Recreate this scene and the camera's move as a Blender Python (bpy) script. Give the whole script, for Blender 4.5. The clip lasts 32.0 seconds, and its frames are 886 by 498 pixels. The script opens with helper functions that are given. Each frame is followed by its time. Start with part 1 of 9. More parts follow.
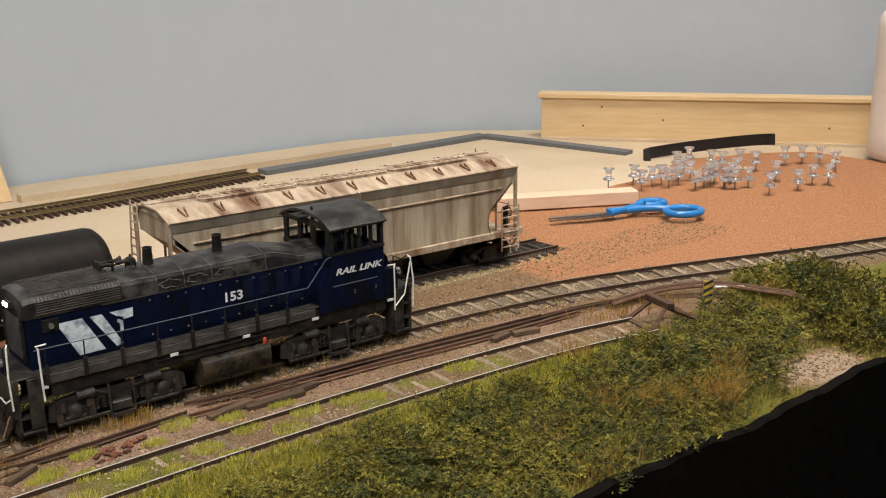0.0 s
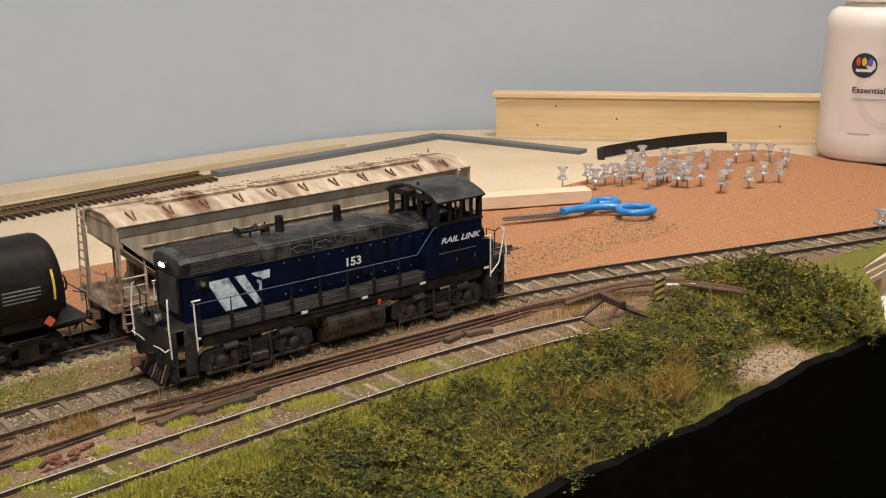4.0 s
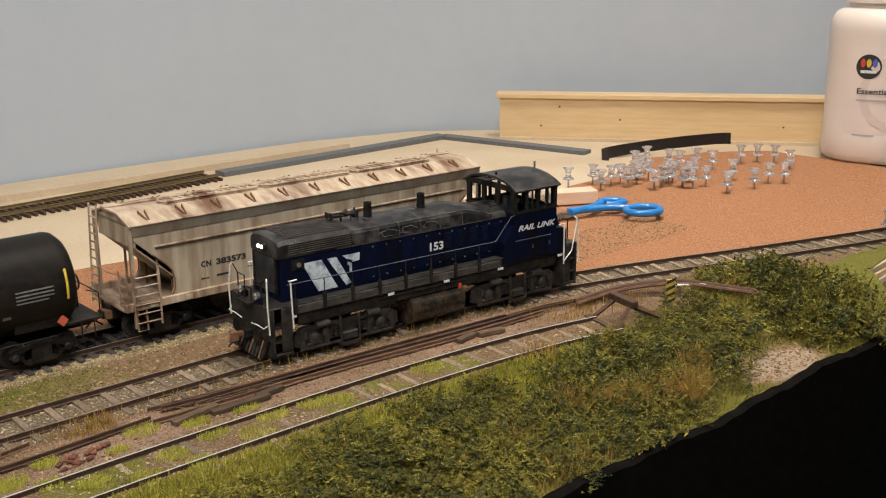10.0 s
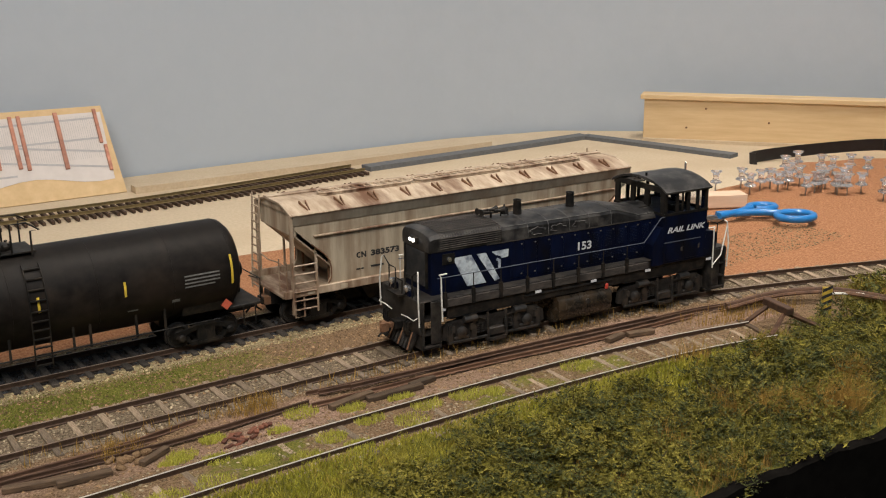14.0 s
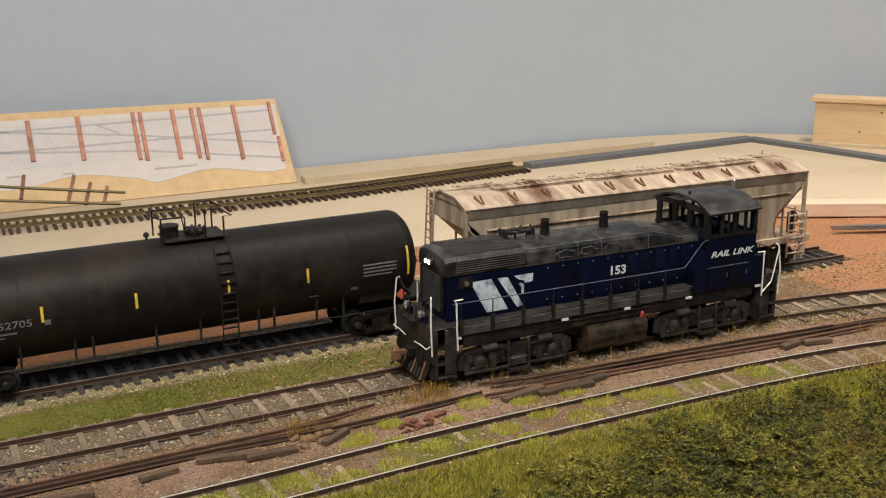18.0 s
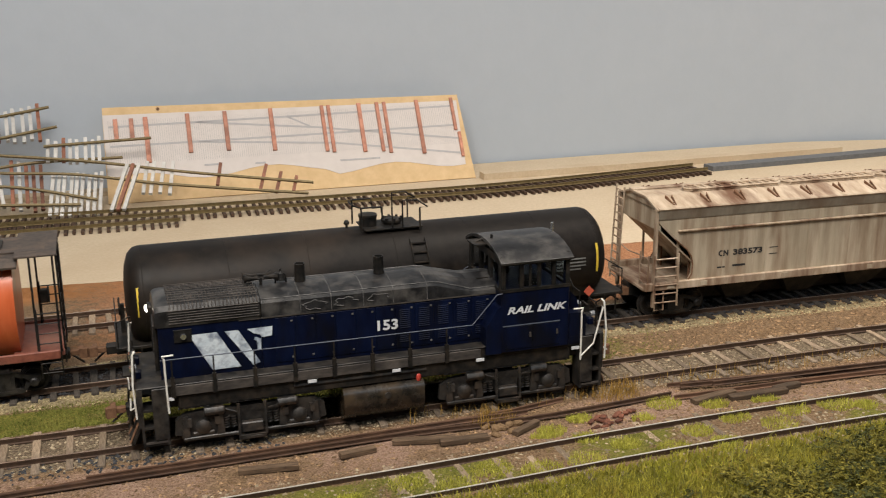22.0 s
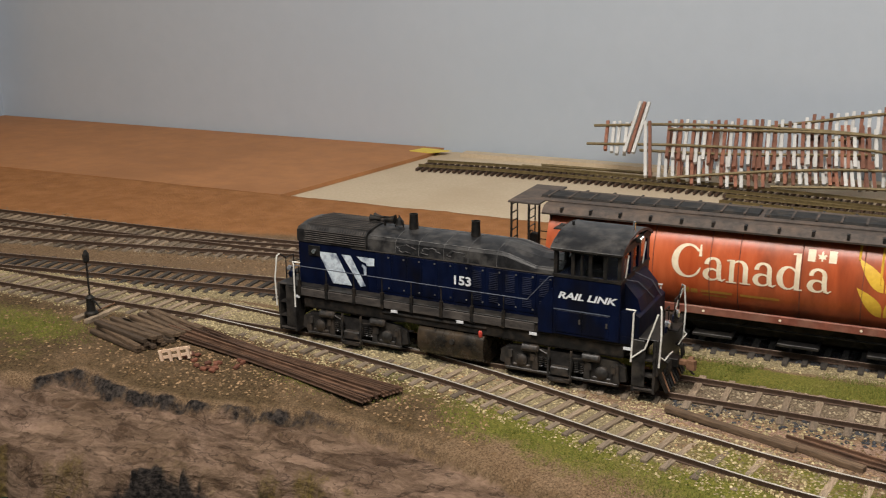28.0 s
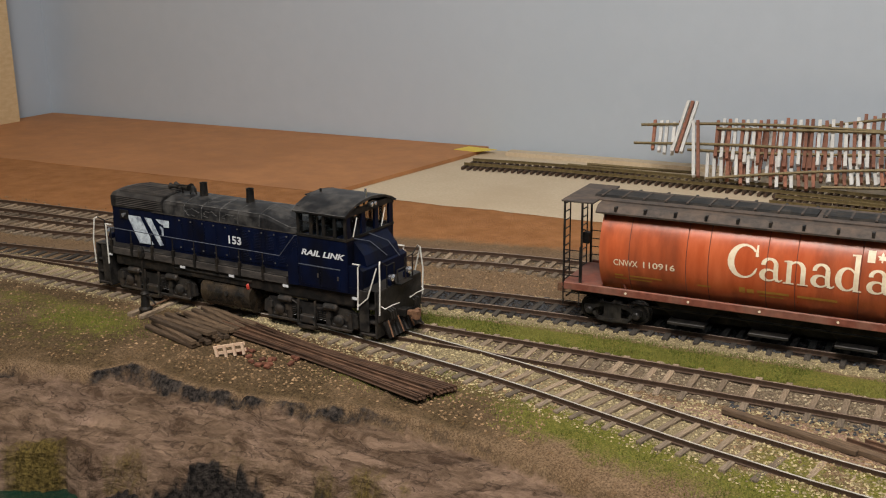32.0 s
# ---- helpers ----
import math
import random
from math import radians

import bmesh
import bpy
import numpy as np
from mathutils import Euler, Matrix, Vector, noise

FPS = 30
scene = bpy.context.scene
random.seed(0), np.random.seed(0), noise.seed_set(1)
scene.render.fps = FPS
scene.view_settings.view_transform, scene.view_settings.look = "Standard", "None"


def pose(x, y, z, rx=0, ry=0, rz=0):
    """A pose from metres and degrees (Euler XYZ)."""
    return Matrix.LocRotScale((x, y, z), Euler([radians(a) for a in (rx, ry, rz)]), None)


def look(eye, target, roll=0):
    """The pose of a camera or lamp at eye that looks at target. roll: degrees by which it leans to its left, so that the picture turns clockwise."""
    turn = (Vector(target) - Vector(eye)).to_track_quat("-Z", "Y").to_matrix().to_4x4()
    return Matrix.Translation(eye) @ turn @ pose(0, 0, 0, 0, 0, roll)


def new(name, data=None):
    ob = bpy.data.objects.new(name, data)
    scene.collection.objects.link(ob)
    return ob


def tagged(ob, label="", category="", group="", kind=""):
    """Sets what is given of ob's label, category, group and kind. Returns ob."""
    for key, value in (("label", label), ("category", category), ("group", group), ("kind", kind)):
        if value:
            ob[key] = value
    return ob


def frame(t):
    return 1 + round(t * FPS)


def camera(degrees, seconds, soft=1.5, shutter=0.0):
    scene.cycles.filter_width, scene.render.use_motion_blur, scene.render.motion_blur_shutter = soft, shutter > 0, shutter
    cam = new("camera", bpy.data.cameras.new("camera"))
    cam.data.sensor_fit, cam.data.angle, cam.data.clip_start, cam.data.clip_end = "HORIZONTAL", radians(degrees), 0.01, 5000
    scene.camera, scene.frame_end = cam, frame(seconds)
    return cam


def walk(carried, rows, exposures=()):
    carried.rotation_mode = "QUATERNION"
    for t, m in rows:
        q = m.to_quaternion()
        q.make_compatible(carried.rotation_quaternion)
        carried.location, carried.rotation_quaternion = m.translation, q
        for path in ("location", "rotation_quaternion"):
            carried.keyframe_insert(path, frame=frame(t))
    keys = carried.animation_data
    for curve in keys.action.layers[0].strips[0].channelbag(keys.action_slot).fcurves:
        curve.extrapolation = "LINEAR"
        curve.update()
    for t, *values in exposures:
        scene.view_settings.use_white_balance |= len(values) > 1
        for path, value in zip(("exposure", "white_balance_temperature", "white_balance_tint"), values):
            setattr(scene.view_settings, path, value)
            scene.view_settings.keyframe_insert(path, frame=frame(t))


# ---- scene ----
cam = camera(45.02, 32.0, soft=1.1, shutter=0.35)
walk(cam, [
    (0.0, pose(0.0713, -0.0042, 0.1493, 74.435, 0.616, -39.296)), (0.5, pose(0.0718, -0.0044, 0.1493, 74.436, 0.627, -39.633)),
    (1.0, pose(0.0725, -0.0046, 0.1493, 74.432, 0.611, -39.934)), (1.5, pose(0.0728, -0.0047, 0.1494, 74.427, 0.614, -40.255)),
    (2.0, pose(0.0730, -0.0049, 0.1494, 74.436, 0.623, -40.564)), (2.5, pose(0.0733, -0.0050, 0.1494, 74.437, 0.593, -40.823)),
    (3.0, pose(0.0738, -0.0052, 0.1493, 74.432, 0.577, -41.074)), (3.5, pose(0.0742, -0.0052, 0.1493, 74.414, 0.615, -41.311)),
    (5.5, pose(0.0752, -0.0057, 0.1493, 74.417, 0.587, -42.099)), (6.0, pose(0.0754, -0.0057, 0.1493, 74.422, 0.578, -42.260)),
    (6.5, pose(0.0758, -0.0058, 0.1492, 74.420, 0.554, -42.415)), (7.0, pose(0.0758, -0.0059, 0.1492, 74.423, 0.542, -42.590)),
    (7.5, pose(0.0754, -0.0055, 0.1492, 74.425, 0.538, -42.771)), (8.0, pose(0.0744, -0.0043, 0.1492, 74.425, 0.535, -42.781)),
    (8.5, pose(0.0734, -0.0032, 0.1492, 74.429, 0.495, -42.934)), (9.0, pose(0.0721, -0.0021, 0.1491, 74.434, 0.479, -42.853)),
    (9.5, pose(0.0709, -0.0014, 0.1491, 74.441, 0.460, -42.431)), (10.0, pose(0.0693, -0.0006, 0.1491, 74.435, 0.464, -41.761)),
    (10.5, pose(0.0677, 0.0002, 0.1490, 74.440, 0.459, -40.848)), (11.0, pose(0.0664, 0.0007, 0.1490, 74.448, 0.454, -39.979)),
    (11.5, pose(0.0650, 0.0012, 0.1489, 74.447, 0.431, -39.098)), (12.0, pose(0.0636, 0.0018, 0.1489, 74.443, 0.373, -38.243)),
    (12.5, pose(0.0621, 0.0022, 0.1489, 74.450, 0.384, -37.250)), (13.0, pose(0.0611, 0.0024, 0.1490, 74.451, 0.423, -36.427)),
    (13.5, pose(0.0601, 0.0024, 0.1490, 74.465, 0.411, -35.598)), (14.0, pose(0.0587, 0.0028, 0.1489, 74.468, 0.406, -34.753)),
    (14.5, pose(0.0577, 0.0033, 0.1490, 74.463, 0.383, -34.071)), (16.5, pose(0.0511, 0.0046, 0.1490, 74.463, 0.378, -30.206)),
    (17.0, pose(0.0495, 0.0050, 0.1491, 74.442, 0.414, -29.168)), (17.5, pose(0.0477, 0.0053, 0.1492, 74.423, 0.420, -28.036)),
    (18.0, pose(0.0459, 0.0055, 0.1492, 74.424, 0.441, -26.891)), (18.5, pose(0.0440, 0.0056, 0.1492, 74.431, 0.460, -25.729)),
    (19.0, pose(0.0420, 0.0059, 0.1492, 74.418, 0.484, -24.412)), (19.5, pose(0.0397, 0.0062, 0.1491, 74.427, 0.479, -23.151)),
    (20.0, pose(0.0383, 0.0064, 0.1490, 74.433, 0.491, -21.876)), (20.5, pose(0.0370, 0.0064, 0.1491, 74.432, 0.497, -20.790)),
    (21.0, pose(0.0358, 0.0061, 0.1491, 74.429, 0.543, -19.851)), (21.5, pose(0.0344, 0.0062, 0.1491, 74.421, 0.529, -19.087)),
    (22.0, pose(0.0316, 0.0061, 0.1492, 74.422, 0.481, -18.257)), (22.5, pose(0.0262, 0.0058, 0.1493, 74.420, 0.508, -16.251)),
    (23.0, pose(0.0193, 0.0048, 0.1493, 74.434, 0.498, -12.510)), (23.5, pose(0.0121, 0.0034, 0.1492, 74.460, 0.493, -8.155)),
    (24.0, pose(0.0054, 0.0019, 0.1493, 74.438, 0.502, -3.697)), (24.5, pose(-0.0000, 0.0000, 0.1492, 74.447, 0.521, 0.433)),
    (25.0, pose(-0.0054, -0.0025, 0.1492, 74.474, 0.490, 4.255)), (25.5, pose(-0.0107, -0.0054, 0.1493, 74.455, 0.521, 8.093)),
    (26.0, pose(-0.0159, -0.0086, 0.1494, 74.463, 0.434, 11.830)), (26.5, pose(-0.0204, -0.0119, 0.1495, 74.451, 0.557, 15.598)),
    (28.5, pose(-0.0269, -0.0161, 0.1492, 74.433, 0.467, 26.183)), (29.0, pose(-0.0280, -0.0167, 0.1492, 74.435, 0.471, 26.287)),
    (29.5, pose(-0.0290, -0.0173, 0.1491, 74.438, 0.465, 26.412)), (30.0, pose(-0.0300, -0.0178, 0.1491, 74.430, 0.528, 26.492)),
    (30.5, pose(-0.0307, -0.0183, 0.1491, 74.416, 0.510, 26.605)), (31.0, pose(-0.0315, -0.0186, 0.1491, 74.419, 0.525, 26.721)),
    (31.5, pose(-0.0320, -0.0189, 0.1491, 74.415, 0.554, 26.854)), (32.0, pose(-0.0324, -0.0190, 0.1493, 74.379, 0.611, 26.984)),
], exposures=((0, 0.14), (9, 0.14), (11.5, 0.06), (13.5, -0.02), (17, 0.06), (18, 0.12), (20, 0.22), (22, 0.18), (24, 0.18), (26, 0.28), (29, 0.32), (32, 0.24)))

# ---- world and lamps ----
world = bpy.data.worlds.new("room_light")
scene.world = world
world.use_nodes = True
world.node_tree.nodes["Background"].inputs[0].default_value = (0.86, 0.92, 1.0, 1)
world.node_tree.nodes["Background"].inputs[1].default_value = 0.02


def added_lamp(x, y, z, sx, sy, power, colour, target, spread=180):
    """An unseen area lamp, added to light the layout from out of view."""
    lamp = bpy.data.lights.new("unseen_lamp", "AREA")
    lamp.shape, lamp.size, lamp.size_y, lamp.energy, lamp.color = "RECTANGLE", sx, sy, power, colour
    lamp.spread = radians(spread)
    ob = new("unseen_lamp", lamp)
    ob.matrix_world = look((x, y, z), target)
    return ob


# key lamp added low above the camera to light the near sides
added_lamp(-0.11, -0.02, 0.64, 0.44, 0.26, 6.6, (1.0, 0.93, 0.85), (-0.04, 0.50, 0))
# added overhead lamp, its narrow spread keeps the coved corner dim
added_lamp(0.56, 0.25, 0.95, 0.40, 0.16, 2.0, (1.0, 0.90, 0.79), (0.58, 0.36, 0), 75)
# added cool fill that turns the corner bluer
added_lamp(0.85, -1.30, 1.30, 0.90, 0.60, 3.5, (0.75, 0.88, 1.0), (0.45, 0.40, 0.1))

# ---- mesh helpers ----
class Shape:
    """Collects corners and faces of one mesh."""

    def __init__(self):
        self.v, self.f = [], []

    def add(self, verts, faces):
        n = len(self.v)
        self.v += [tuple(p) for p in verts]
        self.f += [tuple(i + n for i in f) for f in faces]
        return self

    def box(self, x0, x1, y0, y1, z0, z1, c=0.0):
        """A box, with its edges cut off by c."""
        if c <= 0:
            v = [(x, y, z) for z in (z0, z1) for y in (y0, y1) for x in (x0, x1)]
            return self.add(v, [(0, 2, 3, 1), (4, 5, 7, 6), (0, 1, 5, 4), (2, 6, 7, 3), (0, 4, 6, 2), (1, 3, 7, 5)])
        lo, hi = (x0, y0, z0), (x1, y1, z1)
        v, idx = [], {}
        for sx in (0, 1):
            for sy in (0, 1):
                for sz in (0, 1):
                    s = (sx, sy, sz)
                    corner = [hi[a] if s[a] else lo[a] for a in range(3)]
                    for ax in range(3):
                        p = [corner[a] if a == ax else corner[a] + (-c if s[a] else c) for a in range(3)]
                        idx[s, ax] = len(v)
                        v.append(p)
        f = []
        for ax in range(3):
            b, d = (ax + 1) % 3, (ax + 2) % 3
            for s in (0, 1):
                q = []
                for i, j in ((0, 0), (1, 0), (1, 1), (0, 1)):
                    k = [0, 0, 0]
                    k[ax], k[b], k[d] = s, i, j
                    q.append(idx[tuple(k), ax])
                f.append(q if s else q[::-1])
            for i in (0, 1):
                for j in (0, 1):
                    k0, k1 = [0, 0, 0], [0, 0, 0]
                    k0[b] = k1[b] = i
                    k0[d] = k1[d] = j
                    k0[ax], k1[ax] = 0, 1
                    k0, k1 = tuple(k0), tuple(k1)
                    q = [idx[k0, b], idx[k1, b], idx[k1, d], idx[k0, d]]
                    f.append(q if i == j else q[::-1])
        for s in [(a, b, d) for a in (0, 1) for b in (0, 1) for d in (0, 1)]:
            q = [idx[s, 0], idx[s, 1], idx[s, 2]]
            f.append(q if sum(s) % 2 else q[::-1])
        return self.add(v, f)

    def turned(self, m, other):
        return self.add([m @ Vector(p) for p in other.v], other.f)

    def tube(self, pts, r, n=6, caps=True):
        """A round bar along a line of points; r may be one radius or one for each point."""
        pts = [Vector(p) for p in pts]
        rs = r if isinstance(r, (list, tuple)) else [r] * len(pts)
        rings, last = [], None
        for i, p in enumerate(pts):
            d = (pts[min(i + 1, len(pts) - 1)] - pts[max(i - 1, 0)]).normalized()
            if last is None:
                u = d.cross(Vector((0, 0, 1)))
                if u.length < 0.01:
                    u = d.cross(Vector((0, 1, 0)))
            else:
                u = last - d * last.dot(d)
            u.normalize()
            last = u
            w = d.cross(u)
            rings.append([p + (u * math.cos(2 * math.pi * k / n) + w * math.sin(2 * math.pi * k / n)) * rs[i] for k in range(n)])
        v = [q for ring in rings for q in ring]
        f = [(i * n + k, i * n + (k + 1) % n, (i + 1) * n + (k + 1) % n, (i + 1) * n + k) for i in range(len(pts) - 1) for k in range(n)]
        if caps:
            f += [tuple(range(n))[::-1], tuple((len(pts) - 1) * n + k for k in range(n))]
        return self.add(v, f)

    def loft(self, rings, closed=True, caps=True):
        """Skins equal rings of points one after the other."""
        n = len(rings[0])
        v = [p for ring in rings for p in ring]
        m = n if closed else n - 1
        f = [(i * n + k, i * n + (k + 1) % n, (i + 1) * n + (k + 1) % n, (i + 1) * n + k) for i in range(len(rings) - 1) for k in range(m)]
        if caps:
            f += [tuple(range(n))[::-1], tuple((len(rings) - 1) * n + k for k in range(n))]
        return self.add(v, f)

    def lathe(self, profile, n=20, centre=(0, 0, 0), axis="z"):
        """Turns a profile of (radius, height) round an axis."""
        rings = []
        for r, h in profile:
            ring = []
            for k in range(n):
                a = 2 * math.pi * k / n
                p = (r * math.cos(a), r * math.sin(a), h)
                if axis == "x":
                    p = (h, p[0], p[1])
                elif axis == "y":
                    p = (p[1], h, p[0])
                ring.append((p[0] + centre[0], p[1] + centre[1], p[2] + centre[2]))
            rings.append(ring)
        return self.loft(rings)

    def prism(self, outline, x0, x1, axis="x"):
        """Pushes an outline along an axis. The outline is (y, z) along x, (x, z) along y, (x, y) along z."""
        def at(p, h):
            return (h, p[0], p[1]) if axis == "x" else (p[0], h, p[1]) if axis == "y" else (p[0], p[1], h)
        return self.loft([[at(p, x0) for p in outline], [at(p, x1) for p in outline]])

    def mesh(self, name, material, smooth=0.0):
        me = bpy.data.meshes.new(name)
        me.from_pydata(self.v, [], self.f)
        me.materials.append(material)
        bm = bmesh.new()
        bm.from_mesh(me)
        bmesh.ops.recalc_face_normals(bm, faces=bm.faces)
        if smooth > 0:
            lim = radians(smooth)
            for face in bm.faces:
                face.smooth = True
            for e in bm.edges:
                e.smooth = len(e.link_faces) == 2 and e.calc_face_angle(0) < lim
        bm.to_mesh(me)
        bm.free()
        return me


def thing(name, label, category, m=None, group="", kind="", shape=None, material=None, smooth=0.0):
    """A top-level thing: an Empty, or one mesh if a shape is given."""
    ob = new(name, shape.mesh(name, material, smooth) if shape else None)
    if m is not None:
        ob.matrix_world = m
    return tagged(ob, label, category, group, kind)


def part(name, shape, material, parent, label="", smooth=0.0, m=None, kind=""):
    """One mesh as a part of a thing or of a part."""
    ob = new(name, shape.mesh(name, material, smooth) if isinstance(shape, Shape) else shape)
    ob.parent = parent
    if m is not None:
        ob.matrix_local = m
    if label or kind:
        tagged(ob, label, kind=kind)
    return ob


def structure(name, shape, material, smooth=0.0, label="", m=None, category=""):
    ob = new(name, shape.mesh(name, material, smooth))
    if m is not None:
        ob.matrix_world = m
    return tagged(ob, label, category, kind="structure")


def along(points, step=0.002):
    """A smooth line through points of the plan, cut into even steps: (x, y, dx, dy)."""
    p = [Vector(q) for q in points]
    p = [2 * p[0] - p[1]] + p + [2 * p[-1] - p[-2]]
    fine = []
    for i in range(1, len(p) - 2):
        a, b, c, d = p[i - 1:i + 3]
        for k in range(30):
            u = k / 30
            fine.append(0.5 * (2 * b + (c - a) * u + (2 * a - 5 * b + 4 * c - d) * u * u + (3 * b - a - 3 * c + d) * u ** 3))
    fine.append(p[-2])
    arr = np.array([tuple(q) for q in fine])
    s = np.concatenate([[0], np.cumsum(np.hypot(*np.diff(arr, axis=0).T))])
    n = max(2, int(s[-1] / step))
    t = np.linspace(0, s[-1], n)
    x, y = np.interp(t, s, arr[:, 0]), np.interp(t, s, arr[:, 1])
    dx, dy = np.gradient(x), np.gradient(y)
    h = np.hypot(dx, dy)
    return np.stack([x, y, dx / h, dy / h], 1), s[-1]

# ---- materials ----
def surface(name, a, b, grain=400.0, rough=0.7, metal=0.0, bump=0.0, stain=None, stain_size=40.0, stain_amount=0.5, vary=0.0, coat=0.0, island=False, stretch=(1, 1, 1)):
    """A paint, stone or wood surface: two tones in a fine grain, broader stains, relief, and a change from piece to piece."""
    m = bpy.data.materials.new(name)
    m.use_nodes = True
    nt = m.node_tree
    n, l = nt.nodes, nt.links
    p = n["Principled BSDF"]
    co = n.new("ShaderNodeTexCoord").outputs["Object"]
    if stretch != (1, 1, 1):
        mp = n.new("ShaderNodeMapping")
        mp.inputs["Scale"].default_value = stretch
        l.new(co, mp.inputs[0])
        co = mp.outputs[0]
    fine = n.new("ShaderNodeTexNoise")
    fine.inputs["Scale"].default_value, fine.inputs["Detail"].default_value, fine.inputs["Roughness"].default_value = grain, 5, 0.65
    l.new(co, fine.inputs["Vector"])
    ramp = n.new("ShaderNodeValToRGB")
    ramp.color_ramp.elements[0].position, ramp.color_ramp.elements[1].position = 0.32, 0.68
    ramp.color_ramp.elements[0].color, ramp.color_ramp.elements[1].color = (*a, 1), (*b, 1)
    l.new(fine.outputs["Fac"], ramp.inputs[0])
    colour = ramp.outputs[0]
    if stain:
        wide = n.new("ShaderNodeTexNoise")
        wide.inputs["Scale"].default_value, wide.inputs["Detail"].default_value, wide.inputs["Roughness"].default_value = stain_size, 6, 0.6
        l.new(co, wide.inputs["Vector"])
        cut = n.new("ShaderNodeMapRange")
        cut.inputs["From Min"].default_value, cut.inputs["From Max"].default_value = 0.46, 0.66
        cut.inputs["To Max"].default_value = stain_amount
        l.new(wide.outputs["Fac"], cut.inputs[0])
        mix = n.new("ShaderNodeMix")
        mix.data_type = "RGBA"
        l.new(cut.outputs[0], mix.inputs["Factor"])
        l.new(colour, mix.inputs["A"])
        mix.inputs["B"].default_value = (*stain, 1)
        colour = mix.outputs["Result"]
    if vary:
        rnd = n.new("ShaderNodeNewGeometry").outputs["Random Per Island"] if island else n.new("ShaderNodeObjectInfo").outputs["Random"]
        r = n.new("ShaderNodeMapRange")
        r.inputs["To Min"].default_value, r.inputs["To Max"].default_value = 1 - vary, 1 + vary
        l.new(rnd, r.inputs[0])
        hsv = n.new("ShaderNodeHueSaturation")
        l.new(r.outputs[0], hsv.inputs["Value"])
        l.new(colour, hsv.inputs["Color"])
        colour = hsv.outputs[0]
    l.new(colour, p.inputs["Base Color"])
    p.inputs["Metallic"].default_value = metal
    rr = n.new("ShaderNodeMapRange")
    rr.inputs["To Min"].default_value, rr.inputs["To Max"].default_value = max(rough - 0.12, 0.02), min(rough + 0.12, 1)
    l.new(fine.outputs["Fac"], rr.inputs[0])
    l.new(rr.outputs[0], p.inputs["Roughness"])
    if coat:
        p.inputs["Coat Weight"].default_value = coat
    if bump:
        bp = n.new("ShaderNodeBump")
        bp.inputs["Strength"].default_value, bp.inputs["Distance"].default_value = 1.0, bump
        l.new(fine.outputs["Fac"], bp.inputs["Height"])
        l.new(bp.outputs[0], p.inputs["Normal"])
    return m


def glow(name, colour, strength):
    m = bpy.data.materials.new(name)
    m.use_nodes = True
    p = m.node_tree.nodes["Principled BSDF"]
    p.inputs["Base Color"].default_value = (*colour, 1)
    p.inputs["Emission Color"].default_value = (*colour, 1)
    p.inputs["Emission Strength"].default_value = strength
    return m


WALL = surface("pale_blue_wall_paint", (0.440, 0.492, 0.555), (0.460, 0.512, 0.575), 60, 0.8, bump=0.0002, stain=(0.420, 0.477, 0.545), stain_size=3, stain_amount=0.6)
TAN = surface("bare_hardboard", (0.50, 0.40, 0.27), (0.60, 0.49, 0.35), 500, 0.8, bump=0.0002, stain=(0.45, 0.34, 0.22), stain_size=14, stain_amount=0.5)
BROWN = surface("brown_painted_board", (0.36, 0.155, 0.055), (0.46, 0.21, 0.080), 60, 0.7, bump=0.0002, stain=(0.29, 0.125, 0.045), stain_size=12, stain_amount=0.6)
TIE = surface("weathered_tie_wood", (0.125, 0.085, 0.052), (0.36, 0.275, 0.19), 700, 0.9, bump=0.0002, vary=0.4, stretch=(3, 0.4, 1), stain=(0.075, 0.062, 0.052), stain_size=60, stain_amount=0.6)
# blackened ties, with the shade under the standing cars put into the colour
TIEDARK = surface("blackened_shaded_tie_wood", (0.022, 0.018, 0.014), (0.075, 0.062, 0.050), 700, 0.9, bump=0.0002, vary=0.4, stretch=(3, 0.4, 1))
RUSTRAIL = surface("rusty_rail_side", (0.045, 0.026, 0.017), (0.095, 0.056, 0.034), 900, 0.75, 0.2)
RAILTOP = surface("worn_rail_head", (0.50, 0.46, 0.40), (0.66, 0.62, 0.56), 300, 0.35, 0.3)
HEADWORN = surface("browned_rail_head", (0.15, 0.10, 0.07), (0.30, 0.22, 0.165), 200, 0.45, 0.3)
BRASS = surface("olive_brass_rail", (0.115, 0.085, 0.036), (0.22, 0.165, 0.075), 500, 0.5, 0.3)
BLACK = surface("black_fascia_paint", (0.0062, 0.0056, 0.0050), (0.0105, 0.0095, 0.0085), 200, 0.95)
BLACK.node_tree.nodes["Principled BSDF"].inputs["Specular IOR Level"].default_value = 0.0
PLY = surface("birch_plywood", (0.60, 0.42, 0.22), (0.70, 0.52, 0.30), 120, 0.6, bump=0.0001, stretch=(0.2, 1, 2.5))
EDGEGREY = surface("dusty_green_grey_edge", (0.10, 0.11, 0.09), (0.17, 0.18, 0.15), 300, 0.85)
FOAM = surface("grey_foam_strip", (0.10, 0.105, 0.11), (0.15, 0.155, 0.16), 400, 0.9)
BLUE = surface("faded_dark_blue_paint", (0.0013, 0.0031, 0.0145), (0.0031, 0.0070, 0.028), 300, 0.42, bump=0.00005, stain=(0.0040, 0.0040, 0.0052), stain_size=95, stain_amount=0.85, stretch=(1, 1, 0.35))
BLUE.node_tree.nodes["Principled BSDF"].inputs["Specular IOR Level"].default_value = 0.14
HOODTOP = surface("sooty_blue_black_paint", (0.0050, 0.0050, 0.0058), (0.024, 0.024, 0.025), 240, 0.40, bump=0.00006, stain=(0.105, 0.098, 0.090), stain_size=150, stain_amount=0.55)
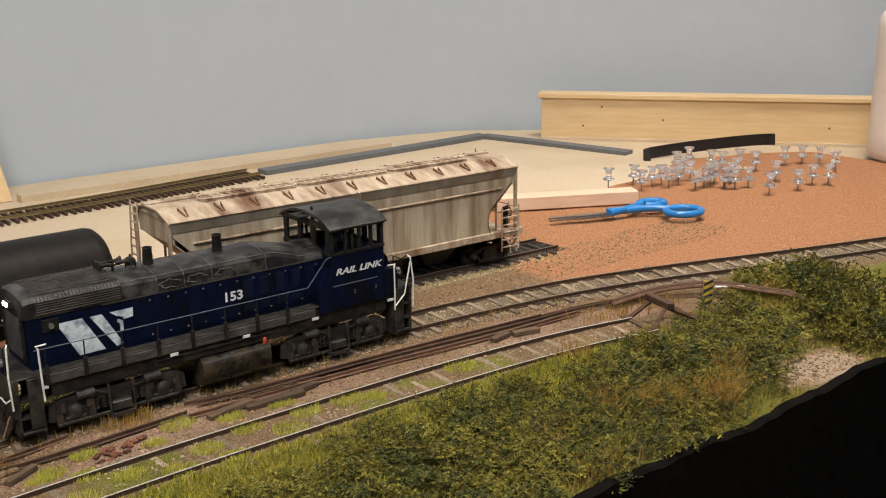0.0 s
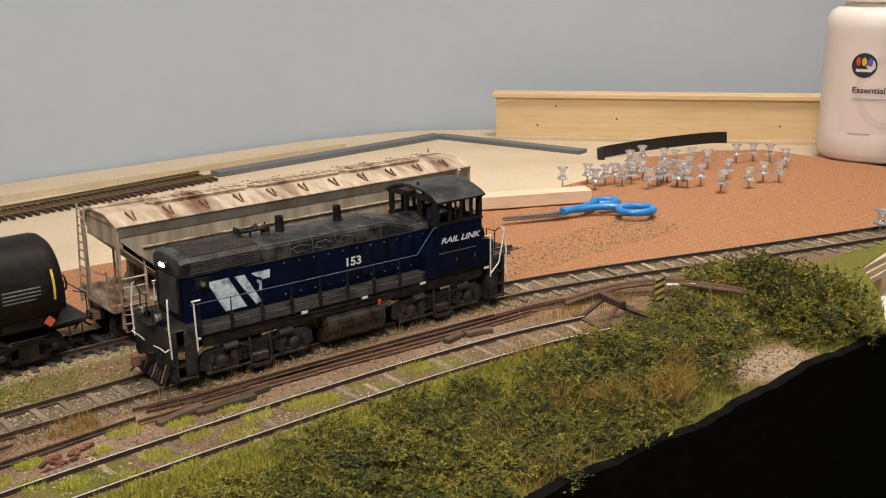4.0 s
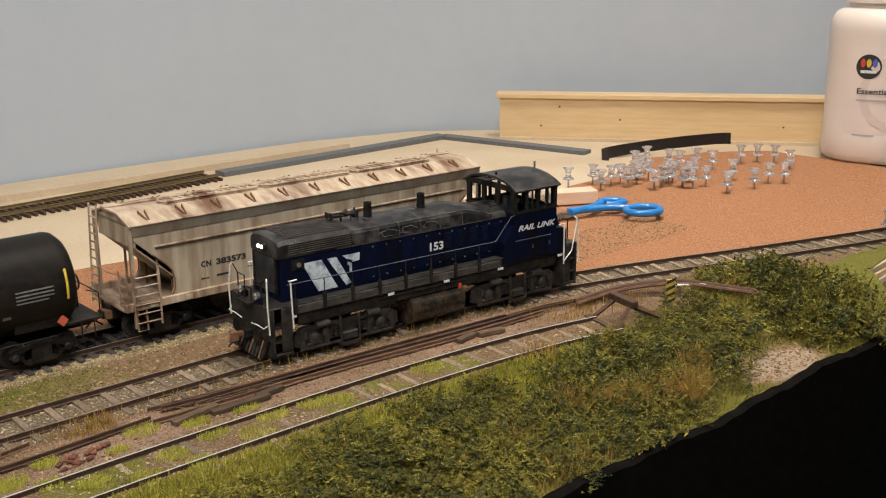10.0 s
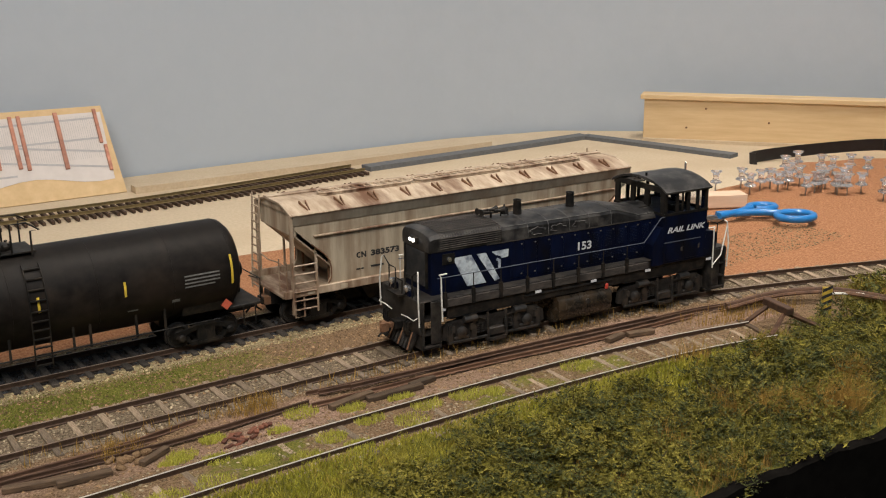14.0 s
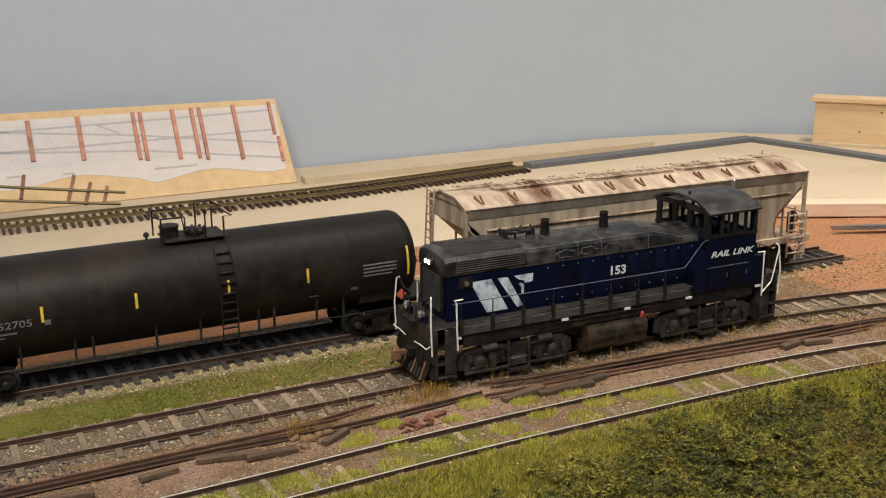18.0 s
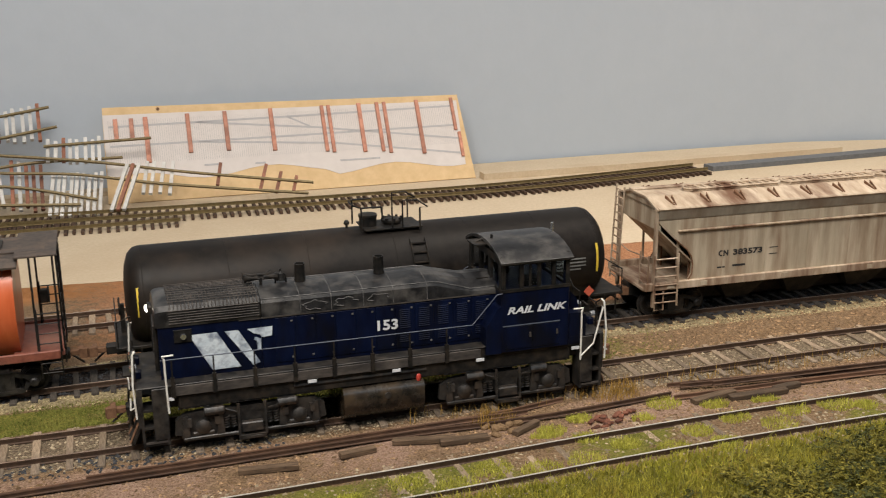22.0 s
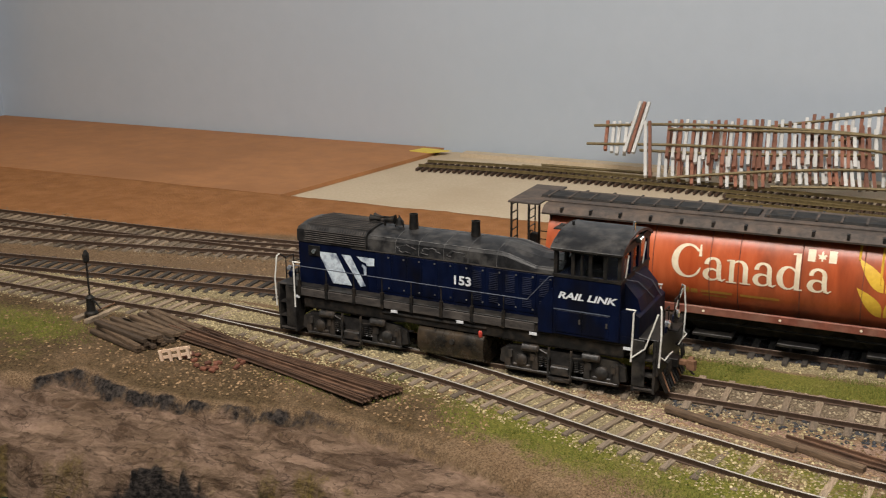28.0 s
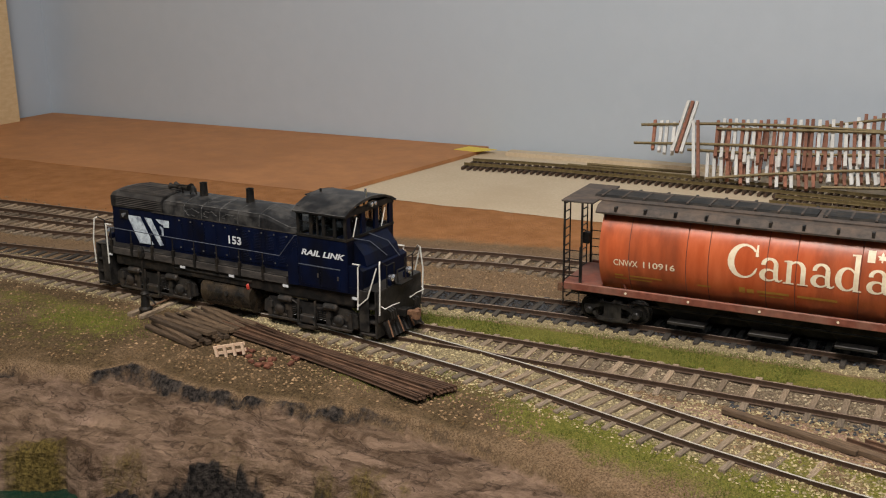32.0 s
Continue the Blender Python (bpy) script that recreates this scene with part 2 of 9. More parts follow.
HOODTOP.node_tree.nodes["Principled BSDF"].inputs["Specular IOR Level"].default_value = 0.3
SOOT = surface("sooty_black_metal", (0.004, 0.004, 0.004), (0.015, 0.014, 0.013), 700, 0.55, bump=0.00005, stain=(0.060, 0.045, 0.032), stain_size=220, stain_amount=0.45)
SOOT.node_tree.nodes["Principled BSDF"].inputs["Specular IOR Level"].default_value = 0.25
DUSTY = surface("dusty_underframe_black", (0.005, 0.005, 0.005), (0.030, 0.028, 0.027), 500, 0.42, bump=0.00008, stain=(0.080, 0.068, 0.055), stain_size=200, stain_amount=0.42)
DUSTY.node_tree.nodes["Principled BSDF"].inputs["Specular IOR Level"].default_value = 0.3
SILL = surface("dust_covered_side_sill", (0.022, 0.018, 0.016), (0.085, 0.072, 0.062), 500, 0.8, bump=0.00004, stain=(0.011, 0.010, 0.010), stain_size=180, stain_amount=0.7, stretch=(0.4, 1, 1))
SCUFF = surface("pale_grey_scuffs", (0.050, 0.050, 0.050), (0.16, 0.155, 0.15), 500, 0.7, stain=(0.012, 0.012, 0.013), stain_size=260, stain_amount=0.8)
STEELGREY = surface("dusty_grey_steel", (0.009, 0.009, 0.009), (0.042, 0.039, 0.036), 450, 0.42, bump=0.00006, stain=(0.075, 0.050, 0.032), stain_size=220, stain_amount=0.45)
WHITE = surface("worn_white_lettering", (0.62, 0.64, 0.66), (0.76, 0.77, 0.78), 900, 0.6, stain=(0.35, 0.37, 0.42), stain_size=300, stain_amount=0.5)
CHEVRON = surface("chipped_pale_blue_stripe_paint", (0.52, 0.60, 0.66), (0.66, 0.72, 0.76), 600, 0.5, stain=(0.05, 0.07, 0.14), stain_size=260, stain_amount=0.75)
GRAB = surface("white_painted_wire", (0.66, 0.65, 0.60), (0.80, 0.79, 0.74), 900, 0.5, stain=(0.35, 0.28, 0.2), stain_size=300, stain_amount=0.5)
PIPING = surface("grey_blue_handrail_wire", (0.045, 0.055, 0.085), (0.12, 0.135, 0.165), 800, 0.5)
STEEL = surface("polished_wheel_steel", (0.25, 0.24, 0.23), (0.36, 0.35, 0.33), 600, 0.35, 0.9)
TANKOIL = surface("oil_stained_fuel_tank", (0.008, 0.007, 0.006), (0.028, 0.024, 0.019), 260, 0.26, bump=0.00003, stain=(0.085, 0.058, 0.034), stain_size=120, stain_amount=0.55)
REDCAP = surface("red_filler_cap", (0.45, 0.04, 0.03), (0.60, 0.08, 0.05), 900, 0.4)
LAMP = glow("lit_headlight", (1.0, 0.93, 0.80), 6.0)
LENS = surface("chrome_lamp_rim", (0.65, 0.66, 0.68), (0.85, 0.86, 0.88), 900, 0.18, 0.9)
TANKPAINT = surface("faded_black_tank_paint", (0.0065, 0.0052, 0.0045), (0.0155, 0.0128, 0.0108), 260, 0.5, bump=0.00003, stain=(0.040, 0.028, 0.020), stain_size=32, stain_amount=0.5)
TANKPAINT.node_tree.nodes["Principled BSDF"].inputs["Specular IOR Level"].default_value = 0.15
YELLOW = surface("yellow_safety_stripe", (0.60, 0.42, 0.03), (0.72, 0.52, 0.06), 900, 0.5, stain=(0.12, 0.09, 0.03), stain_size=400, stain_amount=0.5)
STENCIL = surface("faded_grey_stencil", (0.10, 0.10, 0.095), (0.19, 0.19, 0.18), 500, 0.7)
FADEDYEL = surface("faded_yellow_stencil", (0.36, 0.17, 0.03), (0.48, 0.25, 0.04), 500, 0.6)
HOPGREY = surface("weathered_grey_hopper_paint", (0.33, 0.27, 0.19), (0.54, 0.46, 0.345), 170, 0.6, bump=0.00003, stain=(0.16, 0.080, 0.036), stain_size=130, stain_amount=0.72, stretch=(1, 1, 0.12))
HOPROOF = surface("rust_streaked_pale_roof_paint", (0.30, 0.215, 0.14), (0.54, 0.44, 0.33), 300, 0.65, bump=0.00003, stain=(0.13, 0.062, 0.032), stain_size=110, stain_amount=1.0, stretch=(1, 0.25, 0.25))
RUSTY = surface("brown_rust", (0.10, 0.045, 0.022), (0.22, 0.115, 0.06), 700, 0.85, bump=0.00006)
# darker copy of the hopper grey: the leaning chord's shade is in its colour
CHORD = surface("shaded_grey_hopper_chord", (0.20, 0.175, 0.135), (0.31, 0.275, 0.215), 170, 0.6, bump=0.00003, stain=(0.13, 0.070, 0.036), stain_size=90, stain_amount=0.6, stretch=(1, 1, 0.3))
INK = surface("black_stencil_ink", (0.012, 0.012, 0.012), (0.03, 0.03, 0.03), 900, 0.7)
ORANGE = surface("faded_red_orange_car_paint", (0.42, 0.072, 0.020), (0.58, 0.135, 0.048), 120, 0.32, bump=0.00003, stain=(0.13, 0.036, 0.018), stain_size=75, stain_amount=0.62, stretch=(1, 1, 0.14))
SILLRED = surface("dusty_oxide_red_sill", (0.13, 0.036, 0.022), (0.24, 0.078, 0.048), 400, 0.6, stain=(0.22, 0.14, 0.10), stain_size=90, stain_amount=0.4)
CREAM = surface("cream_lettering", (0.74, 0.62, 0.44), (0.84, 0.74, 0.56), 500, 0.55, stain=(0.50, 0.36, 0.22), stain_size=200, stain_amount=0.4)
WHEAT = surface("golden_yellow_emblem", (0.68, 0.40, 0.035), (0.80, 0.52, 0.06), 500, 0.5, stain=(0.45, 0.22, 0.04), stain_size=200, stain_amount=0.4)
ROOFBROWN = surface("sooty_brown_roof", (0.030, 0.024, 0.021), (0.085, 0.066, 0.054), 400, 0.75, bump=0.00005, stain=(0.15, 0.10, 0.07), stain_size=120, stain_amount=0.5)
PLACARD = surface("red_placard", (0.50, 0.09, 0.05), (0.60, 0.14, 0.08), 900, 0.5)


def pane_glass(name, tint=(0.8, 0.85, 0.88), rough=0.05):
    m = bpy.data.materials.new(name)
    m.use_nodes = True
    p = m.node_tree.nodes["Principled BSDF"]
    p.inputs["Base Color"].default_value = (*tint, 1)
    p.inputs["Transmission Weight"].default_value = 1.0
    p.inputs["Roughness"].default_value = rough
    p.inputs["IOR"].default_value = 1.15
    return m


GLASS = pane_glass("thin_cab_glass", (0.75, 0.8, 0.82))
CEIL = surface("white_ceiling_paint", (0.74, 0.74, 0.72), (0.80, 0.80, 0.78), 40, 0.85)
FLOOR = surface("dark_floor", (0.035, 0.034, 0.033), (0.06, 0.058, 0.055), 60, 0.7)
UNSEENWALL = surface("unseen_dark_wall_paint", (0.10, 0.10, 0.105), (0.13, 0.13, 0.135), 40, 0.8)
STONE_PALE = surface("pale_yellow_ballast", (0.25, 0.20, 0.105), (0.46, 0.38, 0.22), 900, 0.95, vary=0.5, island=True)
STONE_GREY = surface("yellow_grey_ballast", (0.19, 0.150, 0.095), (0.40, 0.33, 0.225), 900, 0.95, vary=0.55, island=True)
GRAVEL = surface("brown_gravel", (0.14, 0.085, 0.042), (0.34, 0.225, 0.13), 900, 0.95, vary=0.6, island=True)
COAL = surface("black_cinders", (0.015, 0.016, 0.018), (0.05, 0.052, 0.058), 900, 0.8, vary=0.4, island=True)
MOSS = surface("green_flock", (0.085, 0.110, 0.020), (0.20, 0.21, 0.045), 45, 0.95, vary=0.25, island=True, stain=(0.30, 0.27, 0.08), stain_size=28, stain_amount=0.55)
SPRING = surface("yellow_green_grass", (0.13, 0.128, 0.016), (0.29, 0.255, 0.045), 90, 0.9, vary=0.5, island=True, stain=(0.31, 0.19, 0.045), stain_size=45, stain_amount=0.7)
FRINGE = surface("fuzzy_yellow_green_grass", (0.25, 0.25, 0.022), (0.44, 0.40, 0.06), 70, 0.9, vary=0.35, island=True, stain=(0.40, 0.30, 0.07), stain_size=30, stain_amount=0.5)
LIME = surface("lime_green_tuft", (0.34, 0.34, 0.045), (0.52, 0.49, 0.10), 200, 0.9, vary=0.3, island=True)
STRAW = surface("dry_brown_grass", (0.28, 0.165, 0.035), (0.43, 0.27, 0.075), 300, 0.9, vary=0.35, island=True)
LEAF_A = surface("dark_green_foliage", (0.026, 0.033, 0.012), (0.100, 0.108, 0.036), 200, 0.7, vary=0.5, island=True)
LEAF_B = surface("yellow_green_foliage", (0.100, 0.088, 0.012), (0.29, 0.245, 0.048), 200, 0.75, vary=0.5, island=True)
LEAF_C = surface("olive_foliage", (0.056, 0.053, 0.008), (0.190, 0.162, 0.028), 200, 0.75, vary=0.5, island=True)
SPRIG = surface("pale_green_sprigs", (0.11, 0.115, 0.028), (0.24, 0.23, 0.065), 300, 0.8, vary=0.4, island=True)
TWIG = surface("dark_twigs", (0.035, 0.026, 0.015), (0.08, 0.06, 0.035), 500, 0.9)
OLDWOOD = surface("dark_brown_old_timber", (0.040, 0.024, 0.013), (0.135, 0.088, 0.052), 700, 0.9, bump=0.0001, vary=0.45, stretch=(0.25, 2, 2))
OLDRAIL = surface("rust_brown_scrap_rail", (0.055, 0.028, 0.017), (0.150, 0.080, 0.046), 500, 0.75, 0.1, vary=0.4, stretch=(0.3, 1, 1))
REDRUST = surface("red_rust_scrap", (0.085, 0.030, 0.018), (0.19, 0.070, 0.038), 700, 0.85, vary=0.45)
RAWWOOD = surface("raw_basswood", (0.66, 0.46, 0.32), (0.76, 0.57, 0.42), 300, 0.6, stretch=(0.15, 1, 1), vary=0.05)
SIGNYEL = surface("faded_yellow_sign_paint", (0.50, 0.34, 0.03), (0.62, 0.44, 0.06), 700, 0.6, stain=(0.12, 0.08, 0.03), stain_size=300, stain_amount=0.5)
BLUEGRIP = surface("blue_plastic_grip", (0.012, 0.16, 0.46), (0.018, 0.20, 0.54), 200, 0.35, coat=0.3)
PAPER = surface("white_printed_paper", (0.60, 0.55, 0.52), (0.66, 0.61, 0.58), 100, 0.7)
PRINT = surface("grey_print", (0.38, 0.37, 0.375), (0.46, 0.45, 0.455), 300, 0.7)
FAINT = surface("faint_grey_print", (0.40, 0.385, 0.38), (0.47, 0.45, 0.44), 300, 0.7)
COPPER = surface("tarnished_copper_tie", (0.40, 0.15, 0.085), (0.56, 0.25, 0.16), 260, 0.5, 0.0, stain=(0.20, 0.075, 0.045), stain_size=120, stain_amount=0.7, vary=0.2)
CARD = surface("manila_board", (0.58, 0.40, 0.20), (0.68, 0.49, 0.27), 120, 0.7)
STRIPWHITE = surface("white_painted_tie", (0.52, 0.505, 0.475), (0.66, 0.645, 0.615), 300, 0.6, vary=0.12)
STRIPBROWN = surface("brown_clad_tie", (0.15, 0.060, 0.035), (0.30, 0.125, 0.075), 300, 0.6, vary=0.35)
BOTTLE = surface("milky_white_plastic", (0.70, 0.62, 0.56), (0.74, 0.66, 0.60), 30, 0.4)
BOTTLELABEL = surface("bottle_label_print", (0.72, 0.63, 0.58), (0.75, 0.66, 0.61), 30, 0.45)
ROSE = surface("pale_rose_print", (0.66, 0.555, 0.51), (0.69, 0.585, 0.54), 60, 0.5)
BLACKPLASTIC = surface("black_plastic_band", (0.008, 0.008, 0.009), (0.016, 0.016, 0.018), 200, 0.35)
DOTRED = surface("red_print", (0.55, 0.05, 0.03), (0.6, 0.07, 0.04), 300, 0.5)
DOTBLUE = surface("blue_print", (0.06, 0.09, 0.40), (0.08, 0.12, 0.46), 300, 0.5)
TISSUE = surface("white_paper_towel", (0.60, 0.57, 0.54), (0.66, 0.63, 0.60), 500, 0.9, bump=0.0002)
WATER = surface("dark_green_resin_water", (0.006, 0.022, 0.014), (0.010, 0.035, 0.022), 60, 0.12)
YTAPE = surface("yellow_paint_edge", (0.66, 0.50, 0.06), (0.74, 0.58, 0.10), 100, 0.7)
PINPLASTIC = pane_glass("clear_pin_plastic", (0.93, 0.93, 0.95), 0.06)
PINPLASTIC.node_tree.nodes["Principled BSDF"].inputs["IOR"].default_value = 1.40
PINPLASTIC.node_tree.nodes["Principled BSDF"].inputs["Transmission Weight"].default_value = 0.88
for leafy in (SPRIG, LEAF_A, LEAF_B, LEAF_C, SPRING, FRINGE, LIME, MOSS, STRAW, STONE_PALE, STONE_GREY, GRAVEL):
    leafy.node_tree.nodes["Principled BSDF"].inputs["Specular IOR Level"].default_value = 0.15

# ---- the room and the base ----
GROUND_Z = -0.0012


def wall_sheet(name, line, z0, z1, thick, material, label):
    """An upright sheet of even thickness along a line of the plan."""
    pts, _ = along(line, 0.03)
    inner = [(x, y) for x, y, dx, dy in pts]
    outer = [(x - dy * thick, y + dx * thick) for x, y, dx, dy in pts]
    rings = [[(a[0], a[1], z0), (a[0], a[1], z1), (b[0], b[1], z1), (b[0], b[1], z0)] for a, b in zip(inner, outer)]
    return structure(name, Shape().loft(rings), material, 40, label, category="wall")


wall_sheet("wall_north", ((-0.90, 0.748), (-0.5, 0.748), (0, 0.748), (0.40, 0.748), (0.58, 0.744), (0.68, 0.720), (0.76, 0.655), (0.90, 0.49), (1.10, 0.25), (1.30, 0.0)), -0.4, 1.75, 0.02, WALL, "pale blue-grey painted backdrop wall with a coved corner")
structure("wall_west", Shape().box(-0.92, -0.86, -1.6, 0.77, -0.4, 1.75), WALL, label="pale grey painted side wall", category="wall")
# unseen dark walls, ceiling and floor, added to close off and bounce light
structure("unseen_wall_east", Shape().box(1.30, 1.36, -1.6, 0.05, -0.4, 1.75), UNSEENWALL, label="unseen dark side wall added to keep bounced light low", category="wall")
structure("unseen_wall_south", Shape().box(-0.92, 1.36, -1.66, -1.6, -0.4, 1.75), UNSEENWALL, label="unseen dark wall added behind the camera against bounced light", category="wall")
structure("ceiling", Shape().box(-0.92, 1.36, -1.66, 0.80, 1.75, 1.80), CEIL, label="unseen white ceiling added to close the room and bounce light", category="ceiling")
structure("floor", Shape().box(-0.92, 1.36, -1.66, 0.80, -0.46, -0.40), FLOOR, label="unseen dark grey floor added to close the room", category="floor")
structure("floor_board", Shape().prism([(-0.855, 0.30), (0.60, 0.30), (0.74, 0.36), (0.98, 0.30), (0.98, 0.36), (0.75, 0.655), (0.675, 0.718), (0.575, 0.741), (0.40, 0.745), (-0.855, 0.745)], -0.022, -0.004, "z"), TAN, label="bare tan hardboard base of the layout", category="board")
MAIN = ((-0.9, 0.3385), (-0.6, 0.3385), (-0.47, 0.338), (-0.3, 0.3365), (-0.15, 0.3353), (0, 0.334), (0.1, 0.3325), (0.2, 0.332), (0.28, 0.3315), (0.33, 0.3295), (0.37, 0.3255), (0.41, 0.319), (0.45, 0.3085), (0.487, 0.2965), (0.535, 0.280), (0.616, 0.2545), (0.66, 0.2405))
BACK = ((-0.56, 0.345), (-0.47, 0.3555), (-0.41, 0.3635), (-0.3, 0.3775), (-0.24, 0.3845), (-0.183, 0.389), (-0.08, 0.3905), (0.06, 0.3904), (0.18, 0.390), (0.26, 0.389), (0.36, 0.3855), (0.455, 0.381))
YARD = ((-0.86, 0.383), (-0.54, 0.398), (-0.46, 0.405), (-0.36, 0.424), (-0.27, 0.441), (-0.206, 0.449), (0, 0.456), (0.22, 0.456))
YARD2 = ((-0.86, 0.412), (-0.57, 0.4275), (-0.48, 0.4305), (-0.38, 0.434), (-0.30, 0.4385))
SIDING = ((-0.30, 0.3365), (-0.25, 0.3295), (-0.205, 0.3205), (-0.17, 0.3125), (-0.138, 0.3033), (-0.105, 0.2935), (-0.083, 0.288), (-0.061, 0.2825), (-0.033, 0.278), (0.03, 0.2735), (0.11, 0.274), (0.18, 0.2763), (0.23, 0.2766), (0.30, 0.2752), (0.3564, 0.2706), (0.395, 0.2635))
FARLINE = ((-0.368, 0.678), (-0.29, 0.683), (-0.15, 0.677), (-0.036, 0.6634), (0.07, 0.655), (0.18, 0.650), (0.29, 0.648), (0.44, 0.662))


def rail_shape(line, off, z, h=0.0021, w=0.00055):
    """A flat-bottomed rail set off sideways from a line."""
    prof = ((-w * 1.1, 0), (w * 1.1, 0), (w * 1.1, h * 0.13), (w * 0.3, h * 0.25), (w * 0.3, h * 0.68), (w * 0.55, h * 0.78), (w * 0.5, h), (-w * 0.5, h), (-w * 0.55, h * 0.78), (-w * 0.3, h * 0.68), (-w * 0.3, h * 0.25), (-w * 1.1, h * 0.13))
    return Shape().loft([[(x - dy * (off + a), y + dx * (off + a), z + b) for a, b in prof] for x, y, dx, dy in line])


def track(name, points, label, tie_w=0.0023, gap=0.0066, tie_l=0.030, z=0.0, tie_m=None, rail_m=None, skip=(), rng=1, group="model tracks", bright=False):
    """A piece of track: two rails and its ties, each a part."""
    line, length = along(points, 0.004)
    fine, _ = along(points, 0.0004)
    t = thing(name, label, "track", kind="structure", group=group)
    rnd = random.Random(rng)
    tie = Shape().box(-tie_w / 2, tie_w / 2, -tie_l / 2, tie_l / 2, -0.0022, 0, 0.0002).mesh("tie", tie_m or TIE)
    at, spots = 0.0, []
    step = length / len(fine)
    while at < length - 0.002:
        x, y, dx, dy = fine[min(int(at / step), len(fine) - 1)]
        spots.append((x, y, dx, dy))
        g = gap if not isinstance(gap, tuple) else next(q for lim, q in gap if x < lim)
        at += g * rnd.uniform(0.93, 1.07)
    for x, y, dx, dy in spots:
        ob = part("tie", tie, None, t)
        ob.matrix_local = Matrix.LocRotScale((x + rnd.uniform(-0.0004, 0.0004), y + rnd.uniform(-0.0006, 0.0006), z + (0.0 if rail_m else 0.0006) - rnd.uniform(0, 0.0003)), Euler((0, 0, math.atan2(dy, dx) + rnd.uniform(-0.03, 0.03))), (rnd.uniform(0.85, 1.15), rnd.uniform(0.96, 1.04), 1))
    for off in (-0.00865, 0.00865):
        rl = part("rail", rail_shape(line, off, z, w=0.00042 if bright else 0.00045), rail_m or RUSTRAIL, t, smooth=40)
        w, h = (0.00026, 0.00016) if bright else (0.00030, 0.00010)
        if not rail_m:
            part("rail_head", Shape().loft([[(x - dy * (off + a), y + dx * (off + a), z + 0.0021 + b) for a, b in ((-w, 0), (w, 0), (w * 0.8, h), (-w * 0.8, h))] for x, y, dx, dy in line]), RAILTOP if bright else HEADWORN, rl, "worn shiny rail head")
    return t


track("main_track", MAIN, "rusty model rails on weathered grey wooden ties", rng=1, gap=((-0.125, 0.0068), (9, 0.0100)))
track("back_track", BACK, "rusty model rails on blackened ties, the cars' shade coloured in", rng=2, tie_m=TIEDARK)
track("yard_track", YARD, "dark weathered model yard track", rng=3)
track("yard_track", YARD2, "dark weathered model yard track joining another", rng=4)
track("siding_track", SIDING, "overgrown siding with bright rail heads", rng=5, gap=((-0.09, 0.0068), (9, 0.0108)), bright=True)
track("flex_track", ((-0.145, 0.647), (-0.05, 0.643), (0.075, 0.640)), "short length of new flexible track with brass rails", z=-0.0018, tie_m=RUSTRAIL, rail_m=BRASS, rng=7, gap=0.0048, tie_w=0.0019)
track("flex_track", FARLINE, "new flexible track with brass rails and brown ties", z=-0.0015, tie_m=RUSTRAIL, rail_m=BRASS, rng=6, gap=0.0048, tie_w=0.0019)

# ---- the modelled ground: one sheet ----
def lerp_line(x, table):
    return np.interp(x, [p[0] for p in table], [p[1] for p in table])


LEDGE1 = ((-0.9, 0.2405), (-0.4, 0.2455), (-0.345, 0.2545), (-0.327, 0.2595), (-0.318, 0.2715), (-0.306, 0.27), (-0.2968, 0.266), (-0.2825, 0.264), (-0.2676, 0.2645), (-0.2509, 0.2655), (-0.2397, 0.2685), (-0.2227, 0.272), (-0.2061, 0.274), (-0.17, 0.2695), (-0.13, 0.2575), (-0.06, 0.2425), (0.02, 0.2175))
LEDGE2 = ((-0.9, 0.199), (-0.34, 0.208), (-0.3189, 0.2149), (-0.3067, 0.2224), (-0.2897, 0.2182), (-0.2797, 0.2247), (-0.2651, 0.221), (-0.2579, 0.229), (-0.2474, 0.2361), (-0.2302, 0.2393), (-0.2135, 0.2424), (-0.1961, 0.243), (-0.15, 0.234), (-0.1, 0.218), (-0.05, 0.196), (0.02, 0.166))
FRONT = ((-0.9, 0.10), (-0.10, 0.10), (-0.03, 0.18), (0.02, 0.1925), (0.50, 0.1920), (0.535, 0.213), (0.556, 0.234), (0.60, 0.2415), (0.64, 0.2455), (0.70, 0.250), (0.80, 0.254))
REAR = ((-0.9, 0.551), (-0.20, 0.549), (0, 0.521), (0.285, 0.4985), (0.56, 0.4535), (0.593, 0.461), (0.64, 0.464), (0.70, 0.490), (0.76, 0.470), (0.82, 0.430), (0.90, 0.40))


def smooth01(a):
    a = np.clip(a, 0, 1)
    return a * a * (3 - 2 * a)


def waves(x, y, seed, scale):
    """Cheap layered relief, the same on every run."""
    r = np.random.RandomState(seed)
    out = np.zeros_like(x)
    for k in range(9):
        a, ph, f = r.uniform(0, 6.28), r.uniform(0, 6.28), scale * 1.55 ** k
        b = a + 1.3
        out += np.sin((x * np.cos(a) + y * np.sin(a)) * f + ph + 1.7 * np.sin((x * np.cos(b) + y * np.sin(b)) * f * 0.7 + ph)) / 1.45 ** k
    return out / 2.6


def near_track(x, y, pts):
    line, _ = along(pts, 0.004)
    lo, hi = line[0, 0], line[-1, 0]
    yc = np.interp(x, line[:, 0], line[:, 1])
    d = np.abs(y - yc)
    return np.where((x < lo - 0.004) | (x > hi + 0.004), 1.0, d), yc


FILLED = ((MAIN, 0.0001), (SIDING, 0.0008), (BACK, 0.0), (YARD, 0.0))


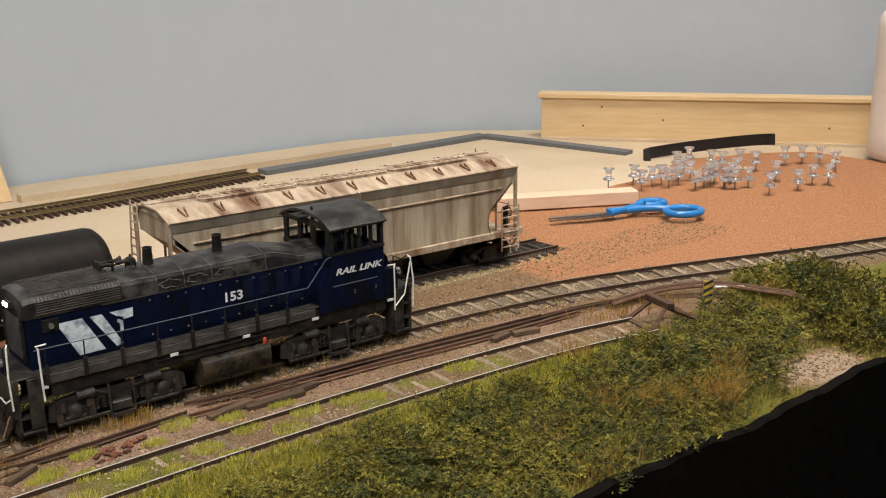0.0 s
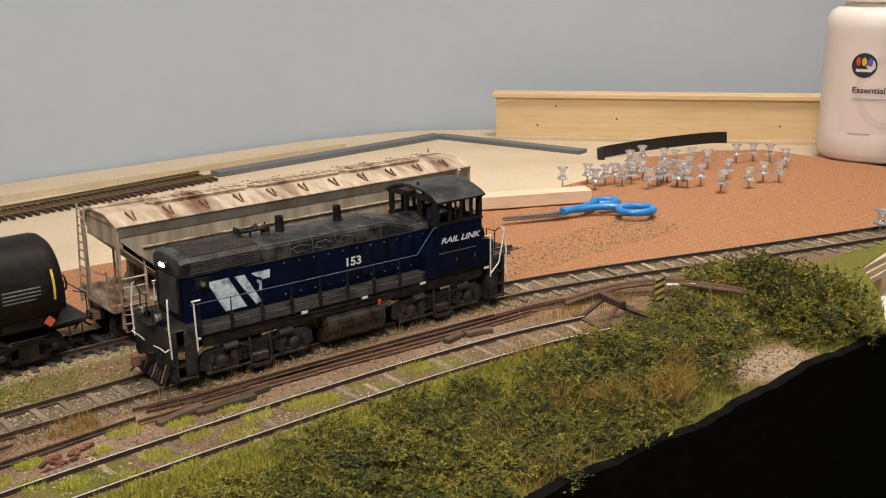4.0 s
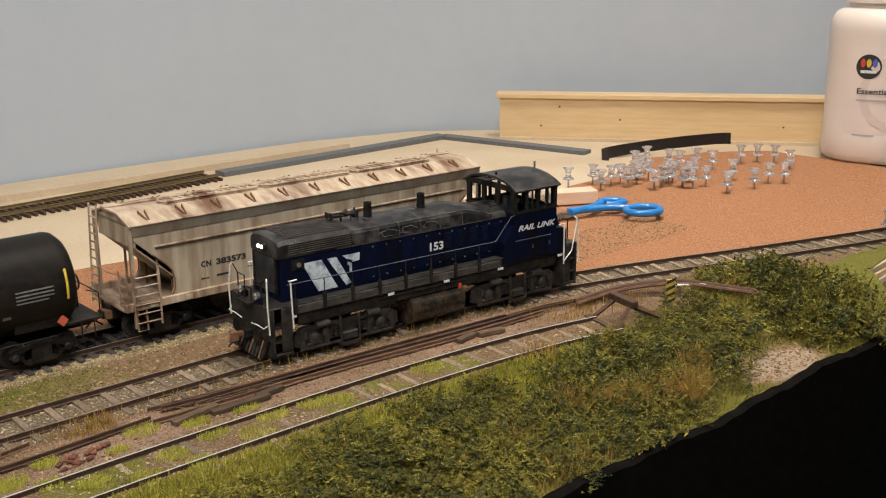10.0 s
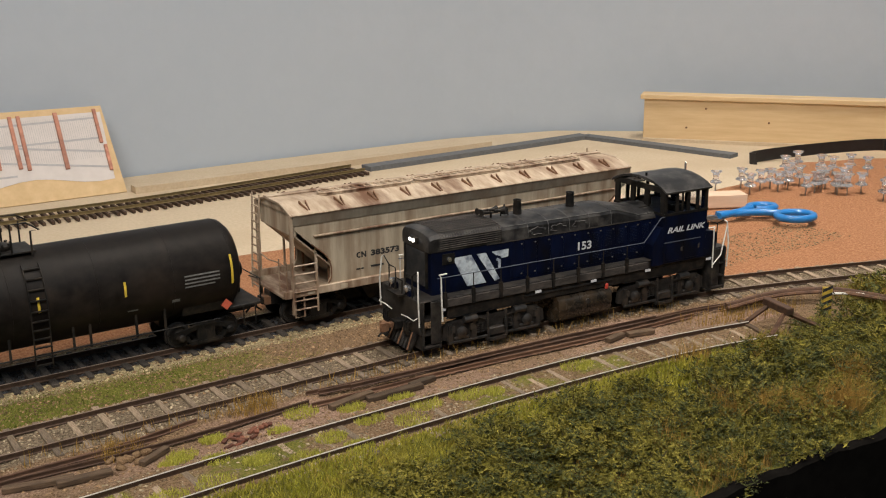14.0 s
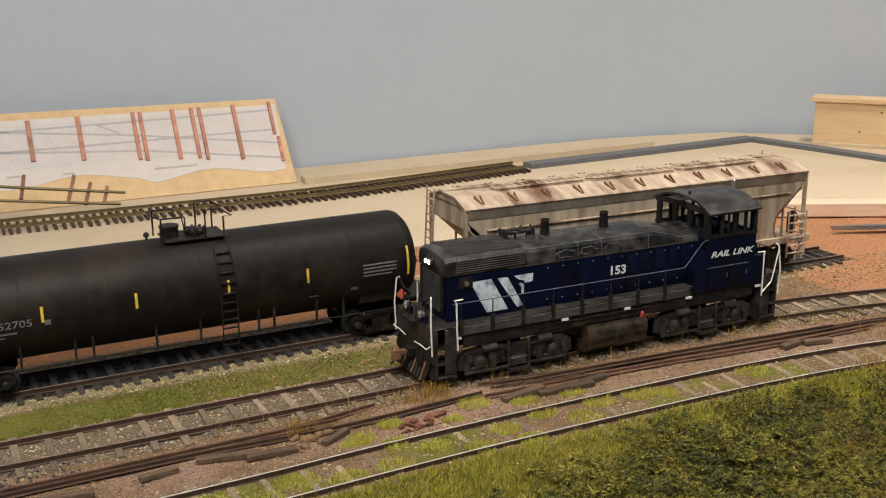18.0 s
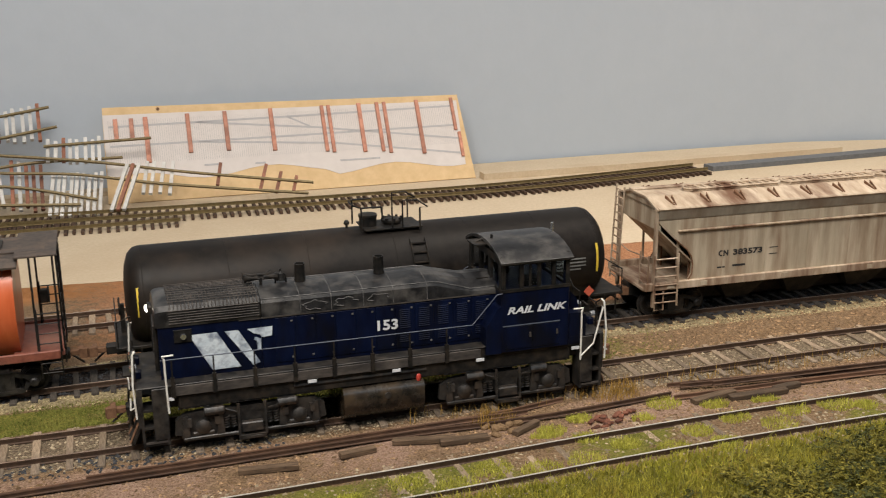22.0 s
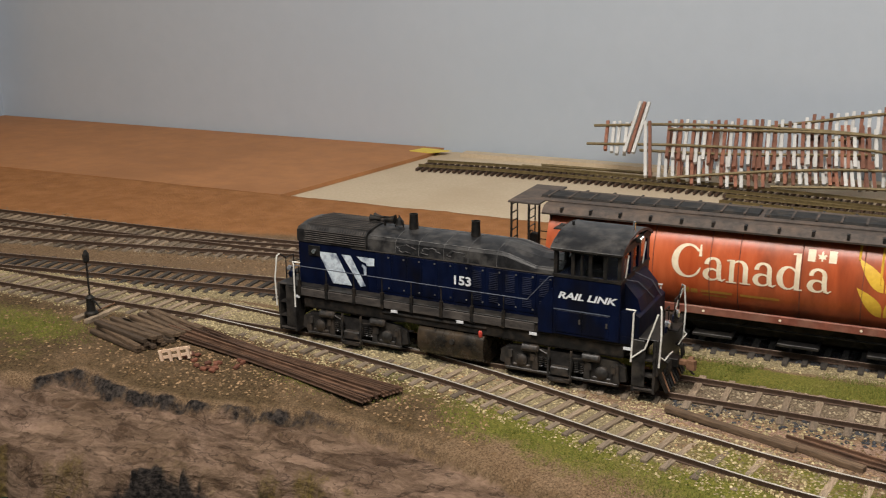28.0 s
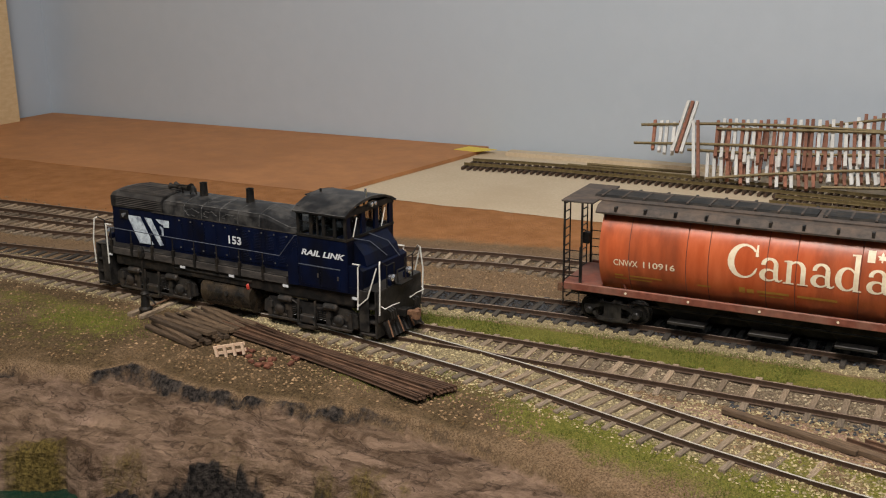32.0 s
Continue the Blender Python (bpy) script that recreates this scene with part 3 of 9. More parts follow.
def height(x, y):
    x, y = np.asarray(x, float), np.asarray(y, float)
    z = np.full(x.shape, -0.0013) + 0.0004 * waves(x, y, 3, 90)
    # bank under the bushes
    right = smooth01((x + 0.03) / 0.05)
    z -= right * 0.0062 * smooth01((0.254 - y) / 0.055) * smooth01((0.56 - x) / 0.03)
    # rock ledges in the foreground on the other side
    left = 1 - right
    wob = 0.0022 * waves(x, y * 0.4, 11, 90) + 0.0010 * waves(x, y * 0.3, 12, 420)
    e1 = lerp_line(x, LEDGE1) + wob
    e2 = lerp_line(x, LEDGE2) + 1.6 * wob
    z -= left * (0.0035 * smooth01((e1 + 0.016 - y) / 0.02) + 0.0040 * smooth01((e1 - y) / 0.0025))
    z -= left * 0.0055 * smooth01((e1 - 0.004 - y) / 0.045)
    z -= left * ((0.0105 + 0.016 * smooth01((-0.278 - x) / 0.02)) * smooth01((e2 - y) / 0.004) + 0.024 * smooth01((e2 - 0.004 - y) / (0.05 - 0.028 * smooth01((-0.285 - x) / 0.02))))
    rough = left * smooth01((e1 - y + 0.002) / 0.01)
    strata = waves(x * 0.30, y * 2.2 + 0.30 * x, 21, 110)
    # worn layers: soft treads with short crumbling risers
    lay = 2.4 * strata + 0.35 * waves(x, y, 27, 260)
    step = np.floor(lay) + smooth01((lay - np.floor(lay) - 0.62) / 0.38)
    z += rough * (0.0012 * strata + 0.0021 * (step - lay) + 0.0006 * waves(x, y * 1.5, 22, 380) + 0.00030 * waves(x, y, 28, 1300))
    # broken rim of the upper ledge
    rim = left * smooth01(1 - np.abs(y - e1 + 0.001) / 0.006)
    z += rim * (0.0009 * waves(x, y, 29, 300) + 0.0006 * waves(x, y, 30, 900))
    deep = left * smooth01((e2 - y + 0.004) / 0.012)
    cleft = waves(x * 1.3, y * 0.8, 25, 170)
    z += deep * (0.0024 * waves(x, y, 23, 170) - 0.0036 * np.clip(0.2 - np.abs(cleft), 0, 1) / 0.2 + 0.0008 * waves(x, y, 31, 700))
    # ballast fills the space between the ties
    for line, fill in FILLED:
        d, yc = near_track(x, y, line)
        z += (0.0009 + fill * smooth01((x + 0.10) / 0.03)) * smooth01((0.0195 - d) / 0.005)
    return z


def ground_sheet():
    xs = np.concatenate([np.linspace(-0.86, -0.42, 160)[:-1], np.linspace(-0.42, 0.0, 520)[:-1], np.linspace(0.0, 0.80, 270)])
    rows = 340
    v = np.linspace(0, 1, rows) ** 1.30
    yf, yb = lerp_line(xs, FRONT), lerp_line(xs, REAR)
    X = np.repeat(xs[:, None], rows, 1)
    Y = yf[:, None] + (yb - yf)[:, None] * v[None, :]
    Z = height(X, Y)
    n = len(xs)
    verts = np.stack([X, Y, Z], -1).reshape(-1, 3)
    idx = np.arange(n * rows).reshape(n, rows)
    quads = np.stack([idx[:-1, :-1], idx[1:, :-1], idx[1:, 1:], idx[:-1, 1:]], -1).reshape(-1, 4)
    # skirts at the front and the back
    low_f = np.stack([xs, yf, np.full(n, -0.065)], -1)
    low_b = np.stack([xs, yb, np.full(n, -0.0045)], -1)
    low_f[:, 2] = np.where(xs > 0.0, Z[:, 0] - 0.008, -0.065)
    b0 = len(verts)
    verts = np.concatenate([verts, low_f, low_b])
    f0, k0 = b0 + np.arange(n), b0 + n + np.arange(n)
    skirt = np.concatenate([np.stack([f0[:-1], f0[1:], idx[1:, 0], idx[:-1, 0]], -1), np.stack([idx[:-1, -1], idx[1:, -1], k0[1:], k0[:-1]], -1)])
    faces = np.concatenate([quads, skirt])
    me = bpy.data.meshes.new("ground")
    me.from_pydata(verts.tolist(), [], faces.tolist())
    me.polygons.foreach_set("use_smooth", [True] * len(faces))
    x, y = verts[:, 0], verts[:, 1]
    nz = waves(x, y, 5, 70)
    # what covers the soil: moss, pale ballast, reddish earth; then cork, rock, dark cinders and dark ledge bands
    dm, ym = near_track(x, y, MAIN)
    db, ybk = near_track(x, y, BACK)
    ds, ys = near_track(x, y, SIDING)
    dy_, yy = near_track(x, y, YARD)
    dy2, yy2 = near_track(x, y, YARD2)
    moss = np.zeros(len(x))
    moss += smooth01((y - ym - 0.013) / 0.004) * smooth01((ybk - 0.019 - y) / 0.004) * smooth01((0.26 - x) / 0.10) * smooth01((x + 0.30) / 0.05) * (y > ym) * (y < ybk)
    moss += 0.9 * smooth01((ys - 0.010 - y) / 0.004) * smooth01((y - ys + 0.040) / 0.02) * smooth01((x + 0.22) / 0.08)
    moss += 0.8 * smooth01((0.012 - ds) / 0.006) * smooth01((x + 0.11) / 0.05) * np.where(x < 0.14, 0.35 + 0.5 * (nz > -0.1), 0.25 * (nz > -0.2) + 0.5 * (nz > 0.35))
    moss += 0.55 * smooth01(1 - np.hypot((x + 0.362) / 0.052, (y - 0.297) / 0.020))
    moss += smooth01(1 - np.hypot((x + 0.215) / 0.03, (y - 0.291) / 0.008)) * 1.2
    moss += smooth01((ys - 0.0105 - y) / 0.003) * smooth01((x - 0.0) / 0.05) * smooth01((0.57 - x) / 0.02) * (1 - smooth01(1.6 * (1 - np.hypot((x - 0.428) / 0.04, (y - 0.203) / 0.018))))
    moss += smooth01((x - 0.455) / 0.02) * smooth01((0.530 - x) / 0.02) * smooth01((ym - 0.016 - y) / 0.004)
    moss += 0.22 * smooth01((-0.315 - x) / 0.05) * smooth01((0.318 - y) / 0.008) * smooth01((y - 0.262) / 0.008)
    moss = np.clip(moss + 0.35 * nz * (moss > 0.05), 0, 1)
    pale = np.clip(smooth01((0.022 - db) / 0.006) * smooth01((db - 0.0100) / 0.003) + 0.9 * smooth01((0.017 - ds) / 0.005) * smooth01((-0.07 - x) / 0.04) + 0.7 * smooth01((0.018 - dm) / 0.005) * smooth01((-0.19 - x) / 0.05), 0, 1)
    grey = np.clip(smooth01((0.015 - dm) / 0.004) + 0.7 * smooth01((0.018 - dy_) / 0.006) + 0.7 * smooth01((0.018 - dy2) / 0.006), 0, 1)
    between = smooth01((ym - 0.014 - y) / 0.005) * smooth01((y - ys - 0.010) / 0.005) * (x > -0.14) * (x < 0.42)
    red = np.clip(between * (0.55 + 0.5 * waves(x, y, 8, 60)), 0, 1)
    cork = smooth01((y - ybk - 0.020) / 0.008) * smooth01((x + 0.02) / 0.10)
    cork = np.maximum(cork, smooth01((x - 0.40) / 0.03) * smooth01((y - ym - 0.014) / 0.006))
    paint = smooth01((y - yy - 0.030) / 0.016) * (1 - smooth01((x + 0.02) / 0.10))
    e1, e2 = lerp_line(x, LEDGE1), lerp_line(x, LEDGE2)
    right = smooth01((x + 0.03) / 0.05)
    rock = (1 - right) * smooth01((e1 + 0.001 - y) / 0.006)
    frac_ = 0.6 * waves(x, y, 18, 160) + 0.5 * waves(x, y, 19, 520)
    # dark bands that run just below the edges of both ledges
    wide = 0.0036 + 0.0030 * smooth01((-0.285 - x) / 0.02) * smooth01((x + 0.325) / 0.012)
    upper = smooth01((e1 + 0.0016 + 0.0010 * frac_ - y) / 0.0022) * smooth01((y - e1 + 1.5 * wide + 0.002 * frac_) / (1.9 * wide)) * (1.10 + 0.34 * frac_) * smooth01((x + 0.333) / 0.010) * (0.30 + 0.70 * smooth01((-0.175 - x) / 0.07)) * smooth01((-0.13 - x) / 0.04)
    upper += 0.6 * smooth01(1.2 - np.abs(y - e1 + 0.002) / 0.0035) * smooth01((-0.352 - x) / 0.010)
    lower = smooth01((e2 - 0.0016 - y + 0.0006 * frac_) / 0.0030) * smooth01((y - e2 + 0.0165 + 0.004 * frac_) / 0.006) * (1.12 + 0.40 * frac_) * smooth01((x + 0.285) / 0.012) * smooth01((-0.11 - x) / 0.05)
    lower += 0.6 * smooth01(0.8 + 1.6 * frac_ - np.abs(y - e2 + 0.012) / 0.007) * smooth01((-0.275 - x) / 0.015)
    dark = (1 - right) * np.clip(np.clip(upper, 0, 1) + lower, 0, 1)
    dirt = (1 - right) * smooth01((ym - 0.012 - y) / 0.006) * smooth01((y - e1) / 0.004) * smooth01((-0.13 - x) / 0.06) * (0.80 + 0.45 * waves(x, y, 33, 90))
    dirt += (1 - right) * 0.55 * smooth01((e1 + 0.003 - y) / 0.006) * smooth01((y - e1 + 0.016) / 0.008) * smooth01((x + 0.27) / 0.05)
    fuzz = (1 - right) * smooth01(0.75 - np.abs(y - e2 + 0.004) / 0.013 + 0.9 * waves(x, y, 34, 130)) * (0.25 + 0.75 * np.maximum(smooth01((-0.262 - x) / 0.05), smooth01((x + 0.235) / 0.05)))
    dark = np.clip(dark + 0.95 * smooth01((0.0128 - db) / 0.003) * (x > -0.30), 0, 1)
    sand = smooth01(1 - np.hypot((x - 0.428) / 0.035, (y - 0.203) / 0.016)) * 1.6
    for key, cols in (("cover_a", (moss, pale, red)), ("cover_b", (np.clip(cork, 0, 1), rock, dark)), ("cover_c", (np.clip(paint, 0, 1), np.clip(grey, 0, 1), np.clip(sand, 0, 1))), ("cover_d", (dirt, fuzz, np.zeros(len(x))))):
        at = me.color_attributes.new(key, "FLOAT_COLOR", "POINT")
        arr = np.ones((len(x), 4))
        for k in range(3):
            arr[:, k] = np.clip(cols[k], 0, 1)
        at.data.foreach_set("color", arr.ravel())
    return me


def ground_material():
    m = bpy.data.materials.new("modelled_earth")
    m.use_nodes = True
    nt = m.node_tree
    n, l = nt.nodes, nt.links
    p = n["Principled BSDF"]
    co = n.new("ShaderNodeTexCoord").outputs["Object"]

    def noise_(scale, detail=5, rough=0.65):
        t = n.new("ShaderNodeTexNoise")
        t.inputs["Scale"].default_value, t.inputs["Detail"].default_value, t.inputs["Roughness"].default_value = scale, detail, rough
        l.new(co, t.inputs["Vector"])
        return t.outputs["Fac"]

    grain, blot, mid = noise_(1500), noise_(70), noise_(320)

    def two(a, b, fac, lo=0.35, hi=0.65):
        r = n.new("ShaderNodeValToRGB")
        r.color_ramp.elements[0].position, r.color_ramp.elements[1].position = lo, hi
        r.color_ramp.elements[0].color, r.color_ramp.elements[1].color = (*a, 1), (*b, 1)
        l.new(fac, r.inputs[0])
        return r.outputs[0]

    def over(base, top, weight, soft=0.35):
        """Lays one cover on another; the grain breaks up its edge."""
        s = n.new("ShaderNodeMath")
        s.operation = "MULTIPLY_ADD"
        l.new(mid, s.inputs[0])
        s.inputs[1].default_value = 1.2
        l.new(weight, s.inputs[2])
        r = n.new("ShaderNodeMapRange")
        r.inputs["From Min"].default_value, r.inputs["From Max"].default_value = 1.10 - soft / 2, 1.10 + soft / 2
        l.new(s.outputs[0], r.inputs[0])
        mx = n.new("ShaderNodeMix")
        mx.data_type = "RGBA"
        l.new(r.outputs[0], mx.inputs["Factor"])
        l.new(base, mx.inputs["A"])
        l.new(top, mx.inputs["B"])
        return mx.outputs["Result"]

    def chan(key):
        a = n.new("ShaderNodeAttribute")
        a.attribute_name = key
        s = n.new("ShaderNodeSeparateColor")
        l.new(a.outputs["Color"], s.inputs[0])
        return s.outputs

    A, B, C, D = chan("cover_a"), chan("cover_b"), chan("cover_c"), chan("cover_d")
    soil = two((0.070, 0.040, 0.018), (0.27, 0.165, 0.085), grain)
    soil2 = two((0.115, 0.074, 0.043), (0.40, 0.28, 0.175), grain)
    bm_ = n.new("ShaderNodeMix")
    bm_.data_type = "RGBA"
    l.new(blot, bm_.inputs["Factor"])
    l.new(soil, bm_.inputs["A"])
    l.new(soil2, bm_.inputs["B"])
    col = bm_.outputs["Result"]
    col = over(col, two((0.030, 0.019, 0.009), (0.165, 0.110, 0.055), noise_(900, 6, 0.75)), D[0], 0.8)
    col = over(col, two((0.20, 0.115, 0.075), (0.46, 0.32, 0.24), grain), A[2], 0.6)
    col = over(col, two((0.075, 0.055, 0.036), (0.30, 0.23, 0.155), grain), C[1], 0.5)
    col = over(col, two((0.16, 0.12, 0.065), (0.42, 0.35, 0.21), grain), A[1], 0.5)
    col = over(col, two((0.30, 0.125, 0.055), (0.56, 0.285, 0.15), noise_(1000)), B[0], 0.5)
    col = over(col, two((0.33, 0.142, 0.050), (0.44, 0.200, 0.076), blot), C[0], 0.8)
    col = over(col, two((0.34, 0.255, 0.18), (0.50, 0.40, 0.30), grain), C[2], 0.5)
    rockc = n.new("ShaderNodeMix")
    rockc.data_type = "RGBA"
    bands = n.new("ShaderNodeMapping")
    bands.inputs["Scale"].default_value, bands.inputs["Rotation"].default_value = (0.45, 1.1, 1.3), (0, 0, 0.10)
    l.new(co, bands.inputs[0])
    streak = n.new("ShaderNodeTexNoise")
    streak.inputs["Scale"].default_value, streak.inputs["Detail"].default_value, streak.inputs["Roughness"].default_value, streak.inputs["Distortion"].default_value = 130, 9, 0.72, 0.6
    l.new(bands.outputs[0], streak.inputs["Vector"])
    crack = n.new("ShaderNodeTexNoise")
    crack.inputs["Scale"].default_value, crack.inputs["Detail"].default_value, crack.inputs["Distortion"].default_value = 75, 5, 0.8
    l.new(bands.outputs[0], crack.inputs["Vector"])
    far = n.new("ShaderNodeMath")
    far.operation = "SUBTRACT"
    l.new(crack.outputs["Fac"], far.inputs[0])
    far.inputs[1].default_value = 0.5
    gap_ = n.new("ShaderNodeMath")
    gap_.operation = "ABSOLUTE"
    l.new(far.outputs[0], gap_.inputs[0])
    l.new(noise_(38, 6, 0.7), rockc.inputs["Factor"])
    l.new(two((0.115, 0.068, 0.048), (0.50, 0.335, 0.255), streak.outputs["Fac"], 0.40, 0.62), rockc.inputs["A"])
    l.new(two((0.115, 0.072, 0.040), (0.37, 0.245, 0.140), streak.outputs["Fac"], 0.34, 0.68), rockc.inputs["B"])
    cracked = n.new("ShaderNodeMix")
    cracked.data_type = "RGBA"
    cr = n.new("ShaderNodeMapRange")
    cr.inputs["From Min"].default_value, cr.inputs["From Max"].default_value = 0.014, 0.002
    cr.inputs["To Max"].default_value = 0.6
    l.new(gap_.outputs[0], cr.inputs[0])
    l.new(cr.outputs[0], cracked.inputs["Factor"])
    l.new(rockc.outputs["Result"], cracked.inputs["A"])
    cracked.inputs["B"].default_value = (0.035, 0.022, 0.016, 1)
    col = over(col, cracked.outputs["Result"], B[1], 0.5)
    col = over(col, two((0.060, 0.042, 0.010), (0.30, 0.215, 0.060), noise_(700, 6, 0.7), 0.38, 0.66), D[1], 0.7)
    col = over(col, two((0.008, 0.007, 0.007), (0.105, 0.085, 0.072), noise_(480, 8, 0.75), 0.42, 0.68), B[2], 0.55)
    mossc = n.new("ShaderNodeMix")
    mossc.data_type = "RGBA"
    l.new(blot, mossc.inputs["Factor"])
    l.new(two((0.070, 0.088, 0.012), (0.185, 0.185, 0.030), grain), mossc.inputs["A"])
    l.new(two((0.125, 0.122, 0.020), (0.32, 0.275, 0.070), grain), mossc.inputs["B"])
    col = over(col, mossc.outputs["Result"], A[0], 0.6)
    l.new(col, p.inputs["Base Color"])
    p.inputs["Roughness"].default_value = 0.95
    p.inputs["Specular IOR Level"].default_value = 0.2
    h = n.new("ShaderNodeMath")
    h.operation = "MULTIPLY_ADD"
    l.new(mid, h.inputs[0])
    h.inputs[1].default_value = 1.5
    l.new(grain, h.inputs[2])
    lay = n.new("ShaderNodeMath")
    lay.operation = "MULTIPLY"
    l.new(streak.outputs["Fac"], lay.inputs[0])
    l.new(B[1], lay.inputs[1])
    h2 = n.new("ShaderNodeMath")
    h2.operation = "MULTIPLY_ADD"
    l.new(lay.outputs[0], h2.inputs[0])
    h2.inputs[1].default_value = 6.0
    l.new(h.outputs[0], h2.inputs[2])
    bp = n.new("ShaderNodeBump")
    bp.inputs["Strength"].default_value, bp.inputs["Distance"].default_value = 1.0, 0.0011
    l.new(h2.outputs[0], bp.inputs["Height"])
    l.new(bp.outputs[0], p.inputs["Normal"])
    return m


gm = ground_sheet()
gm.materials.append(ground_material())
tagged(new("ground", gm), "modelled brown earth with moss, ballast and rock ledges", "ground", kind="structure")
fx = [-0.03 + 0.006 * k for k in range(98)] + [0.95]
ft = [-0.0070 + 0.0011 * math.sin(47 * x) + 0.0007 * math.sin(131 * x + 1) + 0.0004 * math.sin(410 * x) for x in fx]
structure("fascia", Shape().loft([[(x, 0.1890, -0.40), (x, 0.1890, z - 0.0006), (x, 0.1900, z), (x, 0.1925, z + 0.0002), (x, 0.1925, -0.40)] for x, z in zip(fx, ft)]), BLACK, label="matt black front panel of the layout with a ragged top edge", category="panel")
structure("water", Shape().box(-0.86, -0.04, 0.09, 0.30, -0.062, -0.0315), WATER, label="dark green glossy model water", category="water")
hb = Shape().prism([(-0.855, 0.5495), (-0.4075, 0.5495), (-0.3825, 0.7125), (-0.3820, 0.744), (-0.855, 0.744)], -0.0038, -0.0011, "z")
structure("hardboard_sheet", hb, BROWN, label="brown painted hardboard sheet on the base", category="board")
structure("yellow_edge", Shape().prism([(-0.4010, 0.7205), (-0.3815, 0.7180), (-0.3700, 0.7330), (-0.3960, 0.7360)], -0.0011, -0.0007, "z"), YTAPE, label="yellow paint mark by the sheet's corner", category="trim")

# ---- rolling stock: shared parts ----
def lettering(text, height, width=None, bold=0.0, shear=0.0):
    """Flat text as corner points and faces, with its lower left corner at 0, 0."""
    cu = bpy.data.curves.new("lettering", "FONT")
    cu.body, cu.size, cu.offset, cu.shear = text, 1.0, bold, shear
    cu.resolution_u = 3
    ob = bpy.data.objects.new("lettering", cu)
    me = bpy.data.meshes.new_from_object(ob)
    v = np.array([tuple(p.co)[:2] for p in me.vertices])
    f = [tuple(p.vertices) for p in me.polygons]
    bpy.data.objects.remove(ob)
    lo, hi = v.min(0), v.max(0)
    sy = height / (hi[1] - lo[1])
    sx = width / (hi[0] - lo[0]) if width else sy
    return (v - lo) * (sx, sy), f


def flat_text(name, text, height, width, at, material, parent, bold=0.01, shear=0.0, face=-1, label=""):
    """Text on an upright side; face -1 looks to -y."""
    v, f = lettering(text, height, width, bold, shear)
    s = Shape().add([(at[0] + p[0], at[1], at[2] + p[1]) for p in v], f)
    return part(name, s, material, parent, label)


def wrapped(name, verts, faces, curve, material, parent, label="", levels=None, lift=0.00012):
    """A flat drawing (x, z) cut into narrow bands and laid on a curved side y = curve(z)."""
    bm = bmesh.new()
    vs = [bm.verts.new((p[0], 0, p[1])) for p in verts]
    for f in faces:
        if len(set(f)) > 2:
            try:
                bm.faces.new([vs[i] for i in f])
            except ValueError:
                pass
    zs = [p[1] for p in verts]
    for z in np.arange(min(zs) + 0.0009, max(zs), 0.0009):
        bmesh.ops.bisect_plane(bm, geom=bm.verts[:] + bm.edges[:] + bm.faces[:], plane_co=(0, 0, float(z)), plane_no=(0, 0, 1))
    for q in bm.verts:
        q.co.y = curve(q.co.z) - lift
    me = bpy.data.meshes.new(name)
    bmesh.ops.recalc_face_normals(bm, faces=bm.faces)
    bm.to_mesh(me)
    bm.free()
    me.materials.append(material)
    ob = new(name, me)
    ob.parent = parent
    if label:
        tagged(ob, label)
    return ob


def wheelset(name, parent, x, r, m=None):
    """Two flanged wheels on an axle."""
    s = Shape()
    for sy in (-1, 1):
        prof = [(0.0006, 0.0064), (r * 0.55, 0.0066), (r * 0.80, 0.0070), (r * 1.10, 0.0072), (r * 1.10, 0.0078), (r, 0.0080), (r, 0.0098), (r * 0.82, 0.0099), (r * 0.75, 0.0092), (r * 0.35, 0.0090), (r * 0.3, 0.0102), (0.0006, 0.0102)]
        s.lathe([(a, sy * h) for a, h in prof], 20, (0, 0, 0), "y")
    s.tube([(0, -0.0125, 0), (0, 0.0125, 0)], 0.0009, 8)
    return part(name, s, DUSTY, parent, smooth=35, m=pose(x, 0, 0.0021 + r))


def freight_truck(parent, x, material):
    """A three-piece truck: bolster with side frames and wheelsets."""
    r, half = 0.0047, 0.0099
    bol = part("truck", Shape().box(-0.0022, 0.0022, -0.0115, 0.0115, 0.0065, 0.0098, 0.0004), material, parent, m=pose(x, 0, 0))
    for sy in (-1, 1):
        s = Shape()
        top = [(-half - 0.0024, 0.0068), (-half - 0.0022, 0.0088), (-half + 0.002, 0.0096), (-0.004, 0.0108), (0.004, 0.0108), (half - 0.002, 0.0096), (half + 0.0022, 0.0088), (half + 0.0024, 0.0068), (half - 0.0005, 0.0066), (half - 0.0030, 0.0084), (0.0036, 0.0093), (0.0036, 0.0048), (0.0062, 0.0044), (half - 0.0028, 0.0068), (half - 0.0012, 0.0060), (0.0062, 0.0031), (0.0, 0.0028), (-0.0062, 0.0031), (-half + 0.0012, 0.0060), (-half + 0.0028, 0.0068), (-0.0062, 0.0044), (-0.0036, 0.0048), (-0.0036, 0.0093), (-half + 0.0030, 0.0084), (-half + 0.0005, 0.0066)]
        s.prism(top, sy * 0.0115, sy * 0.0131, "y")
        for k in (-0.0022, 0, 0.0022):
            s.tube([(k, sy * 0.0123, 0.0042), (k, sy * 0.0123, 0.0094)], 0.0009, 8)
        s.box(-0.0040, 0.0040, sy * 0.0112, sy * 0.0133, 0.0034, 0.0044)
        for k in (-half, half):
            s.lathe([(0.0016, sy * 0.0118), (0.0016, sy * 0.0137), (0.0010, sy * 0.0141)], 12, (k, 0, 0.0021 + r), "y")
        part("side_frame", s, material, bol, smooth=30)
    for k in (-half, half):
        wheelset("wheelset", bol, k, r)
    return bol


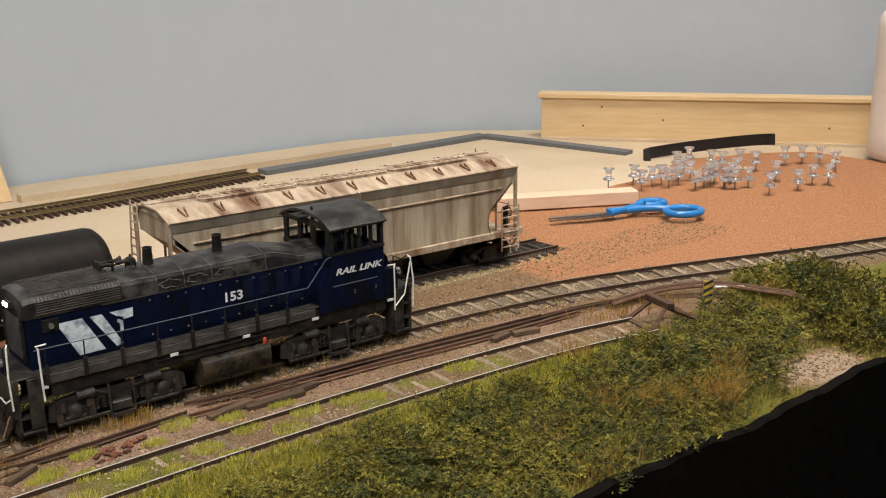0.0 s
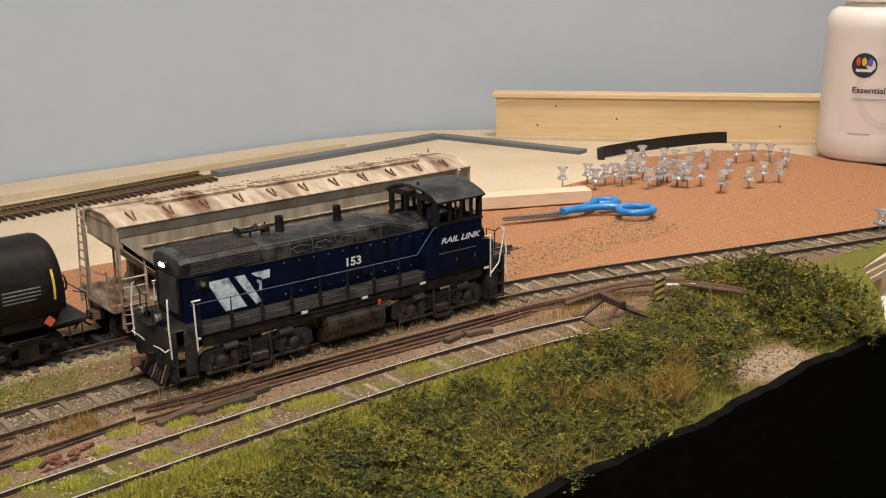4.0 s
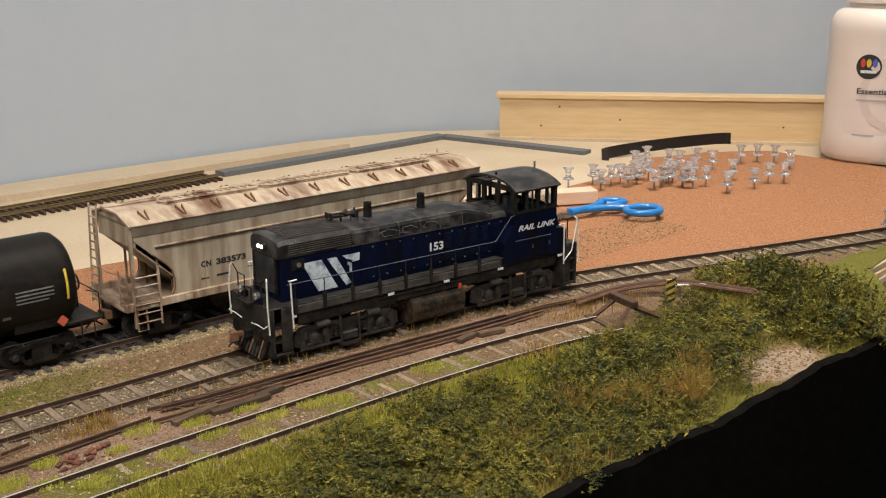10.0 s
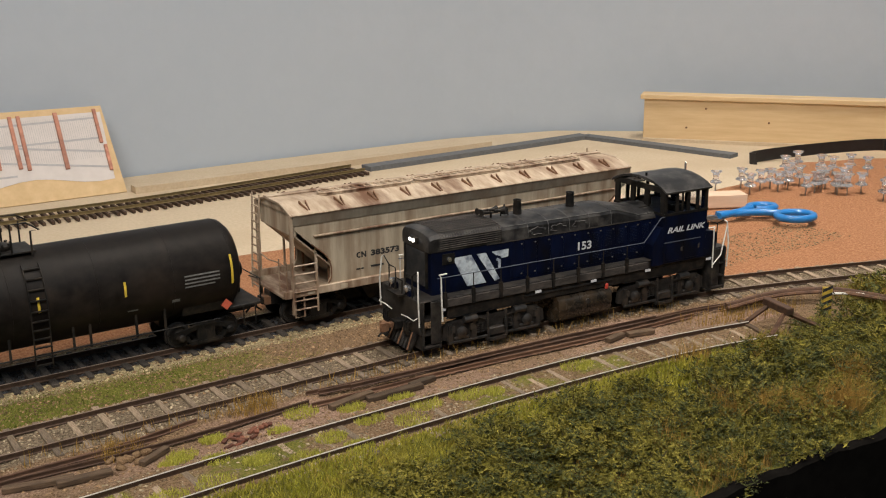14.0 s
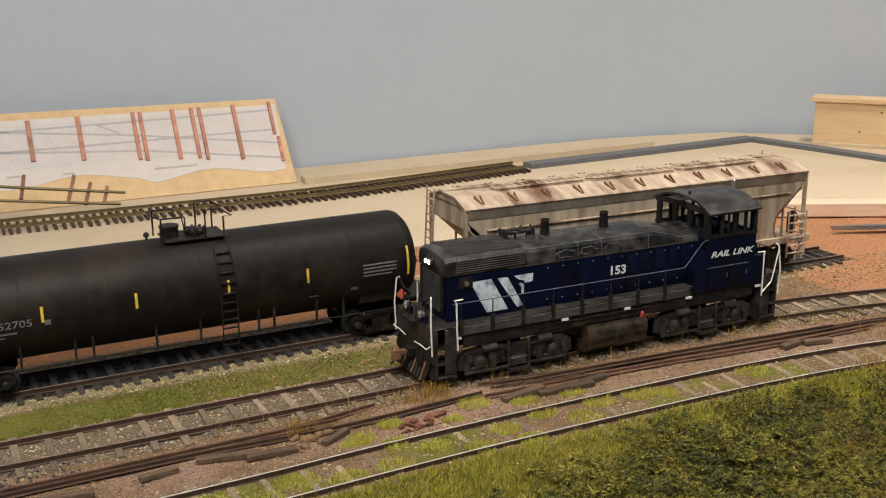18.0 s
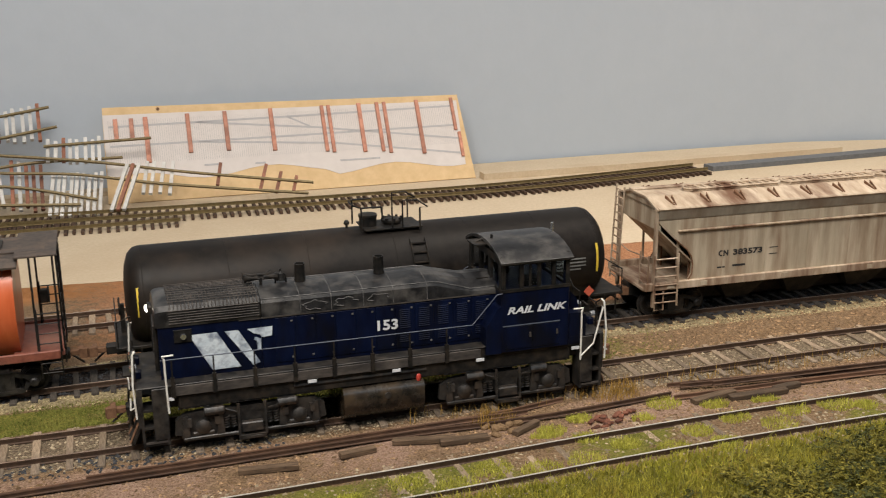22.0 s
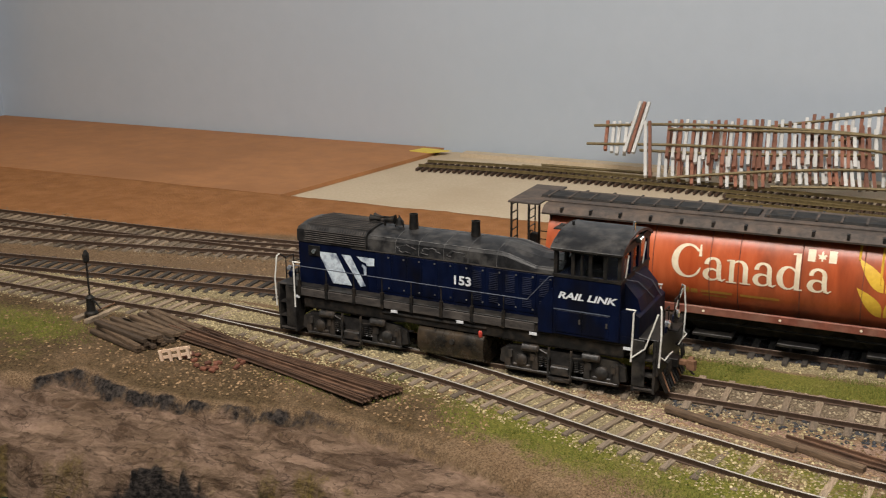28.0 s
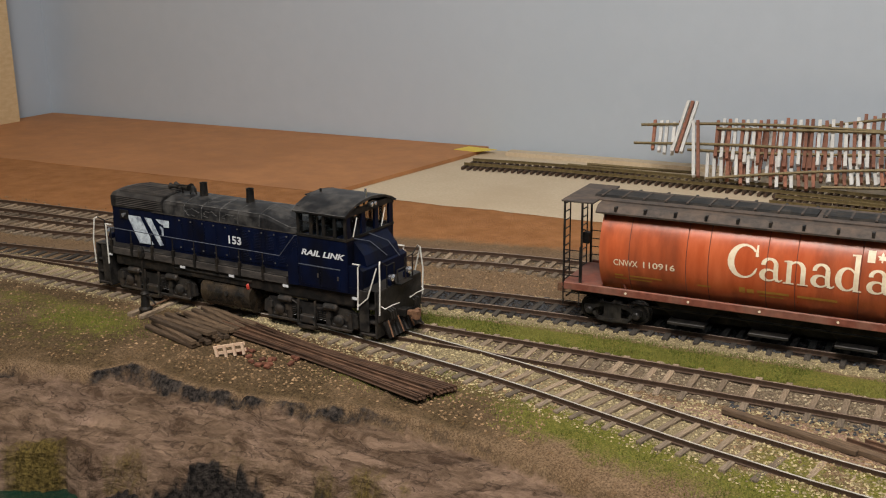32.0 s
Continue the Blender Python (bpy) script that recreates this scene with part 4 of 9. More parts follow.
def coupler(parent, x, d, material, z=0.0112):
    """A knuckle coupler on its draft box."""
    box = part("coupler", Shape().box(min(x, x + d * 0.004), max(x, x + d * 0.004), -0.0022, 0.0022, z - 0.0016, z + 0.0016, 0.0003), material, parent)
    k = Shape().box(min(x + d * 0.004, x + d * 0.0074), max(x + d * 0.004, x + d * 0.0074), -0.0011, 0.0011, z - 0.0010, z + 0.0010, 0.0003)
    k.prism([(x + d * 0.0070, -0.0022), (x + d * 0.0098, -0.0026), (x + d * 0.0104, -0.0012), (x + d * 0.0086, 0.0002), (x + d * 0.0088, 0.0022), (x + d * 0.0070, 0.0026)], z - 0.0017, z + 0.0017, "z")
    part("knuckle", k, RUSTY, box)
    h = Shape().tube([(x + d * 0.002, 0.0045, z), (x + d * 0.005, 0.0048, z - 0.003), (x + d * 0.0085, 0.0042, z - 0.0058)], 0.0004, 6)
    part("air_hose", h, SOOT, box)
    return box


def ladder(parent, name, a, b, side, rungs, material, r=0.00028, out=None):
    """A ladder between the foot a and the head b; side: the vector from stile to stile."""
    a, b, side = Vector(a), Vector(b), Vector(side)
    s = Shape().tube([a, b], r, 5).tube([a + side, b + side], r, 5)
    lad = part(name, s, material, parent)
    for k in range(rungs):
        p = a.lerp(b, (k + 0.5) / rungs)
        part("rung", Shape().tube([p, p + side], r * 0.9, 5), material, lad)
    return lad


# ---- the blue switcher ----
loco = thing("switcher_locomotive", "weathered dark blue model switcher locomotive with white grab irons", "locomotive", pose(0.3472, 0.3277, 0, 0, 0, -3))


def build_loco():
    P = loco
    frame_ = part("underframe", Shape().box(-0.071, 0.071, -0.0128, 0.0128, 0.0150, 0.0200, 0.0004).box(-0.072, 0.072, -0.0155, 0.0155, 0.0196, 0.0232, 0.0003), SOOT, P)
    part("walkway", Shape().box(-0.0775, 0.0775, -0.0160, 0.0160, 0.0232, 0.0237, 0.0002), DUSTY, P, "dust-covered dark walkway")
    for sy in (-1, 1):
        # side sill in panels between the stanchions
        for k in range(8):
            x0 = -0.0672 + 0.0126 * k
            part("sill_panel", Shape().box(x0, x0 + 0.0120, min(sy * 0.0155, sy * 0.0162), max(sy * 0.0155, sy * 0.0162), 0.0199, 0.0231, 0.0002), SILL, P)
        for x in (-0.0700, -0.0256, 0.0022, 0.0312, 0.0660):
            part("white_marker", Shape().box(x, x + 0.0028, min(sy * 0.0161, sy * 0.0164), max(sy * 0.0161, sy * 0.0164), 0.0188, 0.0198), WHITE, P)
        part("air_pipe", Shape().tube([(-0.030, sy * 0.0150, 0.0180), (0.014, sy * 0.0150, 0.0180)], 0.0007, 8), SOOT, P)
        # handrail and stanchions
        part("handrail", Shape().tube([(-0.0705, sy * 0.0160, 0.0320), (0.0300, sy * 0.0160, 0.0318), (0.0385, sy * 0.0164, 0.0415), (0.0402, sy * 0.0170, 0.0419)], 0.00018, 6), PIPING, P, "thin grey wire handrail")
        for k in range(8):
            x = -0.0672 + 0.0126 * k
            part("stanchion", Shape().tube([(x, sy * 0.0161, 0.0232), (x, sy * 0.0161, 0.0318)], 0.00026, 6).box(x - 0.0006, x + 0.0006, min(sy * 0.0155, sy * 0.0166), max(sy * 0.0155, sy * 0.0166), 0.0198, 0.0262), SOOT, P)
    # long hood
    side = [(0.0109, 0.0237), (0.0109, 0.0406), (-0.0109, 0.0406), (-0.0109, 0.0237)]
    hood = part("long_hood", Shape().prism(side, -0.0386, 0.0412), BLUE, P, smooth=20)
    rad = part("radiator_hood", Shape().prism(side, -0.0703, -0.0388), BLUE, P, smooth=20)

    def crown(x, half):
        """A ring of the roof: half of its outline, mirrored to the far side."""
        return [(x, y, z) for y, z in half] + [(x, -y, z) for y, z in half[::-1]]
    high = ((0.0111, 0.0407), (0.0107, 0.0451), (0.0099, 0.0463), (0.0050, 0.0476), (0.0012, 0.0481))
    low = ((0.0111, 0.0407), (0.0108, 0.0418), (0.0102, 0.0427), (0.0050, 0.0447), (0.0012, 0.0455))
    part("hood_top", Shape().loft([crown(-0.0384, high), crown(0.0176, high)]), HOODTOP, P, "sooty dusty hood roof", smooth=20)
    part("hood_slope", Shape().loft([crown(0.0176, high), crown(0.0204, [(y, z - 0.0004) for y, z in high]), crown(0.0312, low), crown(0.0410, low)]), HOODTOP, P, "sloping rear end of the hood roof")
    cap = ((0.0112, 0.0407), (0.0114, 0.0420), (0.0114, 0.0460), (0.0100, 0.0474), (0.0052, 0.0483), (0.0012, 0.0485))
    part("radiator_roof", Shape().loft([crown(x, [(y * k, 0.0407 + (z - 0.0407) * q) for y, z in cap]) for x, k, q in ((-0.0712, 0.93, 0.70), (-0.0708, 0.97, 0.88), (-0.0697, 1.0, 0.97), (-0.0680, 1, 1), (-0.0388, 1, 1))]), HOODTOP, P, "sooty grey radiator roof", smooth=25)
    for sy in (-1, 1):
        part("worn_edge", Shape().tube([(-0.0384, sy * 0.0100, 0.04635), (0.0176, sy * 0.0100, 0.04635), (0.0204, sy * 0.0100, 0.04595), (0.0312, sy * 0.0103, 0.04275), (0.0410, sy * 0.0103, 0.04275)], 0.00016, 4), SCUFF, P, "pale scuffed roof edge")
    # radiator grilles: bars lengthwise on the shoulders, cross bars on top
    g = Shape()
    for sy in (-1, 1):
        for k in range(6):
            z = 0.0418 + 0.00082 * k
            g.tube([(-0.0668, sy * 0.01148, z), (-0.0392, sy * 0.01148, z)], 0.00020, 5)
        for k in range(24):
            x = -0.0662 + 0.00116 * k
            g.tube([(x, sy * 0.0114, 0.0462), (x, sy * 0.0101, 0.0476), (x, sy * 0.0052, 0.0485), (x, sy * 0.0006, 0.0487)], 0.00017, 4)
        for k in range(5):
            y = 0.0012 + 0.0020 * k
            g.tube([(-0.0668, sy * y, 0.0487 - max(0, y - 0.0012) * 0.075), (-0.0392, sy * y, 0.0487 - max(0, y - 0.0012) * 0.075)], 0.00017, 4)
    part("radiator_grille", g, SILL, rad, "pale dusty wire grille")
    # end grille of slats
    eg = part("end_grille", Shape().box(-0.0708, -0.0703, -0.0085, 0.0085, 0.0262, 0.0405, 0.0001), SOOT, P)
    for k in range(16):
        z = 0.0268 + 0.00085 * k
        part("slat", Shape().prism([(-0.0714, z), (-0.0707, z + 0.0006), (-0.0707, z)], -0.0080, 0.0080, "y"), DUSTY, eg)
    for sy in (-1, 1):
        part("grille_slat_column", Shape().box(-0.0717, -0.0707, min(sy * 0.0083, sy * 0.0088), max(sy * 0.0083, sy * 0.0088), 0.0260, 0.0407), SOOT, eg)
    hl = part("headlight", Shape().box(-0.0726, -0.0708, -0.0026, 0.0026, 0.0426, 0.0454, 0.0004), SOOT, P)
    for y in (-0.0012, 0.0012):
        part("lamp", Shape().lathe([(0.00075, -0.0726), (0.00075, -0.0730), (0.0005, -0.0732)], 14, (0, y, 0.0440), "x"), LAMP, hl, "lit white headlight")
    hr = part("headlight", Shape().box(0.0648, 0.0662, -0.0026, 0.0026, 0.0532, 0.0552, 0.0003), SOOT, P)
    for y in (-0.0012, 0.0012):
        part("lamp", Shape().lathe([(0.00085, 0.0662), (0.00085, 0.0666), (0.0005, 0.0668)], 14, (0, y, 0.0542), "x"), LENS, hr)
    # doors, latches, louvres and hatches
    for sy in (-1, 1):
        y0, y1 = sy * 0.0109, sy * 0.01112
        for k in range(11):
            x0 = -0.0344 + 0.0066 * k
            d = part("hood_door", Shape().box(x0, x0 + 0.0063, min(y0, y1), max(y0, y1), 0.0250, 0.0399, 0.0001), BLUE, P)
            for z in (0.0262, 0.0384):
                part("latch", Shape().box(x0 + 0.0050, x0 + 0.0056, min(y1, sy * 0.0114), max(y1, sy * 0.0114), z, z + 0.0005), SCUFF, d)
            if k >= 6:
                for z0, n in ((0.0318, 10), (0.0270, 5)):
                    lv = part("louvre_panel", Shape().box(x0 + 0.0010, x0 + 0.0050, min(y1, sy * 0.01118), max(y1, sy * 0.01118), z0, z0 + 0.00068 * n), BLUE, d)
                    for q in range(n):
                        z = z0 + 0.00068 * q
                        part("louvre", Shape().prism([(sy * 0.0111, z), (sy * 0.01134, z + 0.0001), (sy * 0.0111, z + 0.0005)], x0 + 0.0012, x0 + 0.0048), BLUE, lv)
        for j, x in enumerate((-0.0214, -0.0113, -0.0003)):
            ring = []
            for i in range(29):
                a = 2 * math.pi * i / 28
                wob = 1 + 0.16 * math.sin(5 * a + j * 2) + 0.10 * math.sin(9 * a + j)
                ring.append((x + 0.0035 * wob * math.cos(a), sy * (0.01105 - 0.0003 * math.sin(a)), 0.0430 + 0.0013 * wob * math.sin(a)))
            part("chalk_ring", Shape().tube(ring[: 24 - 3 * j], 0.00015, 4), SCUFF, P, "pale chalky weathering ring")
        part("hood_seam", Shape().box(-0.0455, 0.041, min(sy * 0.0109, sy * 0.0112), max(sy * 0.0109, sy * 0.0112), 0.0403, 0.0407), SILL, P)
        for x in (-0.0260, -0.0160, -0.0055, 0.0045, 0.0160):
            part("roof_seam", Shape().tube([(x, sy * 0.0112, 0.0409), (x, sy * 0.0108, 0.0452), (x, sy * 0.0099, 0.0464), (x, sy * 0.0050, 0.0477), (x, sy * 0.0004, 0.0482)], 0.00013, 4), SCUFF, P)
        part("number_light", Shape().box(-0.0656, -0.0601, min(sy * 0.0109, sy * 0.0113), max(sy * 0.0109, sy * 0.0113), 0.0354, 0.0396, 0.0001), SOOT, P)
        part("side_lamp", Shape().lathe([(0.0009, sy * 0.0113), (0.0009, sy * 0.0121)], 12, (-0.0628, 0, 0.0374), "y"), LENS, P)
        # stripes and numbers
        y = sy * 0.01124
        for poly in (((-0.0611, 0.0375), (-0.0526, 0.0376), (-0.0457, 0.0253), (-0.0545, 0.0252)), ((-0.0502, 0.0375), (-0.0460, 0.0375), (-0.0395, 0.0260), (-0.0418, 0.0253)), ((-0.0433, 0.0375), (-0.0353, 0.0376), (-0.0355, 0.0345), (-0.0388, 0.0342), (-0.0392, 0.0352), (-0.0412, 0.0358)), ((-0.0408, 0.0347), (-0.0390, 0.0338), (-0.0391, 0.0302), (-0.0402, 0.0302), (-0.0403, 0.0332), (-0.0413, 0.0337))):
            part("paint_stripe", Shape().add([(a, y, b) for a, b in poly], [tuple(range(len(poly)))]), CHEVRON, P, "pale blue-white paint stripe")
    flat_text("number", "153", 0.0036, 0.0070, (-0.0012, -0.01130, 0.0318), WHITE, P, 0.03, label="white painted number")
    # stacks, bell, horn
    for x in (-0.0239, 0.0025):
        part("exhaust_pipe", Shape().lathe([(0.0020, 0.0460), (0.0019, 0.0475), (0.0016, 0.0534), (0.0018, 0.0540), (0.0014, 0.0540), (0.0013, 0.0500)], 14, (x, 0, 0)), SOOT, P, smooth=40)
    horn = Shape()
    for x, d, y in ((-0.0392, -1, -0.0016), (-0.0360, 1, 0.0016), (-0.0392, -1, 0.0016), (-0.0345, 1, -0.0014)):
        horn.lathe([(0.0015, d * 0.0030), (0.0009, d * 0.0018), (0.0005, d * 0.0002), (0.0005, -d * 0.0014)], 10, (x, y, 0.0509), "x")
    horn.tube([(-0.0404, 0, 0.0500), (-0.0334, 0, 0.0500)], 0.0004, 6).tube([(-0.0366, 0, 0.0480), (-0.0366, 0, 0.0504)], 0.0005, 6)
    part("air_horn", horn, SOOT, P)
    part("bell", Shape().lathe([(0.0017, 0.0490), (0.0013, 0.0500), (0.0010, 0.0513), (0.0004, 0.0520), (0.0003, 0.0528)], 12, (-0.0302, 0, 0)).tube([(-0.0320, 0, 0.0480), (-0.0318, 0, 0.0506), (-0.0302, 0, 0.0520), (-0.0286, 0, 0.0506), (-0.0284, 0, 0.0480)], 0.0003, 5), SOOT, P)
    for x in (0.0215, 0.0370):
        part("lift_ring", Shape().tube([(x - 0.002, -0.006, 0.0430), (x - 0.002, -0.006, 0.0446), (x + 0.002, -0.006, 0.0446), (x + 0.002, -0.006, 0.0430)], 0.00018, 5), SOOT, P)
    # cab: lower body, posts, window bars, roof
    cab = part("cab", Shape().box(0.0400, 0.0645, -0.0168, 0.0168, 0.0208, 0.0420, 0.0003), BLUE, P, "dark blue cab with open window frames")
    part("cab_step_cover", Shape().prism([(0.0346, 0.0208), (0.0400, 0.0208), (0.0400, 0.0372), (0.0388, 0.0368), (0.0352, 0.0312), (0.0346, 0.0300)], -0.0167, 0.0167, "y"), BLUE, P)
    nose = part("short_nose", Shape().prism([(0.0645, 0.0208), (0.0712, 0.0208), (0.0712, 0.0308), (0.0696, 0.0318), (0.0645, 0.0322)], -0.0160, 0.0160, "y"), BLUE, P)
    part("nose_hood", Shape().prism([(0.0645, 0.0318), (0.0704, 0.0318), (0.0692, 0.0360), (0.0645, 0.0412)], -0.0120, 0.0120, "y"), BLUE, P)
    posts = [(x, sy) for sy in (-1, 1) for x in (0.0402, 0.0465, 0.0528, 0.0581, 0.0632)]
    for x, sy in posts:
        part("window_post", Shape().box(x, x + 0.0012, min(sy * 0.0168, sy * 0.0158), max(sy * 0.0168, sy * 0.0158), 0.0420, 0.0522), SOOT, cab)
    for x in (0.0400, 0.0634):
        for y in (-0.0150, -0.0046, 0.0046, 0.0150):
            part("window_post", Shape().box(x, x + 0.0010, y - 0.0013, y + 0.0013, 0.0420, 0.0532), BLUE if x > 0.05 else SOOT, cab)
    for y in (-0.0125, 0.0075):
        part("wiper", Shape().tube([(0.0647, y, 0.0432), (0.0648, y + 0.0028, 0.0505)], 0.00022, 5), GRAB, cab, "thin pale wiper arm")
    for y0, y1 in ((-0.0137, -0.0059), (-0.0033, 0.0033), (0.0059, 0.0137)):
        part("window_pane", Shape().box(0.0638, 0.0639, y0, y1, 0.0430, 0.0518), GLASS, cab).visible_shadow = False
    for sy in (-1, 1):
        part("window_rail", Shape().box(0.0398, 0.0647, min(sy * 0.0170, sy * 0.0158), max(sy * 0.0170, sy * 0.0158), 0.0420, 0.0430).box(0.0398, 0.0647, min(sy * 0.0170, sy * 0.0158), max(sy * 0.0170, sy * 0.0158), 0.0512, 0.0524), SOOT, cab)
        for a, b in ((0.0414, 0.0465), (0.0477, 0.0499), (0.0506, 0.0528), (0.0540, 0.0581), (0.0593, 0.0632)):
            part("window_pane", Shape().box(a, b, min(sy * 0.0162, sy * 0.0163), max(sy * 0.0162, sy * 0.0163), 0.0428, 0.0512), GLASS, cab).visible_shadow = False
        part("window_bar", Shape().box(0.0499, 0.0506, min(sy * 0.0160, sy * 0.0166), max(sy * 0.0160, sy * 0.0166), 0.0428, 0.0512), SOOT, cab)
        for x in (0.0415, 0.0513):
            part("cab_door", Shape().box(x, x + 0.0095, min(sy * 0.0168, sy * 0.01705), max(sy * 0.0168, sy * 0.01705), 0.0220, 0.0298, 0.0001), BLUE, cab)
            part("latch", Shape().box(x + 0.0084, x + 0.0090, min(sy * 0.0170, sy * 0.0174), max(sy * 0.0170, sy * 0.0174), 0.0258, 0.0274), SILL, cab)
        part("weather_seam", Shape().box(0.0405, 0.0610, min(sy * 0.0168, sy * 0.0171), max(sy * 0.0168, sy * 0.0171), 0.0301, 0.0304), PIPING, cab)
    for x in (0.0398, 0.0637):
        part("window_rail", Shape().box(x, x + 0.0010, -0.0158, 0.0158, 0.0420, 0.0430).box(x, x + 0.0010, -0.0158, 0.0158, 0.0516, 0.0540), SOOT, cab)
    flat_text("cab_lettering", "RAIL LINK", 0.0025, 0.0216, (0.0420, -0.01692, 0.0343), WHITE, cab, 0.035, 0.28, label="white slanted painted letters")
    arc = [(-0.0180, 0.0518), (-0.0182, 0.0525), (-0.0150, 0.0543), (-0.0100, 0.0560), (-0.0050, 0.0569), (0, 0.0572), (0.0050, 0.0569), (0.0100, 0.0560), (0.0150, 0.0543), (0.0182, 0.0525), (0.0180, 0.0518), (0.0150, 0.0534), (0.0100, 0.0551), (0, 0.0562), (-0.0100, 0.0551), (-0.0150, 0.0534)]
    roof = part("cab_roof", Shape().prism(arc, 0.0393, 0.0652), HOODTOP, cab, "scuffed black arched cab roof", smooth=30)
    part("sun_visor", Shape().box(0.0350, 0.0395, -0.0040, 0.0040, 0.0553, 0.0557).tube([(0.0355, 0, 0.0553), (0.0395, 0, 0.0568)], 0.0003, 5), SOOT, roof)
    for sy in (-1, 1):
        part("worn_edge", Shape().tube([(0.0393, sy * 0.0182, 0.05255), (0.0652, sy * 0.0182, 0.05255)], 0.00014, 4), SCUFF, roof, "pale scuffed roof edge")
    part("worn_edge", Shape().tube([(0.0393, y, z + 0.0001) for y, z in arc[1:10]], 0.00010, 4), SCUFF, roof, "pale scuffed roof edge")
    part("antenna", Shape().lathe([(0.0005, 0.0565), (0.0005, 0.0606), (0.0002, 0.0608)], 8, (0.0640, -0.002, 0)), LENS, roof)
    part("beacon", Shape().lathe([(0.0005, 0.0565), (0.0005, 0.0584)], 8, (0.0418, -0.002, 0)), SOOT, roof)
    # interior shelf so that the cab is not hollow to the floor
    part("control_stand", Shape().box(0.050, 0.056, -0.012, -0.006, 0.0415, 0.0445, 0.0004).box(0.047, 0.051, 0.004, 0.009, 0.0415, 0.0458, 0.0006), SOOT, cab)
    # fuel tank
    tk = [(-0.0118, 0.0151), (-0.0148, 0.0147), (-0.0163, 0.0134), (-0.0168, 0.0104), (-0.0161, 0.0068), (-0.0141, 0.0046), (-0.0110, 0.0039)]
    tk = tk + [(-y, z) for y, z in tk[::-1]]
    ft = part("fuel_tank", Shape().prism([(y, 0.0151 - (0.0151 - z) * 1.07) for y, z in tk], -0.0141, 0.0131), TANKOIL, P, "oil-stained brown-black fuel tank", smooth=40)
    for sy in (-1, 1):
        part("filler_cap", Shape().lathe([(0.0007, 0.0148), (0.0009, 0.0160), (0.0008, 0.0168), (0.0004, 0.0172)], 10, (0.0114, sy * 0.0150, -0.0004)), REDCAP, ft, "small red filler cap")
        part("sight_gauge", Shape().lathe([(0.0011, sy * 0.0160), (0.0011, sy * 0.0171), (0.0006, sy * 0.0171)], 14, (0.0005, 0, 0.0112), "y"), DUSTY, ft)
    # trucks
    for name_x in (-0.0437, 0.0428):
        truck = part("truck", Shape().box(-0.0040, 0.0040, -0.0105, 0.0105, 0.0085, 0.0150, 0.0005), SOOT, P, m=pose(name_x, 0, 0))
        for sy in (-1, 1):
            top = [(-0.0240, 0.0060), (-0.0235, 0.0108), (-0.0205, 0.0128), (-0.0155, 0.0132), (-0.0110, 0.0136), (-0.0050, 0.0130), (0.0050, 0.0130), (0.0110, 0.0136), (0.0155, 0.0132), (0.0205, 0.0128), (0.0235, 0.0108), (0.0240, 0.0060), (0.0200, 0.0052), (0.0195, 0.0042), (0.0115, 0.0042), (0.0108, 0.0062), (0.0070, 0.0098), (0.0042, 0.0102), (0.0040, 0.0060), (-0.0040, 0.0060), (-0.0042, 0.0102), (-0.0070, 0.0098), (-0.0108, 0.0062), (-0.0115, 0.0042), (-0.0195, 0.0042), (-0.0200, 0.0052)]
            sf = part("side_frame", Shape().prism(top, sy * 0.0122, sy * 0.0140, "y"), DUSTY, truck)
            for k in (-0.0152, 0.0152):
                s = Shape().lathe([(0.0024, sy * 0.0138), (0.0024, sy * 0.0150), (0.0014, sy * 0.0156), (0.0006, sy * 0.0158)], 14, (k, 0, 0.0080), "y")
                s.box(k - 0.0034, k + 0.0034, min(sy * 0.0136, sy * 0.0148), max(sy * 0.0136, sy * 0.0148), 0.0050, 0.0064, 0.0003)
                part("journal_box", s, STEELGREY, truck, smooth=30)
            eq = Shape().box(-0.0215, 0.0215, min(sy * 0.0141, sy * 0.0150), max(sy * 0.0141, sy * 0.0150), 0.0038, 0.0050, 0.0003)
            for k in (-0.0205, -0.0098, 0.0098, 0.0205):
                eq.prism([(k - 0.0012, 0.0050), (k + 0.0012, 0.0050), (k + 0.0007, 0.0120), (k - 0.0007, 0.0120)], sy * 0.0141, sy * 0.0149, "y")
            part("equaliser", eq, STEELGREY, truck, "dusty grey equaliser bar")
            for k in (-0.0078, -0.0056, 0.0056, 0.0078):
                part("coil_spring", Shape().tube([(k + 0.0008 * math.cos(a), sy * 0.0140 + 0.0008 * math.sin(a), 0.0062 + 0.0042 * a / 31.4) for a in [31.4 * i / 50 for i in range(51)]], 0.00022, 4), STEELGREY, truck)
            for k in (-0.0115, 0.0115):
                s = Shape().lathe([(0.0015, k - 0.0032), (0.0015, k + 0.0026), (0.0009, k + 0.0032)], 12, (0, sy * 0.0148, 0.0132), "x")
                s.tube([(k + 0.0032, sy * 0.0148, 0.0132), (k * 0.4, sy * 0.0150, 0.0118)], 0.0003, 5)
                part("brake_cylinder", s, STEELGREY, truck, smooth=30)
            s = Shape().tube([(-0.0225, sy * 0.0146, 0.0150), (0.0225, sy * 0.0146, 0.0150)], 0.00025, 5)
            for k in (-0.0195, -0.0108, 0.0108, 0.0195):
                s.box(k - 0.0008, k + 0.0008, min(sy * 0.0138, sy * 0.0152), max(sy * 0.0138, sy * 0.0152), 0.0085, 0.0112)
            part("brake_rigging", s, STEELGREY, truck, smooth=30)
            st = Shape().tube([(-0.0042, sy * 0.0158, 0.0148), (-0.0042, sy * 0.0166, 0.0040), (0.0042, sy * 0.0166, 0.0040), (0.0042, sy * 0.0158, 0.0148)], 0.0005, 6)
